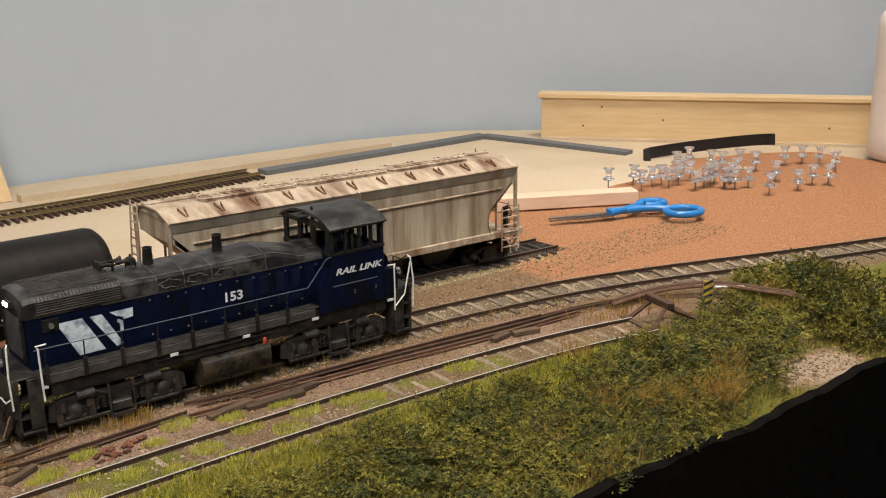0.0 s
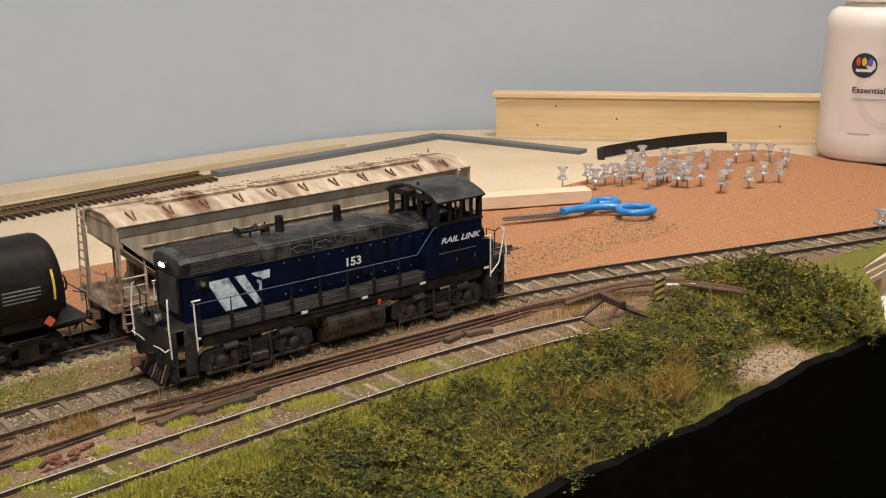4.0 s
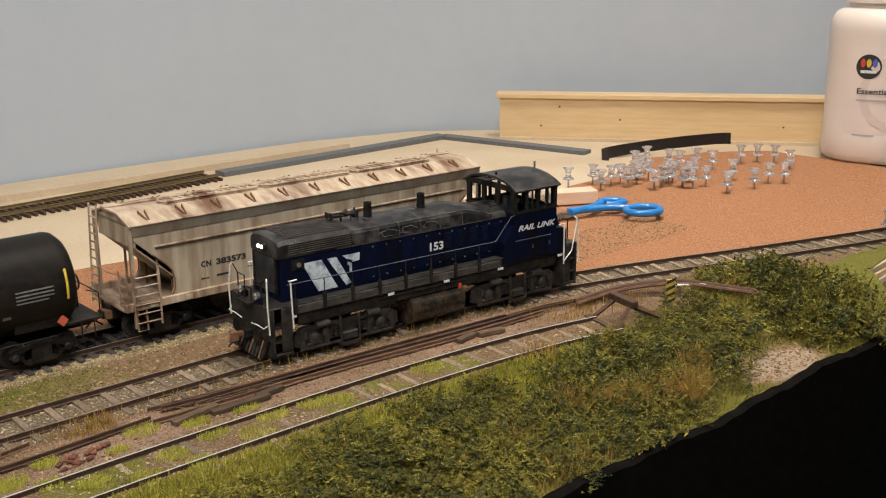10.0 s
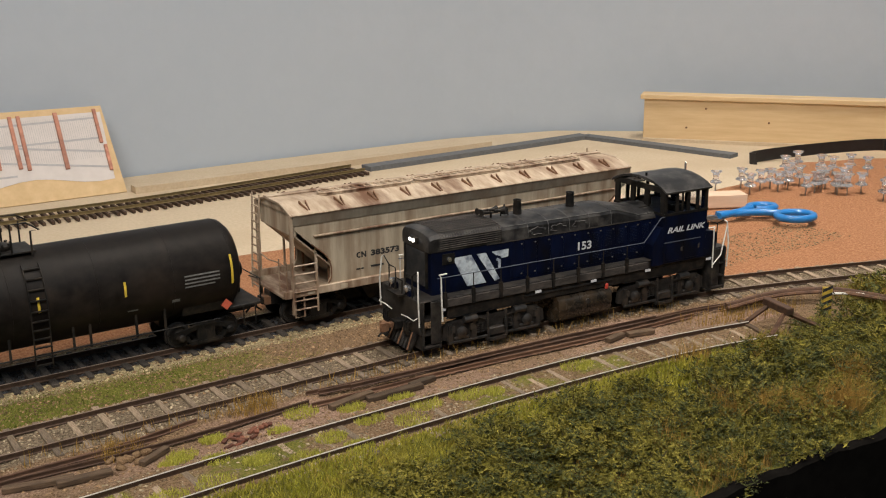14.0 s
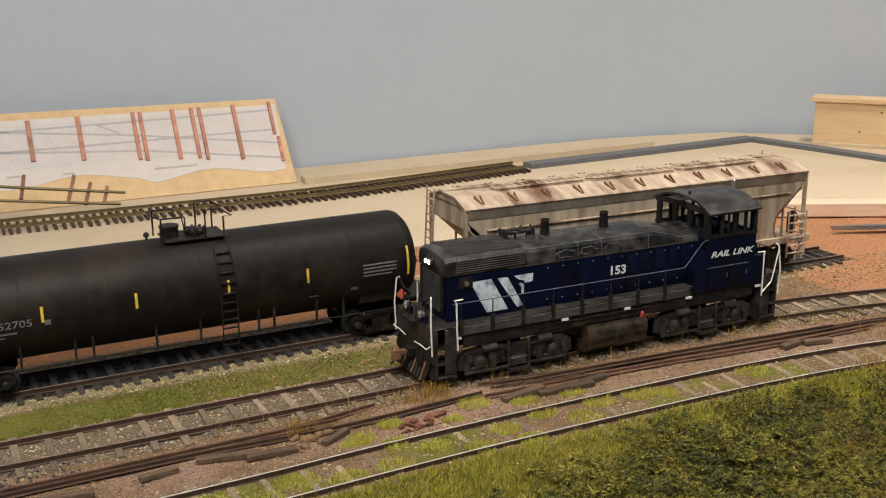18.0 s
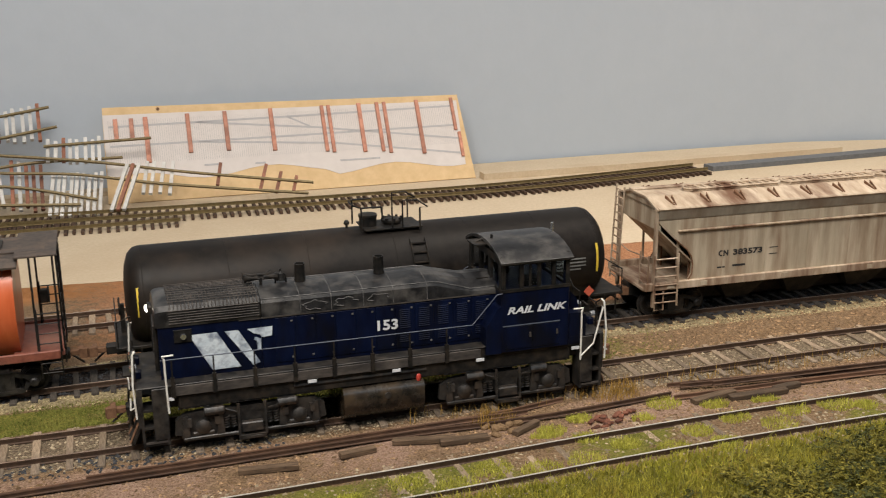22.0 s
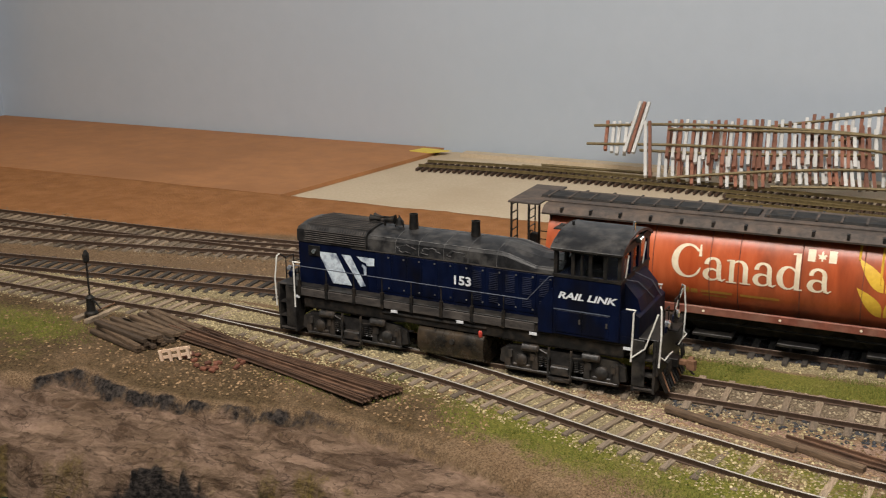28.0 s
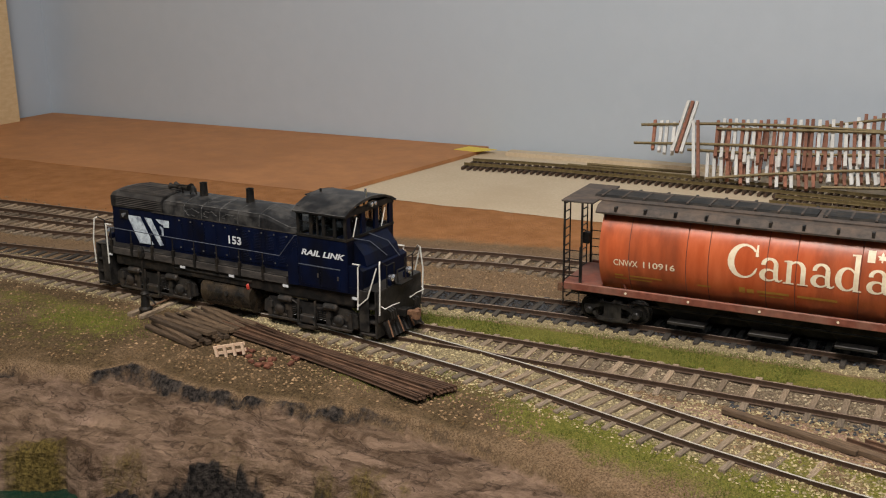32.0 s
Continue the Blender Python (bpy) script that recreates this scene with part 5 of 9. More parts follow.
            st.box(-0.0036, 0.0036, min(sy * 0.0140, sy * 0.0164), max(sy * 0.0140, sy * 0.0164), 0.0048, 0.0082, 0.0004).box(-0.0042, 0.0042, min(sy * 0.0140, sy * 0.0168), max(sy * 0.0140, sy * 0.0168), 0.0026, 0.0040, 0.0003)
            part("truck_step", st, STEELGREY, truck)
        for k in (-0.0152, 0.0152):
            axles.append(wheelset("wheelset", truck, k, 0.0058))
    # ends: pilots, steps, grab irons, couplers
    for d in (-1, 1):
        X = lambda a: d * a
        pil = Shape().box(min(X(0.0772), X(0.0782)), max(X(0.0772), X(0.0782)), -0.0158, 0.0158, 0.0105, 0.0236, 0.0002)
        pil.loft([[(X(0.0778), -0.0130, 0.0105), (X(0.0778), 0.0130, 0.0105), (X(0.0770), 0.0130, 0.0105), (X(0.0770), -0.0130, 0.0105)], [(X(0.0808), -0.0118, 0.0035), (X(0.0808), 0.0118, 0.0035), (X(0.0800), 0.0118, 0.0035), (X(0.0800), -0.0118, 0.0035)]])
        part("pilot", pil, DUSTY, P, "dusty black end plate with a plough")
        for k in range(9):
            y = -0.0105 + 0.0026 * k
            part("plough_bar", Shape().tube([(X(0.0782), y * 0.9, 0.0100), (X(0.0812), y, 0.0038)], 0.0004, 4), RUSTY if k % 3 == 0 else DUSTY, P)
        coupler(P, X(0.0776), d, SOOT)
        for sy in (-1, 1):
            well = Shape()
            for z in (0.0045, 0.0100, 0.0158):
                well.box(min(X(0.0700), X(0.0772)), max(X(0.0700), X(0.0772)), min(sy * 0.0105, sy * 0.0162), max(sy * 0.0105, sy * 0.0162), z, z + 0.0006)
            well.box(min(X(0.0692), X(0.0700)), max(X(0.0692), X(0.0700)), min(sy * 0.0100, sy * 0.0164), max(sy * 0.0100, sy * 0.0164), 0.0042, 0.0232).box(min(X(0.0766), X(0.0774)), max(X(0.0766), X(0.0774)), min(sy * 0.0100, sy * 0.0164), max(sy * 0.0100, sy * 0.0164), 0.0042, 0.0232)
            part("step_well", well, DUSTY, P, "black end steps")
            part("end_skirt", Shape().box(min(X(0.0692), X(0.0738)), max(X(0.0692), X(0.0738)), min(sy * 0.0160, sy * 0.0166), max(sy * 0.0160, sy * 0.0166), 0.0062, 0.0232, 0.0002), DUSTY, P, "grimy brown-black end plate beside the steps")
            part("lamp_post", Shape().box(min(X(0.0762), X(0.0784)), max(X(0.0762), X(0.0784)), min(sy * 0.0048, sy * 0.0076), max(sy * 0.0048, sy * 0.0076), 0.0236, 0.0262, 0.0003), BLUE, P)
            part("step_edge", Shape().box(min(X(0.0700), X(0.0766)), max(X(0.0700), X(0.0766)), min(sy * 0.0160, sy * 0.0165), max(sy * 0.0160, sy * 0.0165), 0.0052, 0.0058), SILL, P)
            part("grab_iron", Shape().tube([(X(0.0690), sy * 0.0170, 0.0150), (X(0.0692), sy * 0.0168, 0.0230), (X(0.0693), sy * 0.0166, 0.0325), (X(0.0700), sy * 0.0163, 0.0334), (X(0.0665), sy * 0.0161, 0.0334)], 0.00032, 6), GRAB, P, "white bent grab iron")
            part("grab_iron", Shape().tube([(X(0.0786), sy * 0.0160, 0.0140), (X(0.0790), sy * 0.0160, 0.0250), (X(0.0784), sy * 0.0150, 0.0345), (X(0.0778), sy * 0.0138, 0.0352)], 0.00032, 6), GRAB, P, "white bent grab iron")
            part("end_rail", Shape().tube([(X(0.0780), sy * 0.0138, 0.0352), (X(0.0780), sy * 0.0095, 0.0325), (X(0.0780), sy * 0.0040, 0.0325), (X(0.0780), sy * 0.0040, 0.0236)], 0.00026, 5), SOOT, P)
            part("end_stanchion", Shape().tube([(X(0.0780), sy * 0.0095, 0.0236), (X(0.0780), sy * 0.0095, 0.0325)], 0.0003, 5), SOOT, P)
            part("uncoupling_lever", Shape().tube([(X(0.0788), sy * 0.0150, 0.0175), (X(0.0802), sy * 0.0145, 0.0165), (X(0.0800), sy * 0.0090, 0.0165), (X(0.0800), sy * 0.0040, 0.0160)], 0.00024, 5), GRAB, P)
            part("ditch_light", Shape().lathe([(0.0013, X(0.0774)), (0.0015, X(0.0790)), (0.0007, X(0.0795))], 14, (0, sy * 0.0062, 0.0268), "x"), LENS, P, "bright round lamp over the end plate")
            for k in range(3):
                y = sy * (0.0070 + 0.0016 * k)
                part("hose", Shape().tube([(X(0.0782), y, 0.0150), (X(0.0802), y, 0.0142), (X(0.0806), y, 0.0110), (X(0.0798), y * 0.96, 0.0088)], 0.0004, 5), SOOT, P)
        part("drop_step", Shape().box(min(X(0.0782), X(0.0815)), max(X(0.0782), X(0.0815)), -0.0045, 0.0045, 0.0236, 0.0241).tube([(X(0.079), -0.003, 0.0238), (X(0.0786), -0.0028, 0.0290), (X(0.0786), 0.0028, 0.0290), (X(0.079), 0.003, 0.0238)], 0.00035, 5), SOOT, P)
    for sy in (-1, 1):
        part("grab_brace", Shape().tube([(0.0692, sy * 0.0171, 0.0165), (0.0738, sy * 0.0170, 0.0205), (0.0776, sy * 0.0160, 0.0330)], 0.0003, 6), GRAB, P, "white bent brace wire")
    part("underframe", Shape().box(-0.0660, 0.0660, -0.0152, 0.0152, 0.0152, 0.0198, 0.0003), SOOT, P, "black frame under the walkway")
    # white pipes on the cab end
    for a in (((0.0650, -0.012, 0.0425), (0.0668, -0.004, 0.0398), (0.0708, 0.002, 0.0330)), ((0.0650, -0.002, 0.0425), (0.0688, 0.006, 0.0380), (0.0716, 0.010, 0.0310))):
        part("pipe", Shape().tube(a, 0.00022, 5), PIPING, P)


axles = []
build_loco()
loco.scale = (0.987, 0.987, 0.987)

# ---- the red cylindrical hopper ----
def curve_of(r, zc, w):
    """The near side of an oval barrel: y at a height z."""
    return lambda z: -w * math.sqrt(max(0.0, 1 - ((z - zc) / r) ** 2))


def barrel(r, zc, w, xs, n=40):
    """Rings of an oval barrel; xs: (x, share of the full size)."""
    return [[(x, w * k * math.sin(2 * math.pi * i / n), zc + r * k * math.cos(2 * math.pi * i / n)) for i in range(n)] for x, k in xs]


def stroke(name, pts, widths, curve, parent, lift):
    """A brush stroke of changing width on the curved side."""
    n = len(pts)
    v = []
    for i, (x, z) in enumerate(pts):
        a, b = pts[max(i - 1, 0)], pts[min(i + 1, n - 1)]
        d = math.hypot(b[0] - a[0], b[1] - a[1])
        nx, nz = -(b[1] - a[1]) / d, (b[0] - a[0]) / d
        w = widths if not isinstance(widths, list) else widths[i]
        v += [(x + nx * w, z + nz * w), (x - nx * w, z - nz * w)]
    return wrapped(name, v, [(2 * i, 2 * i + 1, 2 * i + 3, 2 * i + 2) for i in range(n - 1)], curve, CREAM, parent, lift=lift)


def big_word(P, curve, x0, z0):
    """The word Canada in a bold serif hand: every letter of its own strokes."""
    def bow(cx, cz, rx, rz, a0, a1, thin, fat, side=-1):
        pts, ws = [], []
        for k in range(19):
            a = radians(a0 + (a1 - a0) * k / 18)
            c = math.cos(a)
            pts.append((cx + rx * c, cz + rz * math.sin(a)))
            ws.append(thin + (fat - thin) * (max(0, c * side) ** 1.3 if side else abs(c) ** 1.5))
        return pts, ws

    C = [bow(0.0061, 0.0066, 0.0050, 0.0060, 42, 318, 0.00040, 0.00125), ([(0.0104, 0.0130), (0.0105, 0.0088)], [0.0003, 0.0006]), ([(0.0098, 0.0026), (0.0108, 0.0046)], [0.0005, 0.0002])]
    a_ = [bow(0.0035, 0.0025, 0.0025, 0.0021, 10, 350, 0.00035, 0.0010), bow(0.0036, 0.0064, 0.0023, 0.0022, 5, 185, 0.00045, 0.0008, 0), ([(0.0059, 0.0066), (0.0059, 0.0030), (0.0061, 0.0010)], 0.00085), ([(0.0060, 0.0011), (0.0073, 0.0004), (0.0084, 0.0012)], [0.0007, 0.0004, 0.0002])]
    n_ = [([(0.0023, 0.0), (0.0023, 0.0088)], 0.00088), bow(0.0048, 0.0058, 0.0025, 0.0027, 165, 0, 0.00035, 0.0009, 1), ([(0.0073, 0.0059), (0.0073, 0.0)], 0.00088), ([(0.0004, 0.00025), (0.0042, 0.00025)], 0.00027), ([(0.0054, 0.00025), (0.0092, 0.00025)], 0.00027), ([(0.0004, 0.0084), (0.0026, 0.0086)], 0.00028)]
    d_ = [bow(0.0042, 0.0043, 0.0031, 0.0041, 20, 340, 0.00035, 0.0011), ([(0.0072, 0.0), (0.0072, 0.0134)], 0.00088), ([(0.0052, 0.0130), (0.0072, 0.0131)], 0.00028), ([(0.0072, 0.0003), (0.0092, 0.0003)], 0.00027)]
    k = 0
    for nm, strokes, dx in (("letter_c", C, 0), ("letter_a", a_, 0.0117), ("letter_n", n_, 0.0200), ("letter_a", a_, 0.0299), ("letter_d", d_, 0.0383), ("letter_a", a_, 0.0490)):
        first = None
        for i, (pts, ws) in enumerate(strokes):
            k += 1
            ob = stroke(nm if first is None else "letter_stroke", [(x0 + dx + p[0], z0 + p[1]) for p in pts], ws, curve, first or P, 0.00010 + 0.00003 * i)
            first = first or ob


red_car = thing("covered_hopper_car", "weathered red-orange cylindrical model hopper car with cream lettering", "railcar", pose(-0.0822, 0.3906, 0))


def build_red_car():
    P = red_car
    zc, r, w = 0.0335, 0.0205, 0.0187
    cv = curve_of(r, zc, w)
    # the barrel stands on the sill: cut below
    n = 40
    def ring(x, k=1.0):
        out = []
        for i in range(n + 1):
            a = radians(-142 + 284 * i / n)
            out.append((x, w * k * math.sin(a), min(zc + r * k * math.cos(a), 0.0508)))
        return out
    body = Shape().loft([ring(-0.0812), ring(-0.0806), ring(0.0826), ring(0.0832)])
    part("barrel", body, ORANGE, P, "faded red-orange barrel body", smooth=40)
    for x in (-0.0690, -0.0465, -0.0380, -0.0165, -0.0060, 0.0160, 0.0370, 0.0570):
        hoop = [(x, p[1] * 1.004, (p[2] - zc) * 1.004 + zc) for p in ring(0)]
        part("seam", Shape().tube(hoop, 0.00016, 4), SILLRED, P)
    # roof: sooty shoulders, crown and hatch strip
    prof = [(-0.0176, 0.0488), (-0.0178, 0.0500), (-0.0150, 0.0538), (-0.0090, 0.0546), (0.0090, 0.0546), (0.0150, 0.0538), (0.0178, 0.0500), (0.0176, 0.0488), (0.0130, 0.0500), (-0.0130, 0.0500)]
    roof = part("roof", Shape().prism(prof, -0.0835, 0.0850), ROOFBROWN, P, "sooty dark brown roof")
    roof.location.z, roof.scale = 0.0488 * 0.38, (1, 1, 0.62)
    part("running_board", Shape().box(-0.0970, 0.0940, -0.0105, 0.0105, 0.0547, 0.0553), ROOFBROWN, roof)
    for x0, x1 in ((-0.088, -0.002), (0.000, 0.080)):
        part("hatch_cover", Shape().prism([(-0.0058, 0.0553), (-0.0046, 0.0566), (0.0046, 0.0566), (0.0058, 0.0553)], x0, x1), SOOT, roof)
    for k in range(14):
        x = -0.0760 + 0.0118 * k
        for sy in (-1, 1):
            part("roof_cleat", Shape().box(x, x + 0.0010, min(sy * 0.0152, sy * 0.0176), max(sy * 0.0152, sy * 0.0176), 0.0508, 0.0538, 0.0001), SOOT, roof)
    for k in range(20):
        x = -0.085 + 0.0086 * k
        part("hatch_clamp", Shape().box(x, x + 0.0008, -0.0064, 0.0064, 0.0562, 0.0569), ROOFBROWN, roof)
    # end roofs and their posts
    for d in (-1, 1):
        off = -0.0012 if d < 0 else 0.0008
        X = lambda a: d * a + off
        part("end_roof", Shape().box(min(X(0.0835), X(0.0970)), max(X(0.0835), X(0.0970)), -0.0170, 0.0170, 0.0520, 0.0528, 0.0002), ROOFBROWN, P)
        part("end_platform", Shape().box(min(X(0.0800), X(0.0965)), max(X(0.0800), X(0.0965)), -0.0165, 0.0165, 0.0165, 0.0182, 0.0002), SILLRED, P)
        slope = Shape().loft([[(X(0.0805), -0.0150, 0.0500), (X(0.0805), 0.0150, 0.0500), (X(0.0800), 0.0150, 0.0500), (X(0.0800), -0.0150, 0.0500)], [(X(0.0700), -0.0140, 0.0165), (X(0.0700), 0.0140, 0.0165), (X(0.0695), 0.0140, 0.0165), (X(0.0695), -0.0140, 0.0165)]])
        part("slope_sheet", slope, SILLRED, P)
        for sy in (-1, 1):
            for x in (0.0878, 0.0952):
                part("end_post", Shape().box(min(X(x), X(x + 0.0007)), max(X(x), X(x + 0.0007)), min(sy * 0.0160, sy * 0.0168), max(sy * 0.0160, sy * 0.0168), 0.0180, 0.0521), SOOT, P)
            ladder(P, "ladder", (X(0.0966), sy * 0.0070, 0.0130), (X(0.0966), sy * 0.0070, 0.0522), (0, sy * 0.0070, 0), 11, SOOT, 0.0003)
            ladder(P, "side_ladder", (X(0.0886), sy * 0.0170, 0.0090), (X(0.0886), sy * 0.0170, 0.0340), (d * 0.0068, 0, 0), 7, SOOT, 0.00026)
        part("brake_wheel", Shape().tube([(X(0.0925), -0.0020 + 0.0028 * math.cos(a), 0.0345 + 0.0028 * math.sin(a)) for a in [2 * math.pi * k / 14 for k in range(15)]], 0.0003, 5).box(min(X(0.0895), X(0.0925)), max(X(0.0895), X(0.0925)), -0.0035, -0.0005, 0.0318, 0.0365, 0.0003), SOOT, P)
        coupler(P, X(0.0935), d, SOOT)
        freight_truck(P, X(0.0755), DUSTY)
        part("draft_sill", Shape().box(min(X(0.060), X(0.0945)), max(X(0.060), X(0.0945)), -0.0030, 0.0030, 0.0095, 0.0165, 0.0003), SOOT, P)
    # side sills and belly
    for sy in (-1, 1):
        part("side_sill", Shape().box(-0.0962, 0.0958, min(sy * 0.0168, sy * 0.0180), max(sy * 0.0168, sy * 0.0180), 0.0158, 0.0190, 0.0003), SILLRED, P, "dusty oxide-red side sill")
        for x in (-0.070, -0.045, -0.018, 0.010, 0.038, 0.066):
            part("jack_mark", Shape().lathe([(0.0005, sy * 0.0180), (0.0005, sy * 0.0182)], 10, (x, 0, 0.0174), "y"), CREAM, P)
    for k in range(4):
        x = -0.0465 + 0.0315 * k
        bay = Shape().loft([[(x - 0.0150, -0.0150, 0.0165), (x + 0.0150, -0.0150, 0.0165), (x + 0.0150, 0.0150, 0.0165), (x - 0.0150, 0.0150, 0.0165)], [(x - 0.0055, -0.0090, 0.0065), (x + 0.0055, -0.0090, 0.0065), (x + 0.0055, 0.0090, 0.0065), (x - 0.0055, 0.0090, 0.0065)]])
        b = part("hopper_bay", bay, SOOT, P)
        part("gate_rack", Shape().box(x - 0.0075, x + 0.0075, -0.0140, 0.0140, 0.0058, 0.0070, 0.0002), DUSTY, b)
    # dark block added to fill the gaps, standing in for shade below the car
    part("underbody_shade_block", Shape().box(-0.0640, 0.0640, -0.0045, 0.0045, 0.0055, 0.0160, 0.0004), SOOT, P)
    part("brake_pipe", Shape().tube([(-0.07, -0.0140, 0.0120), (0.07, -0.0140, 0.0120)], 0.0004, 6), SOOT, P)
    # lettering wrapped round the side
    def put(name, text, x, z, h, wd, mat_, bold, label):
        v, f = lettering(text, h, wd, bold)
        return wrapped(name, [(p[0] + x, p[1] + z) for p in v], f, cv, mat_, P, label)
    big_word(P, cv, -0.0307, 0.0298)
    put("reporting_mark", "CNWX", -0.0752, 0.0288, 0.0026, 0.0098, CREAM, 0.012, "small cream stencilled letters")
    put("car_number", "110916", -0.0632, 0.0290, 0.0026, 0.0125, CREAM, 0.012, "small cream stencilled number")
    # a small flag over the last letter
    def poly(name, pts, mat_, label=""):
        return wrapped(name, pts, [tuple(range(len(pts)))], cv, mat_, P, label)
    poly("flag_bar", [(0.0178, 0.0410), (0.0204, 0.0410), (0.0204, 0.0450), (0.0178, 0.0450)], CREAM)
    poly("flag_bar", [(0.0250, 0.0410), (0.0276, 0.0410), (0.0276, 0.0450), (0.0250, 0.0450)], CREAM)
    poly("flag_leaf", [(0.0224, 0.0413), (0.0230, 0.0413), (0.0230, 0.0421), (0.0240, 0.0421), (0.0237, 0.0427), (0.0244, 0.0434), (0.0236, 0.0436), (0.0232, 0.0433), (0.0231, 0.0441), (0.0227, 0.0448), (0.0223, 0.0441), (0.0222, 0.0433), (0.0218, 0.0436), (0.0210, 0.0434), (0.0217, 0.0427), (0.0214, 0.0421), (0.0224, 0.0421)], CREAM)
    # wheat emblems: one solid, one in outline
    def leaf(cx, zb, side, hgt, wid, k=1.0):
        """A curved leaf from the stalk upward to one side."""
        out, back = [], []
        for i in range(9):
            u = i / 8
            x = side * (0.0003 + wid * (u ** 0.75))
            out.append((cx + x, zb + hgt * (u ** 1.6)))
            back.append((cx + side * (0.0003 + wid * min(1, u * 1.0) ** 2.2 * 1.0), zb + hgt * (0.28 + 0.72 * u) if u < 1 else zb + hgt))
        return out + back[::-1][1:]
    cx1, cx2 = 0.0442, 0.0657
    for zb in (0.0225, 0.0325):
        for sd in (-1, 1):
            poly("wheat_leaf", leaf(cx1, zb, sd, 0.0110, 0.0088), WHEAT)
            pts = leaf(cx2, zb, sd, 0.0110, 0.0076)
            line = [(p[0], cv(p[1]) - 0.0001, p[1]) for p in pts + pts[:1]]
            part("wheat_outline", Shape().tube(line, 0.00038, 4), WHEAT, P)
    for cx in (cx1, cx2):
        for dx in (-0.0014, 0.0014):
            part("wheat_stalk", Shape().tube([(cx + dx, cv(z) - 0.0001, z) for z in (0.0355, 0.040, 0.044, 0.0475)], 0.0004, 4), WHEAT, P)
        for sd in (-1, 1):
            part("wheat_edge", Shape().tube([(cx + sd * (0.0090 if cx == cx1 else 0.0078), cv(z) - 0.0001, z) for z in (0.0430, 0.0455, 0.0485)], 0.0004, 4), WHEAT, P)
    for x0, x1, z in ((-0.0750, -0.0715, 0.0242), (-0.0690, -0.0560, 0.0242), (-0.0690, -0.0600, 0.0228), (-0.0420, -0.0370, 0.0240), (-0.0750, -0.0700, 0.0228)):
        poly("stencil_bar", [(x0, z), (x1, z), (x1, z + 0.0007), (x0, z + 0.0007)], FADEDYEL, "faded yellow stencil line")
    for x0, x1, z, h in ((-0.0262, -0.0240, 0.0236, 0.0024), (-0.0234, -0.0208, 0.0238, 0.0018), (-0.0196, -0.0080, 0.0244, 0.0011), (-0.0050, 0.0090, 0.0244, 0.0010), (-0.0190, -0.0100, 0.0230, 0.0006)):
        poly("stencil_bar", [(x0, z), (x1, z), (x1, z + h), (x0, z + h)], FADEDYEL, "faded yellow stencil line")


build_red_car()

# ---- the black tank car ----
tank_car = thing("tank_car", "faded black model tank car with yellow marks and railed dome", "railcar", pose(0.1305, 0.3903, 0))


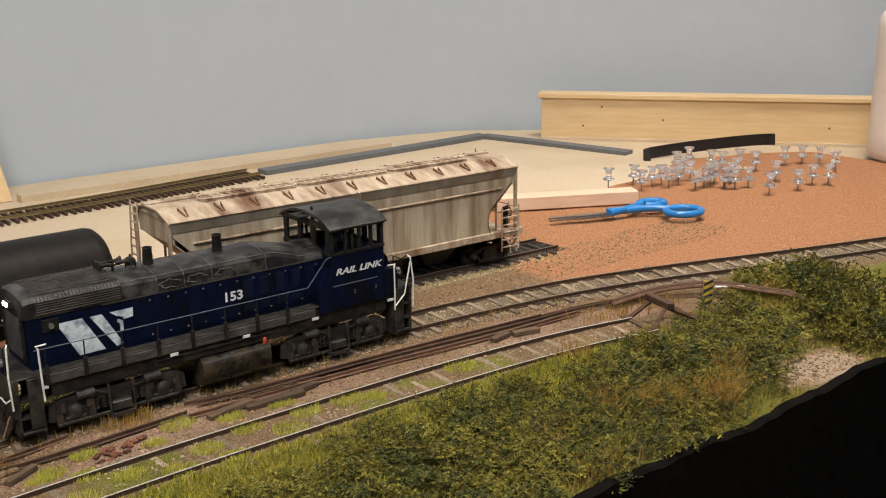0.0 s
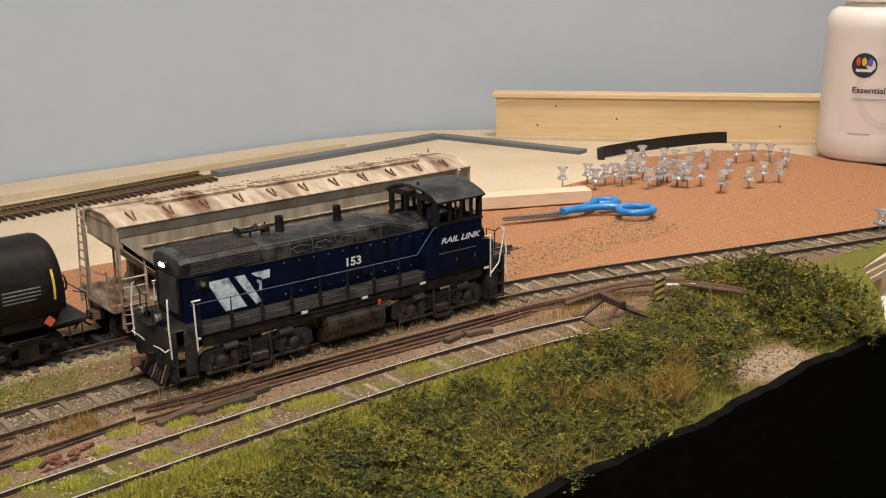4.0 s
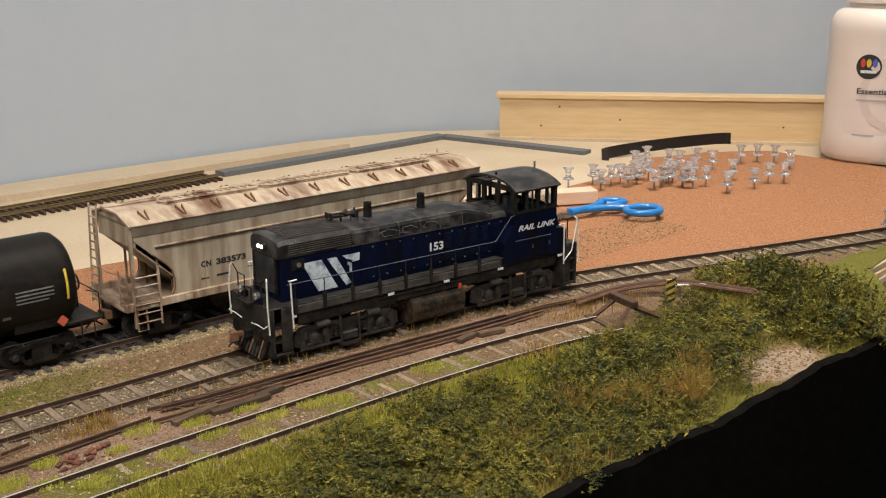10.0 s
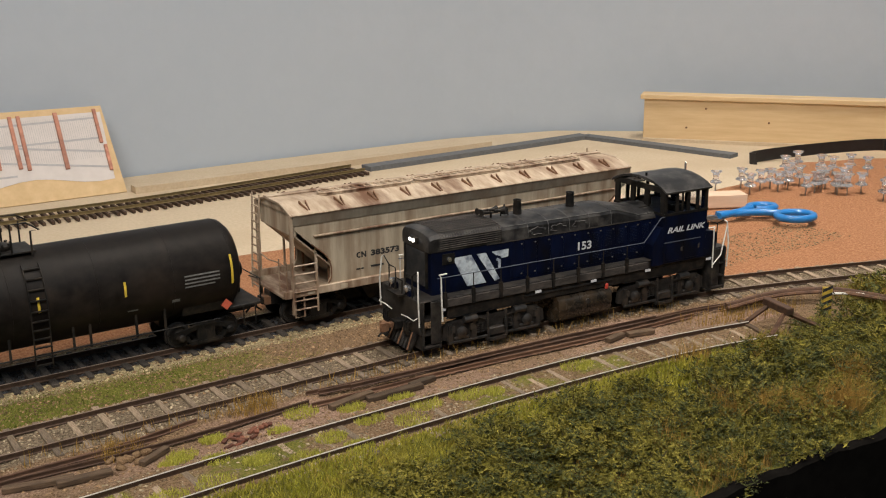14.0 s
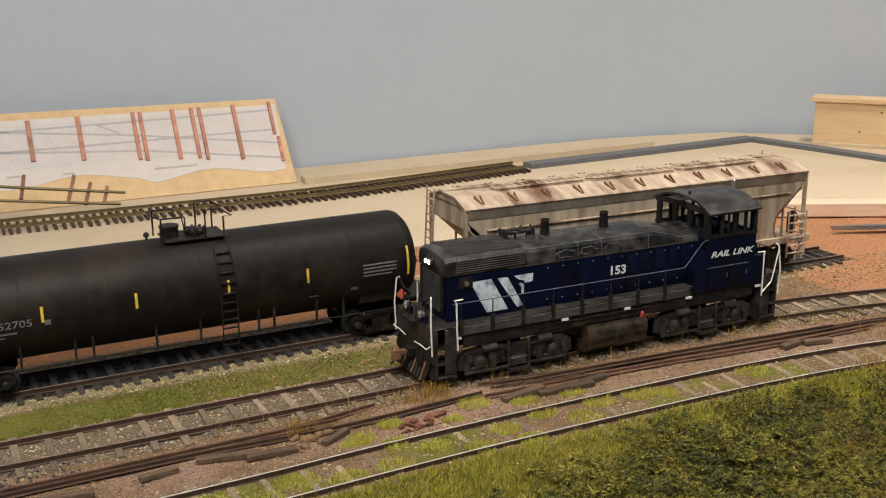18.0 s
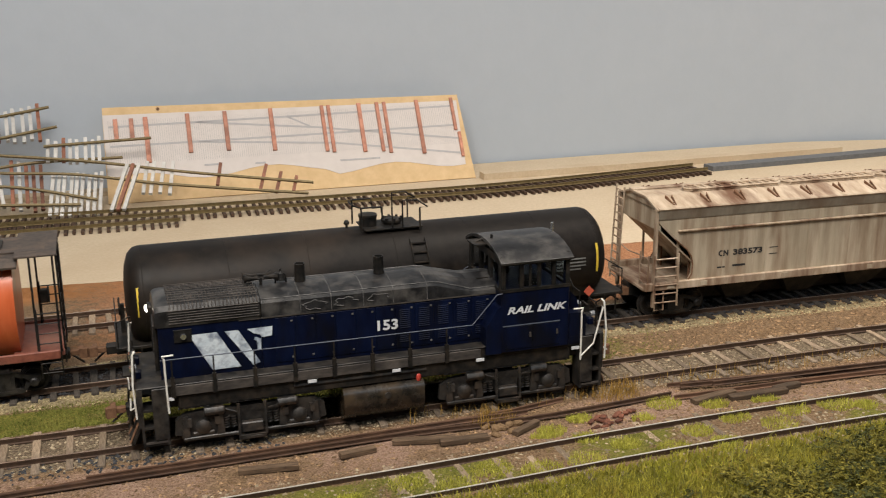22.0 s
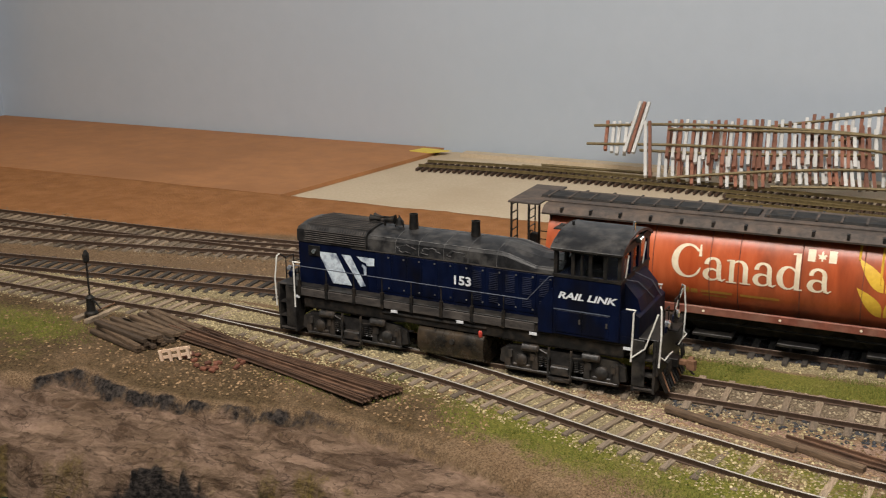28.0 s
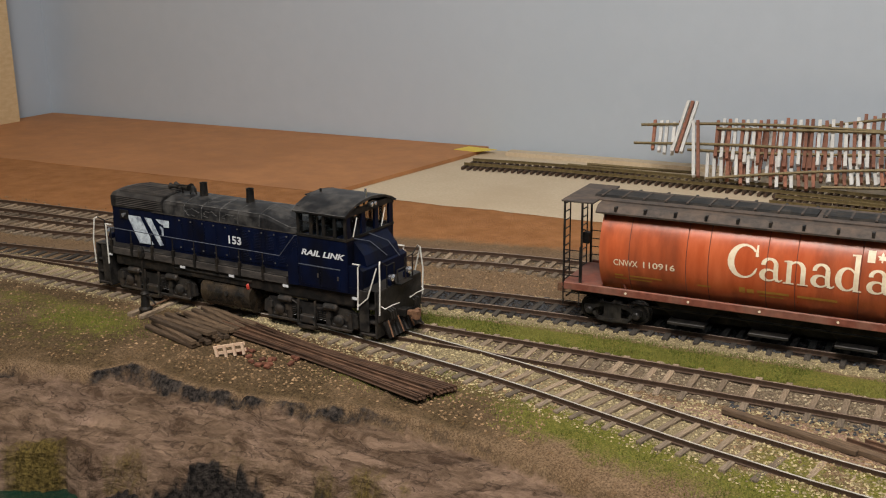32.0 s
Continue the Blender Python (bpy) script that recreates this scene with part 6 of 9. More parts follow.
def build_tank():
    P = tank_car
    r, zc = 0.0180, 0.0303
    cv = curve_of(r, zc, r)
    part("tank_shell", Shape().loft(barrel(r, zc, r, ((-0.0940, 0.30), (-0.0934, 0.62), (-0.0920, 0.86), (-0.0900, 0.97), (-0.0880, 1), (0.0855, 1), (0.0875, 0.97), (0.0895, 0.86), (0.0909, 0.62), (0.0915, 0.30)), 48)), TANKPAINT, P, "faded sooty black tank shell", smooth=40)
    for x in (-0.0878, -0.058, -0.029, 0.004, 0.034, 0.062, 0.0853):
        part("weld_seam", Shape().tube([(x, (r + 0.00002) * math.sin(a), zc + (r + 0.00002) * math.cos(a)) for a in [2 * math.pi * k / 40 for k in range(41)]], 0.00008, 4), TANKPAINT, P)
    # dome fittings
    dome = part("dome_platform", Shape().box(-0.0060, 0.0165, -0.0075, 0.0075, 0.0482, 0.0488, 0.0001), SOOT, P)
    part("valve_housing", Shape().lathe([(0.0034, 0.0480), (0.0034, 0.0524), (0.0037, 0.0524), (0.0036, 0.0532), (0.0020, 0.0536), (0.0004, 0.0537)], 18, (-0.0032, 0, 0)), SOOT, dome, smooth=40)
    part("manway", Shape().lathe([(0.0036, 0.0480), (0.0036, 0.0498), (0.0041, 0.0498), (0.0041, 0.0506), (0.0020, 0.0510), (0.0004, 0.0511)], 18, (0.0062, 0, 0)), SOOT, dome, smooth=40)
    for k in range(8):
        a = k * math.pi / 4
        part("bolt", Shape().box(-0.0004, 0.0004, -0.0004, 0.0004, 0.0500, 0.0514), SOOT, dome, m=pose(0.0062 + 0.0037 * math.cos(a), 0.0037 * math.sin(a), 0, 0, 0, 45 * k))
    part("relief_valve", Shape().lathe([(0.0005, 0.0485), (0.0005, 0.0495), (0.0011, 0.0500), (0.0011, 0.0508), (0.0006, 0.0514)], 10, (-0.0115, 0, 0)), SOOT, dome)
    for sy in (-1, 1):
        part("platform_rail", Shape().tube([(-0.0075, sy * 0.0075, 0.0480), (-0.0075, sy * 0.0075, 0.0574), (-0.0098, sy * 0.0040, 0.0578), (-0.0098, 0, 0.0578)], 0.00036, 6).tube([(-0.0075, sy * 0.0075, 0.0574), (0.0000, sy * 0.0075, 0.0574), (0.0006, sy * 0.0075, 0.0535), (0.0045, sy * 0.0075, 0.0535), (0.0045, sy * 0.0075, 0.0482)], 0.00036, 6), SOOT, dome)
        part("platform_rail", Shape().tube([(0.0085, sy * 0.0075, 0.0482), (0.0085, sy * 0.0075, 0.0590), (0.0140, sy * 0.0075, 0.0590), (0.0182, sy * 0.0085, 0.0562), (0.0150, sy * 0.0085, 0.0562), (0.0150, sy * 0.0085, 0.0470)], 0.00036, 6), SOOT, dome)
        # ladders follow the barrel and drop to the track
        pts = [(0.0100, -(r + 0.0006) * math.sin(a) * -sy * -1, zc + (r + 0.0006) * math.cos(a)) for a in [radians(q) for q in (38, 50, 62, 74, 86, 98)]] 
        pts = [(0.0100, sy * abs(p[1]), p[2]) for p in pts] + [(0.0100, sy * 0.0174, 0.0080)]
        lad = part("ladder", Shape().tube(pts, 0.0003, 5).tube([(0.0158, p[1], p[2]) for p in pts], 0.0003, 5), SOOT, P)
        fine = []
        for a, b in zip(pts, pts[1:]):
            a, b = Vector(a), Vector(b)
            m_ = max(1, round((b - a).length / 0.0034))
            fine += [a.lerp(b, (k + 0.5) / m_) for k in range(m_)]
        for p in fine:
            part("rung", Shape().box(0.0100, 0.0158, p.y - 0.0005, p.y + 0.0005, p.z - 0.0002, p.z + 0.0002), SOOT, lad)
        # lower rail with its hangers, stub sills and walkway
        part("side_rail", Shape().tube([(-0.0800, sy * 0.0150, 0.0125), (0.0800, sy * 0.0150, 0.0125)], 0.0003, 5), SOOT, P)
        for x in (-0.060, -0.042, -0.036, -0.014, 0.002, 0.024, 0.030, 0.047, 0.058):
            part("rail_hanger", Shape().box(x, x + 0.0008, min(sy * 0.0144, sy * 0.0152), max(sy * 0.0144, sy * 0.0152), 0.0118, 0.0205), SOOT, P)
    for x, z0, z1 in ((-0.0903, 0.0275, 0.0378), (-0.0520, 0.0290, 0.0345), (-0.0206, 0.0290, 0.0345), (0.0125, 0.0290, 0.0345), (0.0430, 0.0290, 0.0345), (0.0846, 0.0265, 0.0378)):
        wd = 0.0009
        zs = np.linspace(z0, z1, 8)
        k = 0.965 if abs(x) > 0.089 else 1
        s = Shape().loft([[(x, cv(float(z)) * k - 0.00012, float(z)), (x + wd, cv(float(z)) * k - 0.00012, float(z))] for z in zs], closed=False, caps=False)
        part("yellow_mark", s, YELLOW, P, "yellow reflective mark")
    def put(name, text, x, z, h, wd, mat_):
        v, f = lettering(text, h, wd, 0.01)
        return wrapped(name, [(p[0] + x, p[1] + z) for p in v], f, cv, mat_, P, "faded grey stencilled number")
    put("reporting_mark", "TILX", -0.0785, 0.0283, 0.0026, 0.0085, STENCIL)
    put("car_number", "252705", -0.0680, 0.0283, 0.0026, 0.0130, STENCIL)
    for x0, x1, z, h in ((-0.0770, -0.0600, 0.0262, 0.0007), (-0.0770, -0.0640, 0.0248, 0.0006), (-0.0510, -0.0490, 0.0280, 0.0018), (0.0660, 0.0800, 0.0322, 0.0006), (0.0660, 0.0800, 0.0308, 0.0006), (0.0660, 0.0800, 0.0294, 0.0006), (0.0660, 0.0780, 0.0280, 0.0006), (0.0610, 0.0640, 0.0230, 0.0012), (0.0440, 0.0480, 0.0225, 0.0006)):
        wrapped("stencil_bar", [(x0, z), (x1, z), (x1, z + h), (x0, z + h)], [(0, 1, 2, 3)], cv, STENCIL, P, "faded stencil line")
    for d in (-1, 1):
        X = lambda a: d * a
        sill = part("stub_sill", Shape().box(min(X(0.060), X(0.0985)), max(X(0.060), X(0.0985)), -0.0032, 0.0032, 0.0095, 0.0155, 0.0003), SOOT, P)
        part("end_deck", Shape().box(min(X(0.084), X(0.0985)), max(X(0.084), X(0.0985)), -0.0150, 0.0150, 0.0150, 0.0162, 0.0002), SOOT, P, "sooty end deck")
        part("saddle", Shape().prism([(-0.0130, 0.0155), (0.0130, 0.0155), (0.0155, 0.0235), (0.0100, 0.0178), (0, 0.0162), (-0.0100, 0.0178), (-0.0155, 0.0235)], min(X(0.066), X(0.084)), max(X(0.066), X(0.084))), SOOT, P)
        coupler(P, X(0.0980), d, SOOT)
        freight_truck(P, X(0.0750), SOOT)
        part("brake_wheel", Shape().tube([(X(0.0962), 0.0020 + 0.0030 * math.cos(a), 0.0262 + 0.0030 * math.sin(a)) for a in [2 * math.pi * k / 14 for k in range(15)]], 0.0004, 5).box(min(X(0.0945), X(0.0962)), max(X(0.0945), X(0.0962)), 0.0012, 0.0028, 0.0160, 0.0270), SOOT, P)
        part("end_rail", Shape().tube([(X(0.0978), -0.0148, 0.0160), (X(0.0978), -0.0148, 0.0255), (X(0.0930), -0.0150, 0.0275)], 0.00025, 5).tube([(X(0.0978), 0.0148, 0.0160), (X(0.0978), 0.0148, 0.0255), (X(0.0978), -0.0148, 0.0255)], 0.00025, 5), SOOT, P)
        for sy in (-1, 1):
            pl = part("placard", Shape().box(-0.0016, 0.0016, -0.0001, 0.0001, -0.0016, 0.0016), PLACARD, P, "red diamond placard", m=pose(X(0.0830), sy * 0.0155, 0.0178, 0, 45, 0))
            part("sill_step", Shape().tube([(X(0.0950), sy * 0.0152, 0.0155), (X(0.0950), sy * 0.0154, 0.0080), (X(0.0900), sy * 0.0154, 0.0080), (X(0.0900), sy * 0.0152, 0.0155)], 0.0003, 5), SOOT, P)


build_tank()

# ---- the grey covered hopper ----
grey_car = thing("covered_hopper_car", "rust-streaked grey model covered hopper car with end ladders", "railcar", pose(0.3310, 0.3872, 0, 0, 0, -2.2))


def build_grey():
    P = grey_car
    W = 0.0174
    # side sheets: full upper panels, the lower part cut back in a curve at both ends
    for sy in (-1, 1):
        half = [(-0.0875, 0.0450), (-0.0872, 0.0432), (-0.0800, 0.0362), (-0.0745, 0.0316), (-0.0722, 0.0286), (-0.0714, 0.0250), (-0.0716, 0.0210), (-0.0730, 0.0186)]
        out = half + [(-x, z) for x, z in half[::-1]]
        part("side_sheet", Shape().prism(out, sy * 0.0158, sy * 0.0170, "y"), HOPGREY, P, "rust-streaked pale grey side sheet")
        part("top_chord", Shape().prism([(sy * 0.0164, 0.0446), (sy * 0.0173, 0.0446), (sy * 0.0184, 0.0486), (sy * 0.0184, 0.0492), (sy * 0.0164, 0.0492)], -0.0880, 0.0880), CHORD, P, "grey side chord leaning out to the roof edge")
        part("roof_lip", Shape().tube([(-0.0884, sy * 0.0184, 0.0492), (0.0884, sy * 0.0184, 0.0492)], 0.0005, 5), HOPROOF, P, "pale roof lip")
        part("side_rib", Shape().box(-0.0790, 0.0790, min(sy * 0.0170, sy * 0.0182), max(sy * 0.0170, sy * 0.0182), 0.0392, 0.0400, 0.0002), HOPROOF, P)
        for d in (-1, 1):
            part("cut_edge", Shape().tube([(-d * x, sy * 0.0171, z) for x, z in half[2:]], 0.0003, 5), RUSTY, P, "rusty edge of the cut-back side")
        part("side_sill", Shape().box(-0.0928, 0.0928, min(sy * 0.0164, sy * 0.0182), max(sy * 0.0164, sy * 0.0182), 0.0152, 0.0186, 0.0003), HOPROOF, P, "pale dusty side sill")
        for x in (-0.058, -0.038, -0.018, 0.002, 0.022, 0.042, 0.062):
            part("sheet_seam", Shape().box(x, x + 0.00025, min(sy * 0.0170, sy * 0.0172), max(sy * 0.0170, sy * 0.0172), 0.0186, 0.0445), HOPGREY, P)
        for x in (-0.083, -0.068, -0.030, 0.012, 0.055):
            part("sill_plate", Shape().box(x, x + 0.0032, min(sy * 0.0182, sy * 0.0184), max(sy * 0.0182, sy * 0.0184), 0.0158, 0.0178, 0.0001), HOPGREY, P)
        # roof clips with their rust
        for k in range(11):
            x = -0.0800 + 0.0157 * k
            for q in (-1, 1):
                part("roof_bracket", Shape().loft([[(x + q * 0.0016, sy * 0.0100, 0.0517), (x + q * 0.0012, sy * 0.0100, 0.0517), (x + q * 0.0012, sy * 0.0100, 0.0530), (x + q * 0.0016, sy * 0.0100, 0.0530)], [(x + q * 0.0006, sy * 0.0160, 0.0500), (x + q * 0.0002, sy * 0.0160, 0.0500), (x + q * 0.0002, sy * 0.0160, 0.0505), (x + q * 0.0006, sy * 0.0160, 0.0505)]]), RUSTY, P, "rusty roof bracket")
    roof = [(-0.0184, 0.0488), (-0.0184, 0.0494), (-0.0075, 0.0524), (0.0075, 0.0524), (0.0184, 0.0494), (0.0184, 0.0488), (0.0070, 0.0512), (-0.0070, 0.0512)]
    rf = part("roof", Shape().prism(roof, -0.0882, 0.0882), HOPROOF, P, "pale rust-stained roof")
    for x0, x1 in ((-0.0690, -0.0245), (-0.0225, 0.0225), (0.0245, 0.0690)):
        pts = []
        for k in range(20):
            a = 2 * math.pi * k / 20
            cx = x1 - 0.003 if math.cos(a) > 0 else x0 + 0.003
            pts.append((cx + 0.003 * math.cos(a), -0.0022 + 0.0034 * math.sin(a)))
        part("hatch_cover", Shape().prism(pts, 0.0524, 0.0534, "z"), HOPROOF, rf, "long rounded hatch cover")
        part("hatch_rim", Shape().tube([(p[0], p[1], 0.0537) for p in pts + pts[:1]], 0.0005, 5), HOPROOF, rf)
        n = 12
        for k in range(n):
            x = x0 + (x1 - x0) * (k + 0.5) / n
            part("hatch_clamp", Shape().tube([(x, -0.0060, 0.0528), (x, -0.0040, 0.0540), (x, 0.0002, 0.0540), (x, 0.0016, 0.0528)], 0.0004, 4), HOPROOF, rf)
    part("running_board", Shape().box(-0.0890, 0.0890, 0.0042, 0.0082, 0.0526, 0.0530), HOPROOF, rf)
    for d in (-1, 1):
        X = lambda a: d * a
        up = [(X(0.0872), y, z) for y, z in ((-0.0165, 0.0488), (0.0165, 0.0488), (0.0165, 0.0400), (-0.0165, 0.0400))]
        part("end_sheet", Shape().loft([up, [(p[0] - d * 0.0010, p[1], p[2]) for p in up]]), HOPGREY, P)
        part("end_gable", Shape().prism([(-0.0174, 0.0488), (-0.0074, 0.0522), (0.0074, 0.0522), (0.0174, 0.0488)], min(X(0.0868), X(0.0880)), max(X(0.0868), X(0.0880))), HOPGREY, P)
        sl = [(X(0.0870), -0.0158, 0.0402), (X(0.0870), 0.0158, 0.0402), (X(0.0862), 0.0158, 0.0402), (X(0.0862), -0.0158, 0.0402)]
        sb = [(X(0.0600), -0.0158, 0.0150), (X(0.0600), 0.0158, 0.0150), (X(0.0592), 0.0158, 0.0150), (X(0.0592), -0.0158, 0.0150)]
        part("slope_sheet", Shape().loft([sl, sb]), HOPGREY, P, "dark rusty slope sheet")
        part("end_platform", Shape().box(min(X(0.0600), X(0.0928)), max(X(0.0600), X(0.0928)), -0.0160, 0.0160, 0.0150, 0.0162, 0.0002), HOPROOF, P, "pale dusty end platform")
        for sy in (-1, 1):
            part("corner_post", Shape().box(min(X(0.0878), X(0.0892)), max(X(0.0878), X(0.0892)), min(sy * 0.0162, sy * 0.0176), max(sy * 0.0162, sy * 0.0176), 0.0080, 0.0490), HOPROOF, P)
            part("inner_post", Shape().box(min(X(0.0700), X(0.0708)), max(X(0.0700), X(0.0708)), min(sy * 0.0120, sy * 0.0128), max(sy * 0.0120, sy * 0.0128), 0.0160, 0.0300), RUSTY, P)
        ladder(P, "side_ladder", (X(0.0892), -0.0186, 0.0085), (X(0.0892), -0.0186, 0.0305), (-d * 0.0105, 0, 0), 6, HOPROOF, 0.00042)
        ladder(P, "end_ladder", (X(0.0925), 0.0090, 0.0120), (X(0.0905), 0.0090, 0.0530), (0, 0.0075, 0), 12, HOPROOF, 0.00042)
        for sy in (-1, 1):
            part("slope_stay", Shape().box(min(X(0.0772), X(0.0780)), max(X(0.0772), X(0.0780)), min(sy * 0.0150, sy * 0.0158), max(sy * 0.0150, sy * 0.0158), 0.0186, 0.0375), HOPROOF, P)
        part("end_roof_lip", Shape().prism([(-0.0184, 0.0492), (-0.0075, 0.0526), (0.0075, 0.0526), (0.0184, 0.0492), (0.0184, 0.0486), (0.0072, 0.0519), (-0.0072, 0.0519), (-0.0184, 0.0486)], min(X(0.0876), X(0.0890)), max(X(0.0876), X(0.0890))), HOPROOF, P)
        ladder(P, "end_ladder", (X(0.0910), -0.0090, 0.0160), (X(0.0910), -0.0090, 0.0300), (0, -0.0075, 0), 4, HOPROOF, 0.0003)
        part("end_handhold", Shape().tube([(X(0.0914), 0.009, 0.0285), (X(0.0920), 0.0, 0.0280), (X(0.0910), -0.0090, 0.0285)], 0.00028, 5), HOPROOF, P)
        part("sill_step", Shape().tube([(X(0.0885), -0.0178, 0.0150), (X(0.0885), -0.0182, 0.0070), (X(0.0845), -0.0182, 0.0070), (X(0.0845), -0.0178, 0.0150)], 0.0004, 5), HOPROOF, P)
        part("draft_sill", Shape().box(min(X(0.0560), X(0.0930)), max(X(0.0560), X(0.0930)), -0.0030, 0.0030, 0.0090, 0.0150, 0.0003), SOOT, P)
        coupler(P, X(0.0925), d, SOOT)
        freight_truck(P, X(0.0760), SOOT)
    part("brake_wheel", Shape().tube([(0.0930, -0.006 + 0.0028 * math.cos(a), 0.0240 + 0.0028 * math.sin(a)) for a in [2 * math.pi * k / 14 for k in range(15)]], 0.0004, 5).box(0.0905, 0.0930, -0.0075, -0.0045, 0.0160, 0.0265), SOOT, P)
    for k in range(4):
        x = -0.0450 + 0.0300 * k
        part("hopper_bay", Shape().loft([[(x - 0.0145, -0.0155, 0.0186), (x + 0.0145, -0.0155, 0.0186), (x + 0.0145, 0.0155, 0.0186), (x - 0.0145, 0.0155, 0.0186)], [(x - 0.0050, -0.0090, 0.0060), (x + 0.0050, -0.0090, 0.0060), (x + 0.0050, 0.0090, 0.0060), (x - 0.0050, 0.0090, 0.0060)]]), SOOT, P)
    # added dark block that hides lit ground and stands in for shade
    part("underbody_shade_block", Shape().box(-0.0640, 0.0640, -0.0045, 0.0045, 0.0055, 0.0160, 0.0004), SOOT, P)
    flat_text("reporting_mark", "CN", 0.0026, 0.0046, (-0.0598, -0.01712, 0.0272), INK, P, 0.045, label="black stencilled letters")
    flat_text("car_number", "383573", 0.0026, 0.0136, (-0.0530, -0.01712, 0.0272), INK, P, 0.045, label="black stencilled number")
    for x0, x1, z, h in ((-0.060, -0.0565, 0.0222, 0.0006), (-0.053, -0.047, 0.0224, 0.0008), (-0.036, -0.032, 0.0262, 0.0003), (-0.036, -0.032, 0.0290, 0.0003)):
        part("stencil_bar", Shape().box(x0, x1, -0.01712, -0.0170, z, z + h), INK, P, "black stencil mark")


build_grey()

# ---- things on the bare boards behind ----
def build_fascia_board():
    """The low plywood front in the corner, set across it, with its cap."""
    a, b = Vector((0.7000, 0.6360, 0)), Vector((0.9300, 0.3480, 0))
    u = (b - a).normalized()
    m = Matrix(((u.x, -u.y, 0, a.x), (u.y, u.x, 0, a.y), (0, 0, 1, 0), (0, 0, 0, 1)))
    t = thing("plywood_box", "pale plywood box side with a capping strip", "box", m)
    ln = (b - a).length
    part("front_panel", Shape().box(0, ln, 0, 0.012, -0.004, 0.0305, 0.0003), PLY, t)
    part("top_cap", Shape().box(-0.003, ln, -0.003, 0.018, 0.0307, 0.0345, 0.0004), PLY, t, "pale top strip")
    part("bottom_strip", Shape().box(0, ln, -0.005, -0.0002, -0.004, -0.0015), TAN, t)
    for x, z in ((0.035, 0.008), (0.10, 0.014), (0.17, 0.003), (0.23, 0.010), (0.05, 0.024)):
        part("nail", Shape().lathe([(0.0009, -0.0002), (0.0007, 0.0004)], 8, (x, 0, z), "y"), RUSTY, t)


build_fascia_board()


def build_bottle():
    t = thing("gesso_bottle", "white plastic paint bottle with a printed label", "bottle", pose(0.8310, 0.3750, 0.0, 0, 0, -58))
    R = 0.0365
    part("body", Shape().lathe([(R * 0.90, -0.001), (R * 0.97, 0.001), (R, 0.005), (R, 0.018), (R * 0.985, 0.021), (R * 0.985, 0.090), (R * 0.99, 0.094), (R * 0.97, 0.0995), (R * 0.90, 0.1045), (R * 0.78, 0.1075), (R * 0.66, 0.1085)], 56), BOTTLE, t, smooth=50)
    part("neck", Shape().lathe([(R * 0.66, 0.1075), (R * 0.66, 0.1110), (R * 0.76, 0.1116), (R * 0.76, 0.1138), (R * 0.64, 0.1144)], 48), BOTTLE, t, smooth=50)
    part("lid", Shape().lathe([(R * 0.74, 0.1144), (R * 0.75, 0.1150), (R * 0.75, 0.1330), (R * 0.72, 0.1345), (0.001, 0.1345)], 56), BOTTLE, t, "white screw lid", smooth=30)
    rl = R * 0.985

    def on(name, pts, faces, mat_, lift, label=""):
        """Lays a flat drawing (width, height) on the round side that looks to -y."""
        vs = [((rl + lift) * math.sin(a / rl), -(rl + lift) * math.cos(a / rl), z) for a, z in pts]
        return part(name, Shape().add(vs, faces), mat_, t, label)

    def strip(name, x0, x1, z0, z1, mat_, lift, label=""):
        n = 40
        pts = [(x0 + (x1 - x0) * k / n, z) for k in range(n + 1) for z in (z0, z1)]
        return on(name, pts, [(2 * k, 2 * k + 2, 2 * k + 3, 2 * k + 1) for k in range(n)], mat_, lift, label)

    def disc(name, cx, cz, rx, rz, mat_, lift, label="", hole=0.0):
        n = 72
        if hole:
            pts = [(cx + rx * q * math.cos(6.2832 * k / n), cz + rz * q * math.sin(6.2832 * k / n)) for k in range(n) for q in (1, hole)]
            return on(name, pts, [(2 * k, 2 * ((k + 1) % n), 2 * ((k + 1) % n) + 1, 2 * k + 1) for k in range(n)], mat_, lift, label)
        pts = [(cx, cz)] + [(cx + rx * math.cos(6.2832 * k / n), cz + rz * math.sin(6.2832 * k / n)) for k in range(n)]
        return on(name, pts, [(0, k + 1, (k + 1) % n + 1) for k in range(n)], mat_, lift, label)

    strip("label", -0.026, 0.034, 0.0165, 0.0825, BOTTLELABEL, 0.0001, "pale printed label")
    disc("emblem_ring", 0.010, 0.0500, 0.0255, 0.0270, ROSE, 0.0003, "large pale rose ring", 0.80)
    disc("emblem", -0.0105, 0.0685, 0.0086, 0.0086, INK, 0.0004, "black round emblem with coloured dots")
    for k, mt in enumerate((DOTRED, YELLOW, DOTBLUE)):
        disc("emblem_dot", -0.0145 + 0.0040 * k, 0.0710, 0.0016, 0.0030, mt, 0.0005)
    strip("emblem_bar", -0.0158, -0.0052, 0.0640, 0.0660, WHITE, 0.0005)
    v, f = lettering("Essential Gesso", 0.0042, 0.040, 0.02)
    on("label_title", [(p[0] - 0.0170, p[1] + 0.0492) for p in v], f, INK, 0.0006, "dark printed title")
    strip("text_line", -0.0172, 0.030, 0.0444, 0.0456, PRINT, 0.0006)
    strip("text_line", -0.0180, -0.0030, 0.0195, 0.0206, PRINT, 0.0006)
    strip("label_edge", -0.026, 0.034, 0.0163, 0.0167, ROSE, 0.0004)


build_bottle()


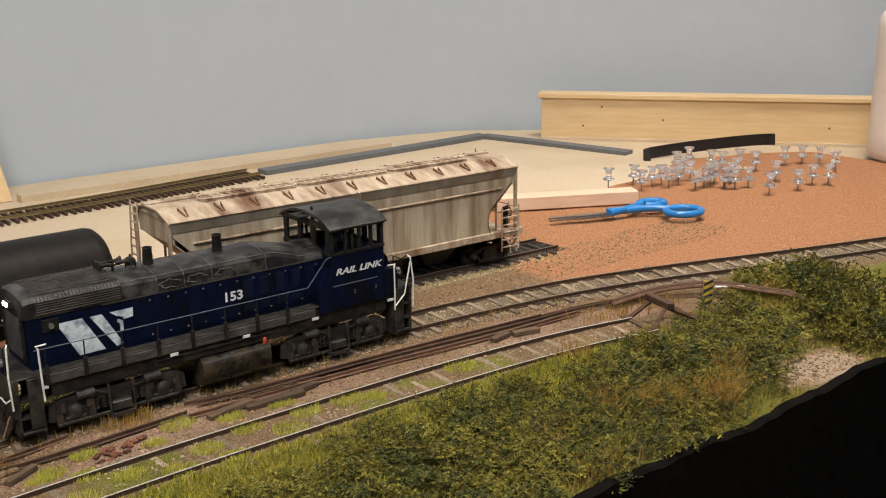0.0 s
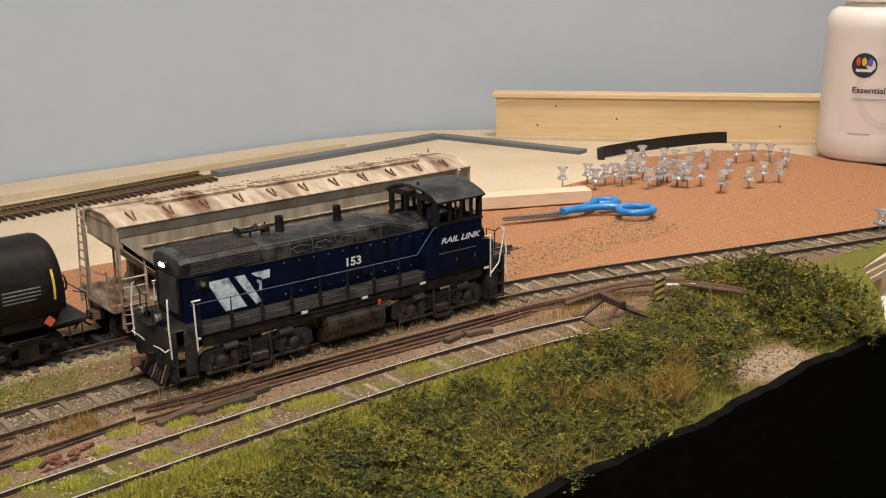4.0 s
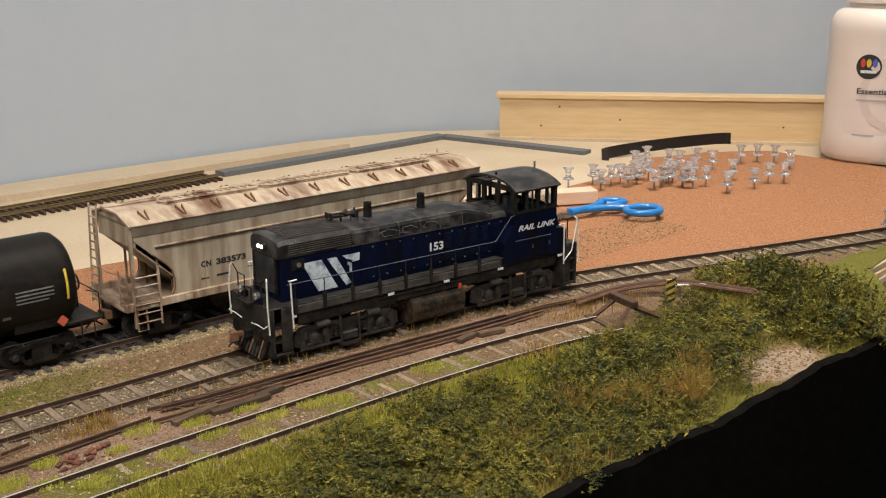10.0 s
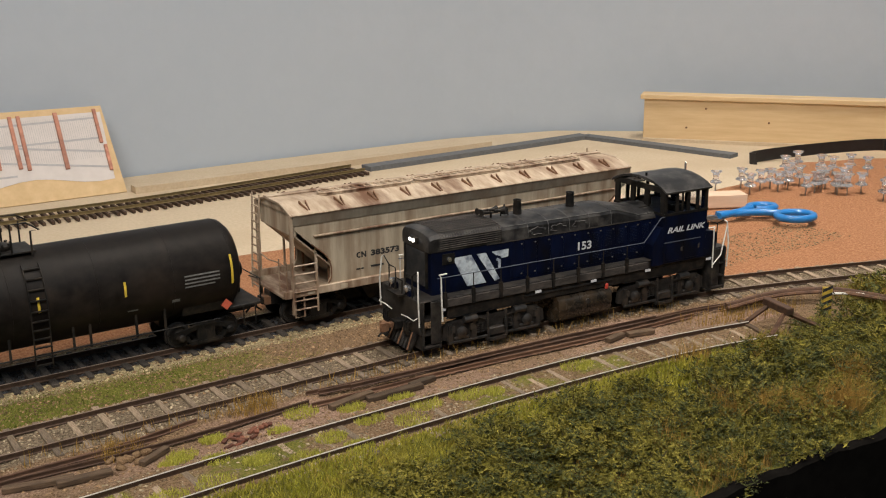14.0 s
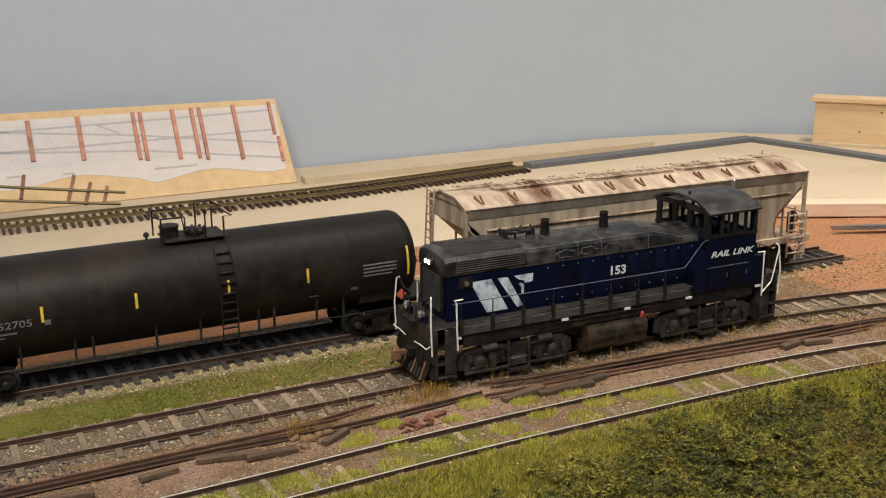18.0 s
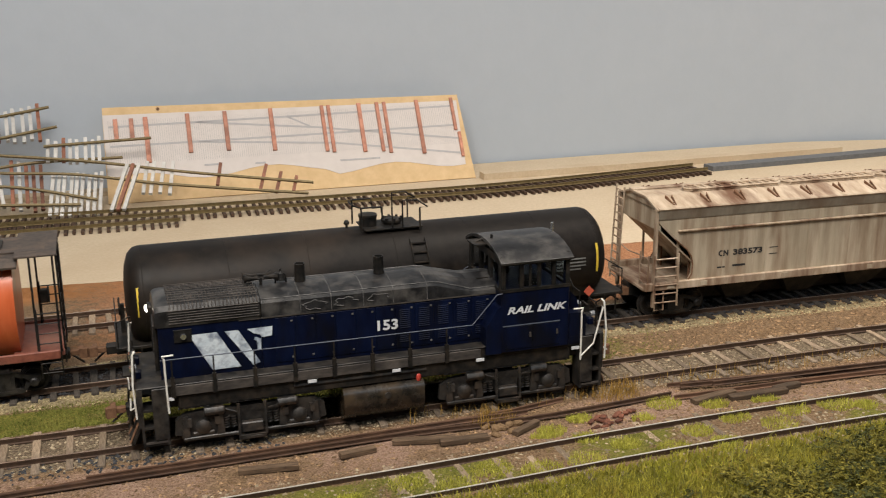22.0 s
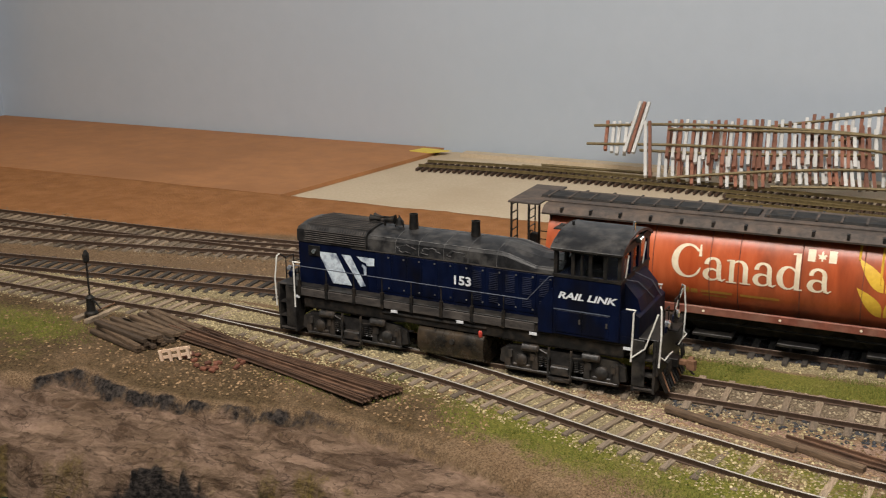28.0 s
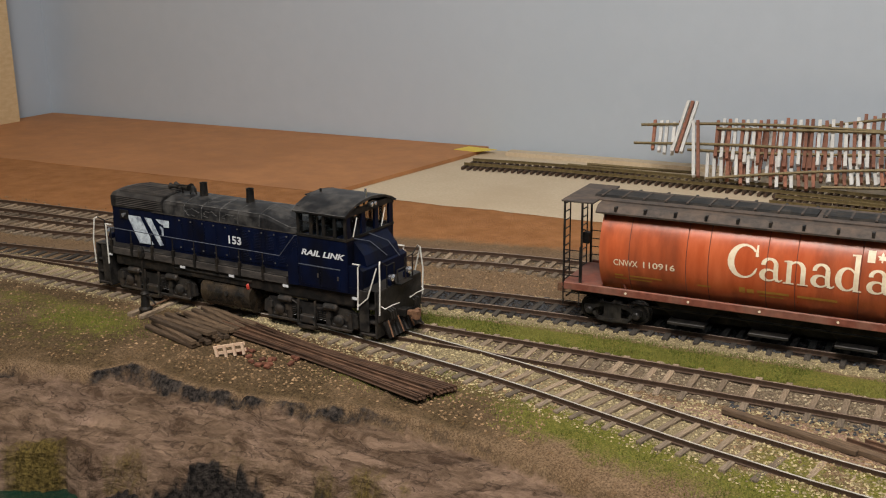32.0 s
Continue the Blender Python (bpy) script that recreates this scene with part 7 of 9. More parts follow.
def pin_mesh_parts():
    head = Shape().lathe([(0.0030, 0.0190), (0.0046, 0.0186), (0.0046, 0.0178), (0.0026, 0.0160), (0.0024, 0.0120), (0.0028, 0.0100), (0.0048, 0.0084), (0.0048, 0.0076), (0.0016, 0.0066), (0.0012, 0.0060)], 12).mesh("head", PINPLASTIC, 50)
    needle = Shape().lathe([(0.0006, 0.0065), (0.0006, 0.0010), (0.0002, -0.0030)], 6).mesh("needle", STEEL)
    return head, needle


def push_pin(x, y, lean, turn, first=[]):
    """A clear push pin standing in the cork."""
    if not first:
        first.extend(pin_mesh_parts())
    t = thing("push_pin", "clear plastic push pin stuck upright in the cork", "push pin", pose(x, y, -0.0006, lean, 0, turn) @ Matrix.Diagonal((0.80, 0.80, 0.70, 1)), group="push pins in the cork")
    part("head", first[0], None, t)
    part("needle", first[1], None, t)
    return t


rp = random.Random(12)
for x, y in ((0.5866, 0.4575), (0.6062, 0.4534), (0.5968, 0.4383), (0.6111, 0.4418), (0.6200, 0.4410), (0.6166, 0.4321), (0.6282, 0.4335), (0.6439, 0.4364), (0.6224, 0.4153), (0.6334, 0.4169), (0.6500, 0.4211), (0.6429, 0.4083), (0.6440, 0.4004), (0.6546, 0.3978), (0.6472, 0.3771), (0.6857, 0.3986), (0.6706, 0.3718), (0.6926, 0.3753), (0.7002, 0.3684), (0.6880, 0.4434), (0.7053, 0.4416), (0.7378, 0.4261), (0.7500, 0.4200), (0.7556, 0.4099), (0.7460, 0.3908), (0.6646, 0.4646), (0.6857, 0.4700), (0.7054, 0.4276)):
    push_pin(x, y, rp.uniform(-5, 5), rp.uniform(0, 360))
for k in range(8):
    push_pin(rp.uniform(0.635, 0.745), rp.uniform(0.385, 0.455), rp.uniform(-6, 6), rp.uniform(0, 360))
push_pin(0.6205, 0.2580, 3, 40)

# wood block and scissors
blk = thing("wood_block", "small pale basswood stick lying on the cork", "wood stick", None, shape=Shape().box(-0.0460, 0.0430, -0.0060, 0.0060, 0, 0.0082, 0.0005), material=RAWWOOD)
blk.matrix_world = pose(0.5300, 0.4390, -0.0006, 0, 0, -27.5)
sc = thing("scissors", "small scissors with blue plastic handles lying on the cork", "scissors", pose(0.5195, 0.4015, 0.0004, 0, 0, -22))


def build_scissors():
    for k, sy in enumerate((-1, 1)):
        part("blade", Shape().prism([(-0.0330, sy * 0.0004), (-0.0330, sy * 0.0014 + 0.0002), (0.0060, sy * 0.0034), (0.0060, -sy * 0.0010)], 0.0008 + 0.0009 * k, 0.0016 + 0.0009 * k, "z"), STEEL, sc, "dark steel blade")
    part("pivot", Shape().lathe([(0.0018, 0.0002), (0.0018, 0.0030), (0.0010, 0.0033)], 12), STEEL, sc)
    # one arm runs straight into a round bow, the other bends away behind it
    arm = [(0.004, 0.0015, 0.0030), (0.018, 0.0010, 0.0032), (0.028, 0.0010, 0.0032), (0.036, -0.0010, 0.0032)]
    bow = [(0.0455 + 0.0105 * math.cos(a), -0.0125 + 0.0085 * math.sin(a), 0.0032) for a in [radians(120 - 345 * k / 20) for k in range(21)]]
    part("handle", Shape().tube(arm + bow, 0.0021, 10), BLUEGRIP, sc, "bright blue plastic bow", smooth=50)
    arm2 = [(0.004, -0.0020, 0.0030), (0.018, 0.0020, 0.0036), (0.030, 0.0095, 0.0036)]
    bow2 = [(0.0370 + 0.0080 * math.cos(a), 0.0100 + 0.0055 * math.sin(a), 0.0036) for a in [radians(200 - 335 * k / 20) for k in range(21)]]
    part("handle", Shape().tube(arm2 + bow2, 0.0021, 10), BLUEGRIP, sc, "bright blue plastic bow", smooth=50)


build_scissors()
# black band: a wide flat arc resting on its edge, one end raised
band_pts = [(0.0530 * math.cos(a), 0.0100 * math.sin(a)) for a in [radians(200 - 200 * k / 24) for k in range(25)]]
bs = Shape().loft([[(x, y, z + 0.0007 * 0), (x, y, z + 0.0088), (x * 0.97, y * 0.97, z + 0.0088), (x * 0.97, y * 0.97, z)] for x, y, z in [(p[0], p[1], 0.0) for p in band_pts]])
bd = thing("black_band", "black plastic band lying tilted behind the push pins", "plastic band", None, shape=bs, material=BLACKPLASTIC, smooth=40)
bd.matrix_world = pose(0.7350, 0.4890, -0.0005, 0, -4.2, -29)
# foam and wood strips along the wall
for nm, pts, w, h, mt, lab in (("foam_strip", ((0.448, 0.6640), (0.56, 0.6680), (0.668, 0.6730)), 0.012, 0.0035, FOAM, "dark grey foam roadbed strip along the wall"), ("foam_strip", ((0.668, 0.6730), (0.683, 0.610), (0.699, 0.5380)), 0.012, 0.0030, FOAM, "dark grey foam roadbed strip near the plywood box"), ("wood_strip", ((0.285, 0.6920), (0.42, 0.6900), (0.58, 0.6910)), 0.010, 0.0045, TAN, "tan wooden strip lying against the wall"), ("wood_strip", ((-0.36, 0.7330), (-0.1, 0.7330), (0.05, 0.7330)), 0.012, 0.003, TAN, "pale strip along the foot of the wall")):
    line, _ = along(pts, 0.02)
    s = Shape().loft([[(x - dy * o, y + dx * o, -0.004 + z) for o, z in ((-w / 2, 0), (w / 2, 0), (w / 2, h), (-w / 2, h))] for x, y, dx, dy in line])
    thing(nm, lab, "strip", shape=s, material=mt)
# loose rails lying by the wall
for k in range(4):
    a = Vector((-0.305 + 0.006 * k, 0.697 + 0.004 * k, -0.003 + 0.0016 * (k % 2)))
    b = a + Vector((0.112 - 0.01 * k, -0.010 + 0.003 * k, 0.0003))
    thing("loose_rail", "thin dark brass rail lying loose by the wall", "rail", shape=Shape().tube([a, b], 0.0011, 5), material=BRASS, group="loose rails")


def build_template_board():
    """A thin board leaning on the wall, with a printed turnout plan and copper ties stuck on it."""
    o, top = Vector((0.0360, 0.6990, -0.0035)), Vector((0.0370, 0.7330, 0.0530))
    right = Vector((0.2790, 0.6960, -0.0035)) - o
    u, v = right.normalized(), (top - o)
    v = (v - u * v.dot(u)).normalized()
    w = u.cross(v)
    m = Matrix(((u.x, v.x, w.x, o.x), (u.y, v.y, w.y, o.y), (u.z, v.z, w.z, o.z), (0, 0, 0, 1)))
    t = thing("template_board", "manila board with a printed track plan and copper strips", "board", m)
    L, H = 0.2430, 0.0660
    part("board", Shape().prism([(0, 0), (L + 0.003, 0), (L, H - 0.003), (0.001, H)], -0.0035, 0, "z"), CARD, t)
    low = [(L * k / 24, 0.0165 + 0.0030 * math.sin(k * 0.75) - (0.004 if k > 14 else 0)) for k in range(25)]
    part("printed_sheet", Shape().prism([(x * 0.985 + 0.0010, y) for x, y in low] + [(L - 0.0015, H - 0.0075), (0.0010, H - 0.0055)], 0.0001, 0.0003, "z"), PAPER, t, "white paper with a printed track plan")
    s = Shape()
    for k in range(84):
        x = 0.004 + k * (L - 0.010) / 84
        s.box(x, x + 0.0002, 0.026, H - 0.0095, 0.0003, 0.00036).box(x + 0.0014, x + 0.0016, 0.026, H - 0.0095, 0.0003, 0.00036)
    part("printed_tie_outline", s, FAINT, t, kind="stuff")
    for line in (((0.004, 0.0520), (0.12, 0.0530), (0.238, 0.0545)), ((0.004, 0.0385), (0.12, 0.0390), (0.238, 0.0400)), ((0.06, 0.0525), (0.14, 0.0440), (0.238, 0.0300)), ((0.06, 0.0385), (0.15, 0.0320), (0.238, 0.0190)), ((0.12, 0.0530), (0.135, 0.0450))):
        part("printed_line", Shape().loft([[(x, y - 0.0007, 0.00040), (x, y + 0.0007, 0.00040), (x, y + 0.0007, 0.00046), (x, y - 0.0007, 0.00046)] for x, y in line]), PRINT, t)
    for x, y0, y1, wd in ((0.0085, 0.043, 0.0570, 0.0036), (0.0184, 0.043, 0.0570, 0.0036), (0.0274, 0.026, 0.0575, 0.0040), (0.0543, 0.031, 0.0585, 0.0036), (0.0787, 0.031, 0.0588, 0.0036), (0.1092, 0.029, 0.0592, 0.0036), (0.1443, 0.026, 0.0595, 0.0032), (0.1489, 0.025, 0.0595, 0.0032), (0.1703, 0.024, 0.0597, 0.0036), (0.1831, 0.0235, 0.0598, 0.0032), (0.1883, 0.022, 0.0598, 0.0032), (0.2118, 0.020, 0.0600, 0.0036), (0.2374, 0.036, 0.0605, 0.0030), (0.2394, 0.016, 0.0345, 0.0030)):
        part("copper_tie", Shape().box(x - wd * 0.38, x + wd * 0.38, y0, y1, 0.0003, 0.0018, 0.0002), COPPER, t)
    for x0, x1, y in ((0.062, 0.072, 0.0215), (0.095, 0.102, 0.0205), (0.152, 0.180, 0.0185)):
        part("printed_line", Shape().box(x0, x1, y, y + 0.0012, 0.0003, 0.0005), PRINT, t)
    part("knot", Shape().lathe([(0.0012, 0.0000), (0.0012, 0.0004)], 8, (0.036, H - 0.0028, 0)), RUSTY, t)


build_template_board()


def build_loose_turnouts():
    """Hand-built turnouts without a base, leaning on the wall one over the other."""
    def lean(x, z, off=0.0):
        return Vector((x, 0.6675 + (z + 0.0037) * 1.08 - off, z + off * 0.6))

    def rail(parent, pts, off):
        line, _ = along(pts, 0.006)
        part("rail", Shape().tube([lean(x, z, off + 0.0026) for x, z, a, b in line], 0.0010, 5), BRASS, parent)

    def tie(parent, xa, za, xb, zb, off, mt, wd=0.00105, name="tie"):
        a, b = lean(xa, max(za, -0.0034), off), lean(xb, zb, off)
        d = (b - a).normalized()
        s = (Vector((1, 0, 0)) - d * d.x).normalized()
        w = d.cross(s)
        th = 0.0012
        part(name, Shape().loft([[p + s * wd + w * th, p - s * wd + w * th, p - s * wd - w * th, p + s * wd - w * th] for p in (a, b)]), mt, parent)

    def ties(parent, x0, x1, n, lo, hi, brown, off, seed, tilt=-0.002):
        r = random.Random(seed)
        for k in range(n):
            u = (k + 0.5) / n
            x = x0 + (x1 - x0) * u + r.uniform(-0.0006, 0.0006)
            za, zb = lo[0] + (lo[1] - lo[0]) * u + r.uniform(-0.0012, 0.0012), hi[0] + (hi[1] - hi[0]) * u + r.uniform(-0.0009, 0.0009)
            tie(parent, x - tilt, za, x + tilt, zb, off, STRIPBROWN if r.random() < brown else STRIPWHITE)

    t1 = thing("loose_turnout", "hand-built brass turnout on white and brown ties", "turnout", group="loose turnouts")
    for q in (((-0.2440, 0.0281), (-0.1874, 0.0316), (-0.1301, 0.0327), (-0.0616, 0.0315), (0.0199, 0.0234), (0.0863, 0.0134), (0.1616, 0.0035)), ((-0.2453, 0.0173), (-0.1878, 0.0197), (-0.1258, 0.0211), (-0.0720, 0.0240), (-0.0205, 0.0191), (0.0197, 0.0161), (0.0725, 0.0080), (0.1571, -0.0020)), ((-0.1923, 0.0285), (-0.1381, 0.0305), (-0.0890, 0.0318), (-0.0400, 0.0310)), ((0.0011, 0.0318), (0.0652, 0.0330))):
        rail(t1, q, 0.004)
    ties(t1, -0.236, -0.214, 5, (0.0143, 0.0143), (0.0315, 0.0315), 0.4, 0.004, 1)
    ties(t1, -0.194, -0.157, 9, (0.0125, 0.0125), (0.0345, 0.0357), 0.3, 0.004, 2)
    ties(t1, -0.156, -0.125, 8, (0.0110, 0.0120), (0.0362, 0.0372), 0.7, 0.004, 3)
    ties(t1, -0.124, -0.055, 17, (0.0140, 0.0150), (0.0375, 0.0360), 0.45, 0.004, 4)
    ties(t1, 0.001, 0.036, 8, (0.0235, 0.0235), (0.0355, 0.0352), 0.12, 0.004, 5, 0.0004)
    ties(t1, 0.056, 0.077, 4, (0.0042, 0.0036), (0.0212, 0.0202), 0.25, 0.004, 6, 0.0024)
    for xa, za, xb, zb in ((0.1019, 0.0063, 0.1060, 0.0178), (0.1277, 0.0022, 0.1345, 0.0154), (0.1374, 0.0004, 0.1431, 0.0109), (0.1484, 0.0003, 0.1524, 0.0081)):
        tie(t1, xa, za, xb, zb, 0.004, STRIPBROWN)
    for k, mt in enumerate((STRIPWHITE, STRIPBROWN, STRIPWHITE)):
        tie(t1, -0.2175 + 0.0030 * k, 0.0135, -0.2160 + 0.0030 * k, 0.0432, 0.007, mt, name="long_tie")
        tie(t1, 0.0370 + 0.0036 * k, -0.0034, 0.0490 + 0.0036 * k, 0.0193, 0.007, mt, name="long_tie")
    for k, mt in enumerate((STRIPWHITE, STRIPBROWN)):
        tie(t1, -0.1990 + 0.0030 * k, 0.0010, -0.2090 + 0.0030 * k, 0.0320, 0.007, mt, name="long_tie")
    t2 = thing("loose_turnout", "hand-built turnout leaning upward against the wall behind another", "turnout", group="loose turnouts")
    for q in (((-0.1500, 0.0310), (-0.1168, 0.0366), (-0.0624, 0.0450), (0.0055, 0.0544)), ((-0.0900, 0.0290), (-0.0427, 0.0361), (0.0095, 0.0435)), ((-0.0502, 0.0206), (-0.0071, 0.0249), (0.0470, 0.0250))):
        rail(t2, q, 0.0)
    ties(t2, -0.108, 0.001, 23, (0.0300, 0.0385), (0.0420, 0.0570), 0.45, 0.0, 9, -0.0004)
    ties(t2, -0.193, -0.030, 34, (0.0060, 0.0080), (0.0325, 0.0330), 0.85, -0.0030, 21, -0.0016)
    t3 = thing("loose_turnout", "hand-built turnout standing low against the wall", "turnout", group="loose turnouts")
    for q in (((-0.1921, 0.0015), (-0.1532, 0.0065), (-0.1085, 0.0113), (-0.0606, 0.0144), (-0.0178, 0.0130), (0.0299, 0.0038)), ((-0.2089, 0.0166), (-0.1605, 0.0174), (-0.1150, 0.0195), (-0.0612, 0.0225)), ((-0.1200, 0.0020), (-0.0500, 0.0050), (0.0200, 0.0020))):
        rail(t3, q, 0.001)
    ties(t3, -0.196, -0.160, 8, (0.0010, 0.0020), (0.0170, 0.0170), 0.3, 0.001, 11)
    ties(t3, -0.155, -0.124, 7, (0.0005, 0.0010), (0.0170, 0.0180), 0.75, 0.001, 12)
    ties(t3, -0.120, -0.058, 14, (0.0050, 0.0050), (0.0190, 0.0200), 0.5, 0.001, 13)
    ties(t3, -0.054, -0.024, 8, (0.0040, 0.0040), (0.0270, 0.0280), 0.25, 0.001, 14)
    ties(t3, -0.021, 0.000, 5, (0.0040, 0.0000), (0.0270, 0.0230), 0.4, 0.001, 15, 0)
    ties(t3, 0.002, 0.034, 9, (-0.0020, -0.0030), (0.0185, 0.0175), 0.1, 0.001, 16, 0.0018)

build_loose_turnouts()
# panel on the side wall, tissue and framing by the end of the line
structure("side_panel", Shape().box(-0.8585, -0.8400, 0.05, 0.6900, -0.004, 0.55, 0.0005), PLY, label="tan plywood panel standing against the side wall", category="panel")

# ---- scrap, timber and line-side things ----
def zof(x, y):
    return float(height(np.array([x]), np.array([y]))[0])


def scrap_rail(pts, lift=0.0, label="rusty scrap model rail lying between the tracks"):
    line, _ = along(pts, 0.006)
    return thing("scrap_rail", label, "rail", shape=rail_shape(line, 0, GROUND_Z + 0.0006 + lift, 0.0016, 0.0006), material=OLDRAIL, group="scrap rails")


scrap_rail(((0.2163, 0.3160), (0.2816, 0.3086), (0.354, 0.3020), (0.3937, 0.2995), (0.4330, 0.2900)))
scrap_rail(((0.2200, 0.3135), (0.2800, 0.3062), (0.350, 0.2995), (0.3900, 0.2972), (0.4280, 0.2890)), 0.0004)
scrap_rail(((0.2132, 0.3058), (0.2778, 0.3030), (0.3494, 0.2965), (0.3894, 0.2950)))
scrap_rail(((0.2300, 0.3085), (0.30, 0.3045), (0.37, 0.2985)), 0.0018)
scrap_rail(((-0.005, 0.3075), (0.0565, 0.3100), (0.1145, 0.3117), (0.15, 0.3132), (0.1763, 0.3172)))
scrap_rail(((-0.02, 0.3068), (0.0565, 0.3078), (0.1135, 0.3084), (0.16, 0.3062), (0.2138, 0.3090)))
scrap_rail(((0.02, 0.3085), (0.08, 0.3092), (0.13, 0.3098), (0.16, 0.3095)), 0.0010)
scrap_rail(((-0.0548, 0.3116), (-0.035, 0.3050), (-0.0155, 0.2970)), 0.0004, "red rusty scrap rail beside old timber")
scrap_rail(((-0.0600, 0.3100), (-0.040, 0.3030), (-0.022, 0.2985)), 0.0004, "red rusty scrap rail beside old timber")
# rails that end bent down into the bushes
scrap = along(((0.405, 0.2925), (0.4328, 0.2880), (0.4525, 0.2752), (0.4600, 0.2600), (0.4660, 0.2430)), 0.004)[0]
tail = [(x, y, 0.0012 + 0.0030 * min(1, k / 12)) for k, (x, y, a, b) in enumerate(scrap)] + [(0.4655, 0.2360, 0.0030), (0.4625, 0.2310, -0.0010), (0.4600, 0.2285, -0.0065), (0.4590, 0.2270, -0.0110)]
for k in range(3):
    thing("bent_rail", "bundle rail bent down over the bank", "rail", shape=Shape().tube([(x + 0.0016 * k, y + 0.0018 * k - 0.002, z + 0.0006 * (k % 2)) for x, y, z in tail], 0.00085, 6), material=OLDRAIL, group="scrap rails")
thing("pale_rod", "pale thin rod lying by the striped sign", "rod", shape=Shape().tube([(0.444, 0.2830, 0.0030), (0.462, 0.2600, 0.0046)], 0.0006, 6), material=GRAB)
# timbers
r = random.Random(3)
for x, y, ln, rot, w, mt in ((0.1218, 0.3030, 0.020, -14, 0.0028, OLDWOOD), (0.1340, 0.2990, 0.016, -4, 0.0030, OLDWOOD), (0.0720, 0.2998, 0.018, -8, 0.0026, OLDWOOD), (-0.0780, 0.3105, 0.046, -17, 0.0030, OLDWOOD), (-0.0500, 0.3035, 0.030, -20, 0.0030, OLDWOOD), (0.2270, 0.3030, 0.018, 8, 0.0032, OLDWOOD), (0.2430, 0.3000, 0.022, -4, 0.0032, OLDWOOD), (0.2560, 0.3022, 0.012, 12, 0.003, OLDWOOD), (0.3560, 0.2930, 0.012, -14, 0.0034, OLDWOOD), (0.3440, 0.2950, 0.010, 10, 0.0032, OLDWOOD), (0.1000, 0.3020, 0.012, 10, 0.0026, OLDWOOD), (0.1560, 0.3010, 0.012, 30, 0.0024, OLDWOOD), (-0.0120, 0.3010, 0.010, 40, 0.0026, REDRUST)):
    ob = thing("timber", "old grey-brown model timber lying on the ground", "timber", pose(x, y, zof(x, y) + 0.0002, 0, r.uniform(-2, 2), rot), group="old timbers", shape=Shape().box(-ln / 2, ln / 2, -w / 2, w / 2, 0, 0.0018, 0.0002), material=mt)
# stack of ties, long rail pile, pallet and brick rubble by the turnout
for k in range(21):
    row, col = divmod(k, 9)
    x, y = -0.3175 + 0.0012 * col + r.uniform(-0.001, 0.001), 0.2935 + 0.0032 * col + 0.0012 * row
    thing("stacked_tie", "dark old wooden tie in a loose stack", "tie", pose(x, y, GROUND_Z + 0.0003 + 0.0016 * row, 0, 0, -20 + r.uniform(-11, 11)), group="stacked ties", shape=Shape().box(-0.0175, 0.0175, -0.0011, 0.0011, 0, 0.0016, 0.0002), material=OLDWOOD)
for k in range(12):
    off = 0.0012 * k
    scrap_rail(((-0.3050 + 0.003 * (k % 3), 0.3085 + off * 0.9), (-0.25, 0.2955 + off * 0.75), (-0.1960 + 0.0007 * k, 0.2800 + off * 1.1)), 0.0004 + (0.0012 if k in (3, 5) else 0), "long rusty model rail in a pile")
pal = thing("pallet", "small pale wooden pallet leaning by the rail pile", "pallet", pose(-0.2815, 0.2880, GROUND_Z + 0.0006, 0, -10, 22) @ Matrix.Diagonal((0.85, 0.85, 0.9, 1)))
for k in range(4):
    part("pallet_post", Shape().box(-0.0078 + 0.0042 * k, -0.0066 + 0.0042 * k, -0.0010, 0.0002, 0, 0.0052), RAWWOOD, pal)
for z in (0.0012, 0.0040):
    part("pallet_board", Shape().box(-0.0084, 0.0066, 0.0002, 0.0008, z, z + 0.0012), RAWWOOD, pal)
for k in range(16):
    x, y = -0.2700 + r.uniform(-0.012, 0.014), 0.2900 + r.uniform(-0.006, 0.007)
    thing("brick_rubble", "reddish broken brick lying in a heap", "rubble", pose(x, y, GROUND_Z + 0.0004, r.uniform(-20, 20), r.uniform(-20, 20), r.uniform(0, 180)), group="brick rubble", shape=Shape().box(-0.0013, 0.0013, -0.0008, 0.0008, -0.0004, 0.0008, 0.0002), material=REDRUST)
for k in range(22):
    x, y = 0.1870 + r.uniform(-0.009, 0.009), 0.2985 + r.uniform(-0.0045, 0.0045)
    thing("rust_scrap", "flat red rusty scrap lying on the ground", "scrap", pose(x, y, GROUND_Z + 0.0006, r.uniform(-14, 14), r.uniform(-14, 14), r.uniform(0, 180)), group="rusty scrap", shape=Shape().box(-r.uniform(0.0006, 0.0018), 0.0012, -0.0007, 0.0007, -0.0003, 0.0004, 0.0001), material=REDRUST)
for k in range(12):
    x, y = 0.153 + r.uniform(-0.012, 0.010), 0.3045 + r.uniform(-0.005, 0.004)
    thing("broken_stone", "grey-pink broken stone on the ground", "stone", pose(x, y, GROUND_Z + 0.0004, r.uniform(-30, 30), r.uniform(-30, 30), r.uniform(0, 180)), group="broken stones", shape=Shape().box(-r.uniform(0.001, 0.002), 0.0016, -0.0012, 0.0012, -0.0006, 0.0012, 0.0005), material=GRAVEL)
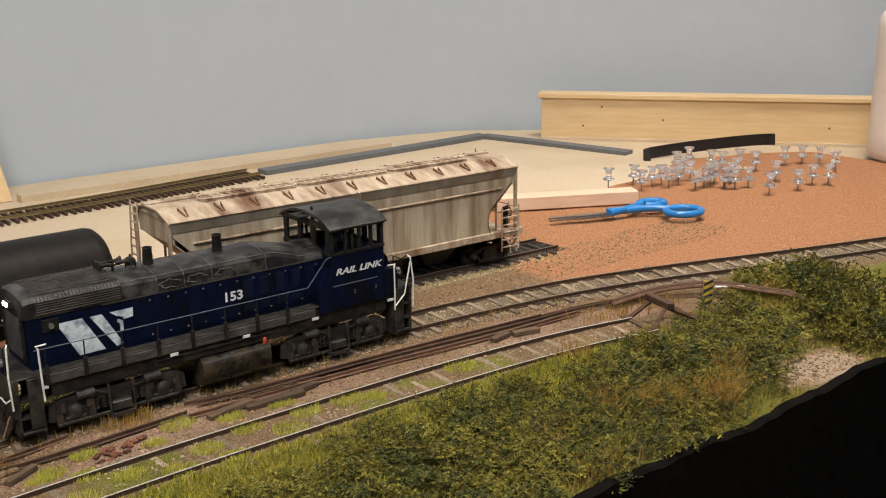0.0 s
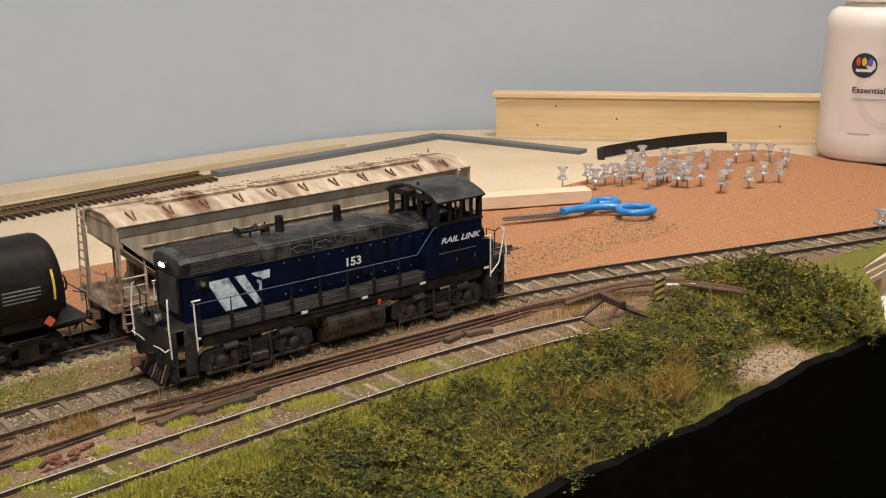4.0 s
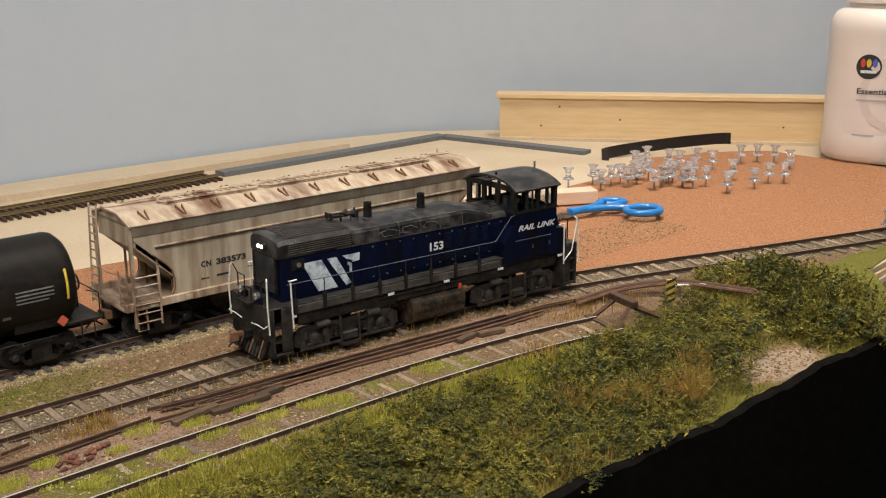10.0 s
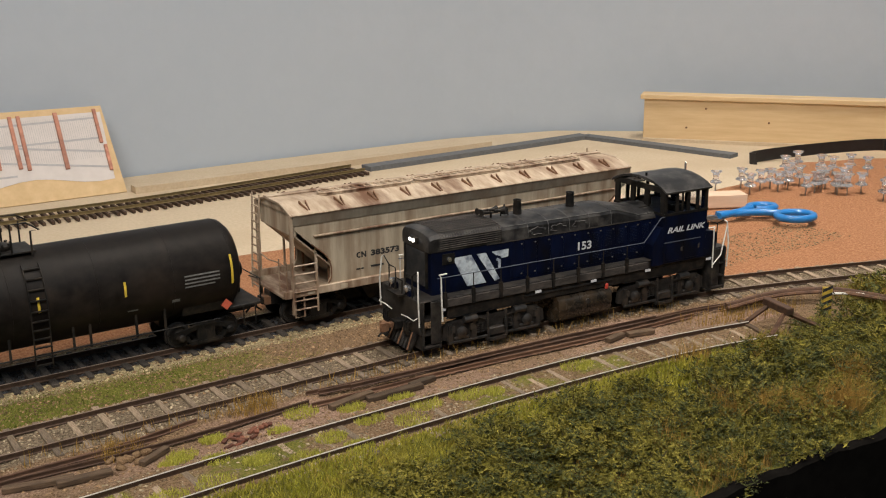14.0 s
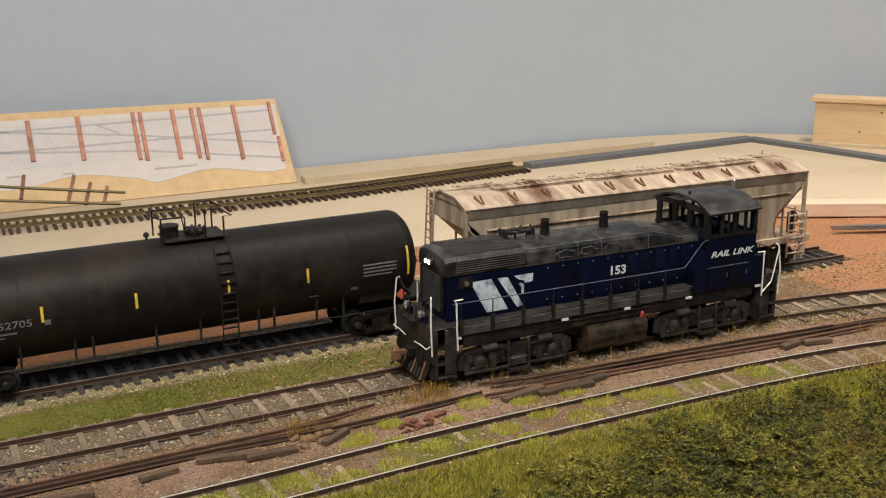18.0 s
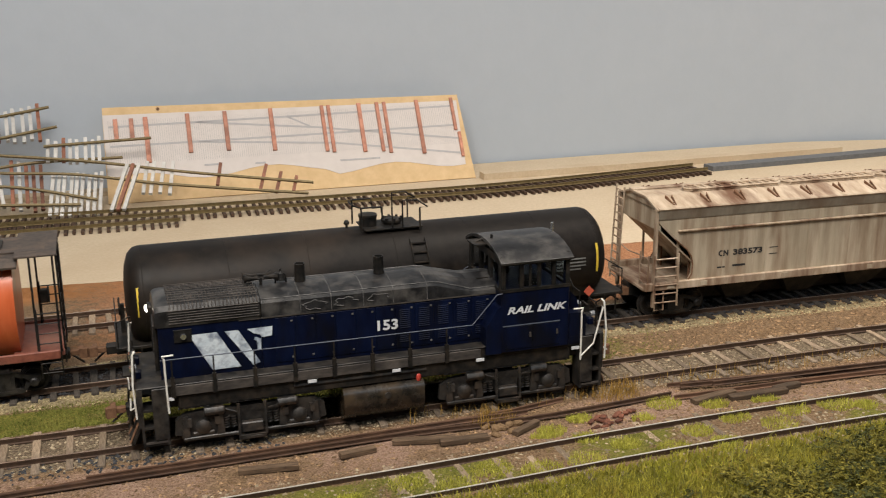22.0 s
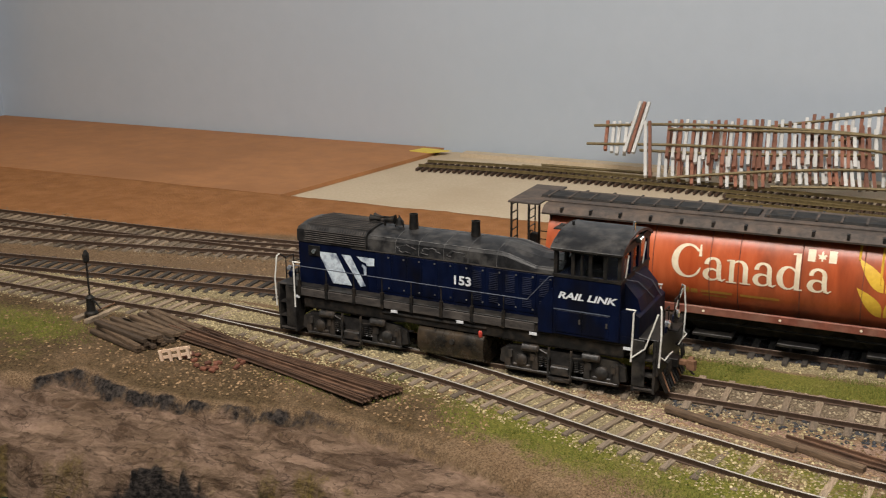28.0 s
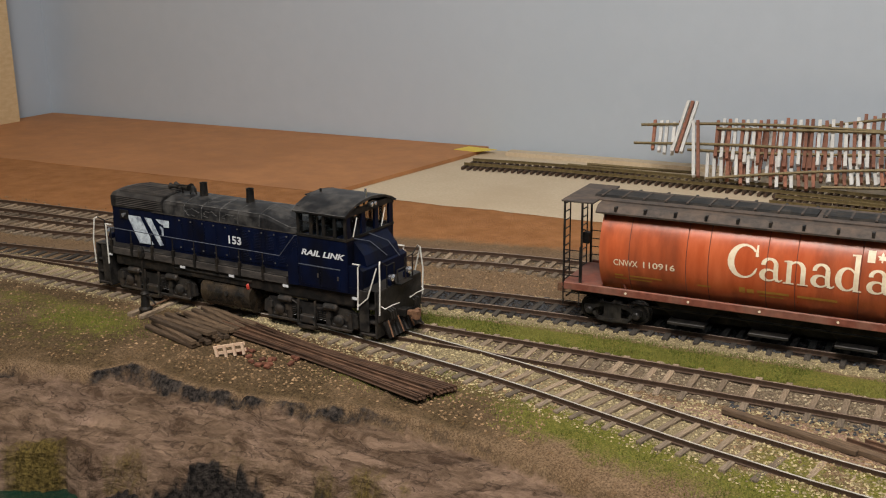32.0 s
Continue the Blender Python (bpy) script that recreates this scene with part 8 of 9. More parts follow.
# switch stand
st = thing("switch_stand", "black model switch stand on two long ties", "switch stand", pose(-0.3480, 0.3135, 0))
part("head_block", Shape().box(-0.0045, -0.0020, -0.0070, 0.0140, -0.0012, 0.0006, 0.0002), TIE, st)
part("head_block", Shape().box(0.0020, 0.0045, -0.0070, 0.0140, -0.0012, 0.0006, 0.0002), TIE, st)
part("base", Shape().lathe([(0.0030, 0.0006), (0.0030, 0.0014), (0.0020, 0.0022), (0.0017, 0.0070), (0.0021, 0.0080), (0.0010, 0.0090)], 10), SOOT, st)
part("mast", Shape().tube([(0, 0, 0.0085), (0, 0, 0.0270)], 0.00045, 6), SOOT, st)
part("target", Shape().lathe([(0.0012, -0.0004), (0.0017, -0.0002), (0.0017, 0.0002), (0.0012, 0.0004)], 12, (0, 0, 0.0255), "y").lathe([(0.0010, 0.0236), (0.0014, 0.0244), (0.0014, 0.0272), (0.0006, 0.0290)], 8), SOOT, st)
part("lever", Shape().tube([(0, 0, 0.0072), (0.0045, -0.002, 0.0075), (0.0085, -0.003, 0.0050)], 0.0004, 5), SOOT, st)
part("throw_rod", Shape().tube([(0, 0.002, 0.0010), (0, 0.0180, 0.0010)], 0.0004, 5), RUSTY, st)
# bumping post at the end of the siding
bp_ = thing("bumping_post", "rust-brown model bumping post at the siding's end", "bumper", pose(0.4040, 0.2640, 0, 0, 0, -14))
for sy in (-1, 1):
    part("leg", Shape().tube([(-0.0090, sy * 0.0085, 0.0010), (0.0000, sy * 0.0050, 0.0088)], 0.0010, 5), OLDRAIL, bp_)
    part("brace", Shape().tube([(0.0000, sy * 0.0050, 0.0085), (0.0170, sy * 0.0078, 0.0005)], 0.0011, 5), OLDRAIL, bp_)
part("beam", Shape().box(-0.0016, 0.0018, -0.0080, 0.0080, 0.0080, 0.0110, 0.0003), OLDRAIL, bp_)
part("cross_tie", Shape().box(-0.0110, -0.0085, -0.0120, 0.0120, -0.0006, 0.0014, 0.0002), OLDWOOD, bp_)
# striped sign
sg = thing("striped_sign", "short post sign with black and yellow stripes", "sign", pose(0.4390, 0.2660, 0, 0, 0, -42) @ Matrix.Diagonal((0.78, 0.85, 0.95, 1)))
part("board", Shape().box(-0.0026, 0.0026, -0.0006, 0.0006, -0.0030, 0.0112, 0.0001), SIGNYEL, sg, "yellow board")
for k in range(4):
    z = -0.0010 + 0.0032 * k
    part("stripe", Shape().add([(-0.0026, -0.00068, z), (0.0026, -0.00068, z + 0.0022), (0.0026, -0.00068, z + 0.0037), (-0.0026, -0.00068, z + 0.0015)], [(0, 1, 2, 3)]), INK, sg)
# framing and tissue beyond the bank
fr = thing("wooden_frame", "raw plywood framing under the end of the track", "frame", None)
fa, fb = Vector((0.5180, 0.2305, 0)), Vector((0.800, 0.2580, 0))
fd = (fb - fa).normalized()
fm = Matrix(((fd.x, -fd.y, 0, fa.x), (fd.y, fd.x, 0, fa.y), (0, 0, 1, 0), (0, 0, 0, 1)))
for k, (y0, mt) in enumerate(((0.0, TAN), (-0.0008, PLY), (-0.0016, TAN))):
    part("rail_board", Shape().box(0, 0.27, y0, 0.020, -0.0056 - 0.0034 * k, -0.0024 - 0.0034 * k, 0.0003), mt, fr, m=fm)
part("riser_panel", Shape().box(0, 0.27, 0.0050, 0.020, -0.060, -0.0126, 0.0003), PLY, fr, m=fm)
for k in range(9):
    part("upright", Shape().box(0.012 + 0.020 * k, 0.022 + 0.020 * k, 0.0015, 0.0048, -0.060, -0.0126, 0.0004), PLY, fr, m=fm)
part("ledger_board", Shape().box(-0.010, 0.27, -0.030, 0.0012, -0.036, -0.0300, 0.0004), TAN, fr, m=fm)


def crumpled(cx, cy, cz, sx, sy, amp, seed):
    n = 26
    xs, ys = np.meshgrid(np.linspace(-1, 1, n), np.linspace(-1, 1, n), indexing="ij")
    q = seed * 1.7
    h = amp * (0.5 * np.sin(2.6 * xs + 1.4 * ys + q) + 0.45 * np.abs(np.sin(3.4 * xs - 2.2 * ys + q)) + 0.22 * np.sin(6.5 * ys - 4.0 * xs + 2 * q) + 0.16 * np.abs(np.sin(9 * xs + 5 * ys + q)) - 0.45 * (xs ** 2 + ys ** 2))
    v = [(cx + sx * a + 0.002 * math.sin(9 * b), cy + sy * b + 0.002 * math.sin(8 * a), cz + c) for a, b, c in zip(xs.ravel(), ys.ravel(), h.ravel())]
    f = [(i * n + j, (i + 1) * n + j, (i + 1) * n + j + 1, i * n + j + 1) for i in range(n - 1) for j in range(n - 1)]
    s = Shape().add(v, f)
    s.add([(a, b, c - 0.0006) for a, b, c in v], [q[::-1] for q in f])
    return s


thing("paper_towel", "crumpled white paper towel below the track's end", "paper towel", shape=crumpled(0.548, 0.2205, -0.0235, 0.036, 0.0105, 0.0075, 4), material=TISSUE, smooth=60)
thing("paper_towel", "white paper towel draped over the framing", "paper towel", shape=crumpled(0.616, 0.2290, -0.0180, 0.036, 0.0095, 0.0085, 14), material=TISSUE, smooth=60)
structure("fascia_top", Shape().box(0.52, 0.95, 0.1880, 0.1985, -0.0088, -0.0068, 0.0003), EDGEGREY, label="dark edge strip along the front panel", category="trim")

# ---- ballast, gravel, grass and bushes ----
def stones(name, spots, size, material, label, seed):
    """Small stones, each a squashed eight-sided grain, as one heap."""
    rs = np.random.RandomState(seed)
    n = len(spots)
    base = np.array([(1, 0, 0), (0, 1, 0), (-1, 0, 0), (0, -1, 0), (0.2, 0.1, 1), (-0.1, 0.2, -0.6)])
    s = rs.uniform(size[0], size[1], (n, 1, 1)) * rs.uniform(0.6, 1.2, (n, 6, 1)) * rs.uniform(0.7, 1.3, (n, 1, 3))
    a = rs.uniform(0, 6.28, n)
    ca, sa = np.cos(a), np.sin(a)
    v = base[None] * s
    x = v[..., 0] * ca[:, None] - v[..., 1] * sa[:, None]
    y = v[..., 0] * sa[:, None] + v[..., 1] * ca[:, None]
    z = height(spots[:, 0], spots[:, 1])
    P = np.stack([x + spots[:, :1], y + spots[:, 1:2], v[..., 2] * 0.7 + z[:, None] + size[0] * 0.2], -1).reshape(-1, 3)
    tri = np.array([(0, 1, 4), (1, 2, 4), (2, 3, 4), (3, 0, 4), (1, 0, 5), (2, 1, 5), (3, 2, 5), (0, 3, 5)])
    F = (tri[None] + 6 * np.arange(n)[:, None, None]).reshape(-1, 3)
    me = bpy.data.meshes.new(name)
    me.from_pydata(P.tolist(), [], F.tolist())
    me.materials.append(material)
    return tagged(new(name, me), label, "ballast", kind="stuff")


def scatter_along(pts, n, d0, d1, x0, x1, seed, both=True):
    rs = np.random.RandomState(seed)
    line, _ = along(pts, 0.002)
    line = line[(line[:, 0] > x0) & (line[:, 0] < x1)]
    i = rs.randint(0, len(line), n)
    d = rs.uniform(d0, d1, n) * (rs.choice([-1, 1], n) if both else -1)
    return np.stack([line[i, 0] - line[i, 3] * d + rs.uniform(-0.001, 0.001, n), line[i, 1] + line[i, 2] * d], 1)


def box_scatter(n, x0, x1, y0, y1, seed):
    rs = np.random.RandomState(seed)
    return np.stack([rs.uniform(x0, x1, n), rs.uniform(y0, y1, n)], 1)


stones("pale_ballast", np.concatenate([scatter_along(BACK, 8000, 0.0118, 0.0195, -0.45, 0.455, 31), scatter_along(SIDING, 6500, 0.0, 0.0185, -0.30, -0.045, 32), scatter_along(MAIN, 6500, 0.0, 0.0175, -0.60, -0.16, 33), box_scatter(700, -0.12, -0.04, 0.312, 0.322, 34)]), (0.0003, 0.0007), STONE_PALE, "pale yellow ballast stones along the tracks", 1)
stones("grey_ballast", np.concatenate([scatter_along(MAIN, 9500, 0.0, 0.0155, -0.16, 0.62, 35), scatter_along(YARD, 2600, 0.0, 0.0180, -0.80, 0.0, 36), scatter_along(YARD2, 1400, 0.0, 0.018, -0.8, -0.3, 37), scatter_along(SIDING, 2500, 0.0, 0.016, -0.05, 0.40, 38)]), (0.0003, 0.0007), STONE_GREY, "grey-brown ballast stones between the ties", 2)
stones("cinders", np.concatenate([scatter_along(BACK, 6500, 0.0, 0.0122, -0.30, 0.44, 39), scatter_along(MAIN, 500, 0.008, 0.0185, -0.10, 0.08, 46, False)]), (0.0005, 0.0010), COAL, "dark cinders under the standing cars", 3)
slope = box_scatter(9000, -0.62, -0.15, 0.252, 0.318, 40)
slope = slope[(slope[:, 0] > -0.31) | (np.arange(len(slope)) % 5 < 2)]
slope = slope[slope[:, 1] > lerp_line(slope[:, 0], LEDGE1) + 0.0055]
stones("gravel", np.concatenate([box_scatter(6500, 0.12, 0.56, 0.338, 0.377, 44), box_scatter(6000, -0.62, 0.0, 0.400, 0.455, 43), slope, box_scatter(2600, -0.10, 0.40, 0.288, 0.318, 41), box_scatter(1500, 0.40, 0.47, 0.196, 0.225, 42)]), (0.0003, 0.0008), GRAVEL, "fine brown gravel on the earth", 4)


def blades(name, roots, height_, width, material, label, seed, spread=0.5):
    """Grass blades: narrow bent triangles from their roots."""
    rs = np.random.RandomState(seed)
    n = len(roots)
    z = height(roots[:, 0], roots[:, 1]) - 0.0002
    a, b = rs.uniform(0, 6.28, n), rs.uniform(0, 6.28, n)
    h = rs.uniform(height_[0], height_[1], n)
    lean_ = rs.uniform(0, spread, n) * h
    w = rs.uniform(0.6, 1.2, n) * width
    dx, dy = np.cos(a) * w, np.sin(a) * w
    tx, ty = np.cos(b) * lean_, np.sin(b) * lean_
    x, y = roots[:, 0], roots[:, 1]
    P = np.stack([np.stack([x - dx, y - dy, z], -1), np.stack([x + dx, y + dy, z], -1), np.stack([x + dx * 0.6 + tx * 0.4, y + dy * 0.6 + ty * 0.4, z + h * 0.55], -1), np.stack([x - dx * 0.6 + tx * 0.4, y - dy * 0.6 + ty * 0.4, z + h * 0.55], -1), np.stack([x + tx, y + ty, z + h], -1)], 1).reshape(-1, 3)
    base = 5 * np.arange(n)
    F = [(k, k + 1, k + 2, k + 3) for k in base.tolist()] + [(k + 3, k + 2, k + 4) for k in base.tolist()]
    me = bpy.data.meshes.new(name)
    me.from_pydata(P.tolist(), [], F)
    me.materials.append(material)
    return tagged(new(name, me), label, "grass", kind="stuff")


def tufts(spots, n, rad, seed):
    rs = np.random.RandomState(seed)
    out = []
    for x, y in spots:
        k = int(n * rs.uniform(0.7, 1.3))
        r_, a = rad * np.sqrt(rs.uniform(0, 1, k)) * rs.uniform(0.7, 1.2), rs.uniform(0, 6.28, k)
        out.append(np.stack([x + r_ * np.cos(a) * 1.3, y + r_ * np.sin(a)], 1))
    return np.concatenate(out)


rm = np.random.RandomState(50)
strip = box_scatter(62000, -0.28, 0.26, 0.340, 0.376, 51)
mainy = np.interp(strip[:, 0], along(MAIN)[0][:, 0], along(MAIN)[0][:, 1])
backy = np.interp(strip[:, 0], along(BACK)[0][:, 0], along(BACK)[0][:, 1])
keep = (strip[:, 1] > mainy + 0.0145) & (strip[:, 1] < backy - 0.0175) & (waves(strip[:, 0], strip[:, 1], 6, 60) > -0.45) & (rm.uniform(0, 1, len(strip)) < np.clip((0.25 - strip[:, 0]) / 0.08, 0, 1))
front = scatter_along(SIDING, 14000, 0.0105, 0.034, -0.20, 0.10, 52, False)
fk = waves(front[:, 0], front[:, 1], 7, 70) > -0.25
leftp = np.stack([-0.362 + 0.050 * rm.normal(0, 0.42, 1900), 0.297 + 0.018 * rm.normal(0, 0.42, 1900)], 1)
pileg = np.stack([-0.212 + 0.03 * rm.normal(0, 0.45, 1600), 0.2905 + 0.007 * rm.normal(0, 0.5, 1600)], 1)
insid = scatter_along(SIDING, 7000, 0.0, 0.0075, -0.07, 0.24, 53)
ik = waves(insid[:, 0], insid[:, 1], 9, 80) > np.where(insid[:, 0] < 0.13, -0.1, 0.55)
blades("moss_flock", np.concatenate([strip[keep], front[fk], leftp, pileg, insid[ik]]), (0.0006, 0.0015), 0.00015, MOSS, "short green flock between the tracks", 5, 1.2)
tsp = ((0.1761, 0.3034), (0.1637, 0.2979), (0.1600, 0.2935), (0.2085, 0.3045), (0.2247, 0.2990), (0.2431, 0.2960), (0.2448, 0.2826), (0.2229, 0.2837), (0.1490, 0.2713), (0.1637, 0.2716), (0.1800, 0.2779), (0.1931, 0.2710), (0.2611, 0.2821), (0.3100, 0.2796), (0.1350, 0.2760), (0.1220, 0.2700), (0.1080, 0.2760), (0.2060, 0.2790), (0.2100, 0.2690), (0.0900, 0.2710), (0.2340, 0.2750), (0.1700, 0.2860), (0.1960, 0.2960), (0.2700, 0.2780))
blades("grass_tufts", tufts(tsp, 620, 0.0044, 54), (0.0007, 0.0022), 0.00013, LIME, "yellow-green grass tufts growing in the siding", 6, 0.7)
blades("dry_grass", np.concatenate([tufts(((0.1924, 0.3158), (0.1980, 0.3130), (0.200, 0.318), (0.145, 0.309), (0.150, 0.311)), 110, 0.0045, 55), scatter_along(MAIN, 380, 0.010, 0.017, 0.12, 0.40, 56, False), box_scatter(500, 0.38, 0.44, 0.276, 0.295, 57), tufts(((0.30, 0.222), (0.262, 0.212), (0.270, 0.220)), 420, 0.008, 58)]), (0.0020, 0.0065), 0.00014, STRAW, "dry straw-coloured grass", 7, 0.6)
blades("tall_dry_grass", tufts(((0.352, 0.208), (0.360, 0.213), (0.345, 0.216), (0.368, 0.205), (0.376, 0.210), (0.330, 0.2245), (0.392, 0.2195)), 620, 0.0062, 63), (0.0050, 0.0115), 0.00013, STRAW, "tall dry brown grass clumps on the bank", 11, 0.8)


def in_sand(p):
    return np.hypot((p[:, 0] - 0.425) / 0.027, (p[:, 1] - 0.203) / 0.015) < 1


fringe = scatter_along(SIDING, 44000, 0.0108, 0.038, -0.04, 0.39, 59, False)
bank = np.concatenate([box_scatter(32000, -0.01, 0.47, 0.1925, 0.262, 60), box_scatter(6500, 0.455, 0.533, 0.200, 0.285, 61)])
bank = bank[~in_sand(bank)]
mx = np.interp(bank[:, 0], along(MAIN)[0][:, 0], along(MAIN)[0][:, 1])
bank = bank[(bank[:, 1] < mx - 0.016) & (bank[:, 1] > lerp_line(bank[:, 0], FRONT) + 0.0004)]
dry = waves(bank[:, 0], bank[:, 1], 62, 55) > 0.62
blades("fringe_grass", fringe, (0.0010, 0.0028), 0.00018, FRINGE, "short yellow-green grass beside the siding", 8, 0.8)
blades("bush_grass", bank[~dry][::14] + np.random.RandomState(64).uniform(-0.002, 0.002, bank[~dry][::14].shape), (0.0050, 0.0105), 0.00012, SPRIG, "long pale green grass growing through the bushes", 12, 1.1)
blades("bank_grass", bank[~dry], (0.0014, 0.0040), 0.00015, SPRING, "yellow-green grass under the bushes", 9, 1.5)
blades("dry_bank_grass", bank[dry], (0.0042, 0.0098), 0.00014, STRAW, "dry brown grass patches on the bank", 10, 0.8)


def bush_meshes(seed, mat_, rx=0.0165, rz=0.0108):
    """One bush: twigs, and small leaves set along sprigs that fan out of uneven clumps."""
    rs = np.random.RandomState(seed)
    twigs = Shape()
    leaf_at, leaf_dir, tone = [], [], []
    stem_v, stem_f = [], []
    for k in range(26):
        a, rr = rs.uniform(0, 6.28), rx * math.sqrt(rs.uniform(0.0, 0.95))
        c = np.array([rr * math.cos(a), rr * math.sin(a) * 0.85, rz * rs.uniform(0.12, 1.0) * (1 - 0.45 * (rr / rx) ** 2)])
        size = rs.uniform(0.0022, 0.0056)
        t = rs.randint(0, 4)
        twigs.tube([(c[0] * 0.3, c[1] * 0.3, -0.001), (c[0] * 0.75, c[1] * 0.75, c[2] * 0.45), tuple(c)], [0.0004, 0.0003, 0.0001], 4)
        for j in range(10):
            d = rs.normal(0, 1, 3) + (0, 0, 0.55)
            d /= np.linalg.norm(d)
            droop = rs.uniform(0.0, 0.5)
            line = [c + d * size * u * rs.uniform(0.9, 1.1) * 1.35 - np.array((0, 0, droop * size * u * u)) for u in (0.15, 0.4, 0.65, 0.85, 1.0)]
            side = np.cross(d, (0.3, 0.2, 1.0))
            side /= np.linalg.norm(side) + 1e-9
            n0 = len(stem_v)
            for p in line:
                stem_v += [tuple(p - side * 0.00005), tuple(p + side * 0.00005)]
            stem_f += [(n0 + 2 * q, n0 + 2 * q + 1, n0 + 2 * q + 3, n0 + 2 * q + 2) for q in range(4)]
            for p in line:
                for q in (-1, 1):
                    w = d * rs.uniform(0.2, 0.9) + side * q * rs.uniform(0.5, 1.1) + rs.normal(0, 0.35, 3)
                    w /= np.linalg.norm(w)
                    leaf_at.append(p + w * 0.00045)
                    leaf_dir.append(w)
                    tone.append(t if rs.uniform() < 0.86 else rs.randint(0, 4))
    C, u = np.array(leaf_at), np.array(leaf_dir)
    C[:, 2] = np.maximum(C[:, 2], 0.0002)
    n = len(C)
    w = np.cross(u, rs.normal(0, 1, (n, 3)) + (0, 0, 0.8))
    w /= np.linalg.norm(w, axis=1, keepdims=True) + 1e-9
    L = rs.uniform(0.00045, 0.00105, (n, 1)) * np.where(rs.uniform(0, 1, (n, 1)) < 0.06, 2.6, 1)
    W = np.minimum(L * rs.uniform(0.25, 0.48, (n, 1)), 0.00040)
    P = np.stack([C - u * L, C + w * W, C + u * L, C - w * W], 1).reshape(-1, 3)
    me = bpy.data.meshes.new("leaves")
    F = np.arange(4 * n).reshape(-1, 4).tolist() + [tuple(q + 4 * n for q in f) for f in stem_f]
    me.from_pydata(P.tolist() + stem_v, [], F)
    for m_ in (mat_, LEAF_A, LEAF_B, LEAF_C, SPRIG):
        me.materials.append(m_)
    me.polygons.foreach_set("material_index", np.concatenate([np.array(tone), np.full(len(stem_f), 4)]).astype(np.int32))
    return twigs.mesh("twigs", TWIG), me


kinds = [bush_meshes(70 + k, (LEAF_A, LEAF_B, LEAF_C, LEAF_B, LEAF_C)[k]) for k in range(5)]
labels = ("dark green model bush with ragged small leaves", "yellow-green model bush with ragged small leaves", "olive green model bush with ragged small leaves", "yellow-green model bush with ragged small leaves", "olive green model bush with ragged small leaves")
rb = random.Random(8)
spots = []
sy_ = along(SIDING)[0]


def clear_of(x, y):
    """Keeps the bushes off the bent rails."""
    return all(math.hypot(x - a, y - b) > 0.0135 for a, b in ((0.4328, 0.288), (0.443, 0.281), (0.4525, 0.2752), (0.457, 0.267), (0.460, 0.260), (0.463, 0.251), (0.466, 0.243), (0.460, 0.230)))


for row in range(5):
    y = 0.2040 + 0.0115 * row
    x = 0.035 + 0.022 * row + rb.uniform(0, 0.01)
    while x < 0.465:
        yy_, xx_ = y + rb.uniform(-0.004, 0.004), x
        edge = float(np.interp(x, sy_[:, 0], sy_[:, 1])) - 0.0375 + 0.0130 * min(1, max(0, (x - 0.15) / 0.10)) if x < 0.395 else 0.268
        sand = math.hypot((x - 0.426) / 0.030, (yy_ - 0.203) / 0.017) < 1
        bare = waves(np.array([x]), np.array([yy_]), 62, 55)[0] > 0.80 or math.hypot((x - 0.362) / 0.014, (yy_ - 0.2065) / 0.0055) < 1
        if yy_ < edge and not sand and not bare and clear_of(x, yy_) and rb.random() < (0.97 if x > 0.13 else 0.78):
            spots.append((xx_, yy_, rb.uniform(0.62, 1.0) * (0.72 if x < 0.12 else 0.5 if x > 0.375 and yy_ < 0.210 else 1)))
        x += rb.uniform(0.011, 0.0165)
for row in range(8):
    y = 0.2035 + 0.0105 * row
    x = 0.459 + rb.uniform(0, 0.008)
    while x < 0.509 - (0.024 if row < 2 else 0):
        lim = float(np.interp(x, along(MAIN)[0][:, 0], along(MAIN)[0][:, 1])) - 0.026
        if clear_of(x, y) and y < lim and y > float(lerp_line(np.array([x]), FRONT)[0]) + 0.004:
            spots.append((x, y + rb.uniform(-0.003, 0.003), rb.uniform(0.85, 1.25)))
        x += rb.uniform(0.012, 0.018)
for x, y, k in spots:
    i = rb.choice((1, 3, 3, 2, 0)) if x < 0.22 else rb.choice((0, 4, 4, 1, 2, 3))
    b = thing("bush", labels[i], "bush", None, group="bushes on the bank")
    kz = k * rb.uniform(0.6, 1.1) * (1.15 if x > 0.45 else 0.85 if x > 0.2 else 0.55)
    b.matrix_world = Matrix.LocRotScale((x, y, zof(x, y) - 0.0004), Euler((0, 0, rb.uniform(0, 6.28))), (k, k, kz))
    part("stem", kinds[i][0], None, b)
    part("leaves", kinds[i][1], None, b, kind="stuff")
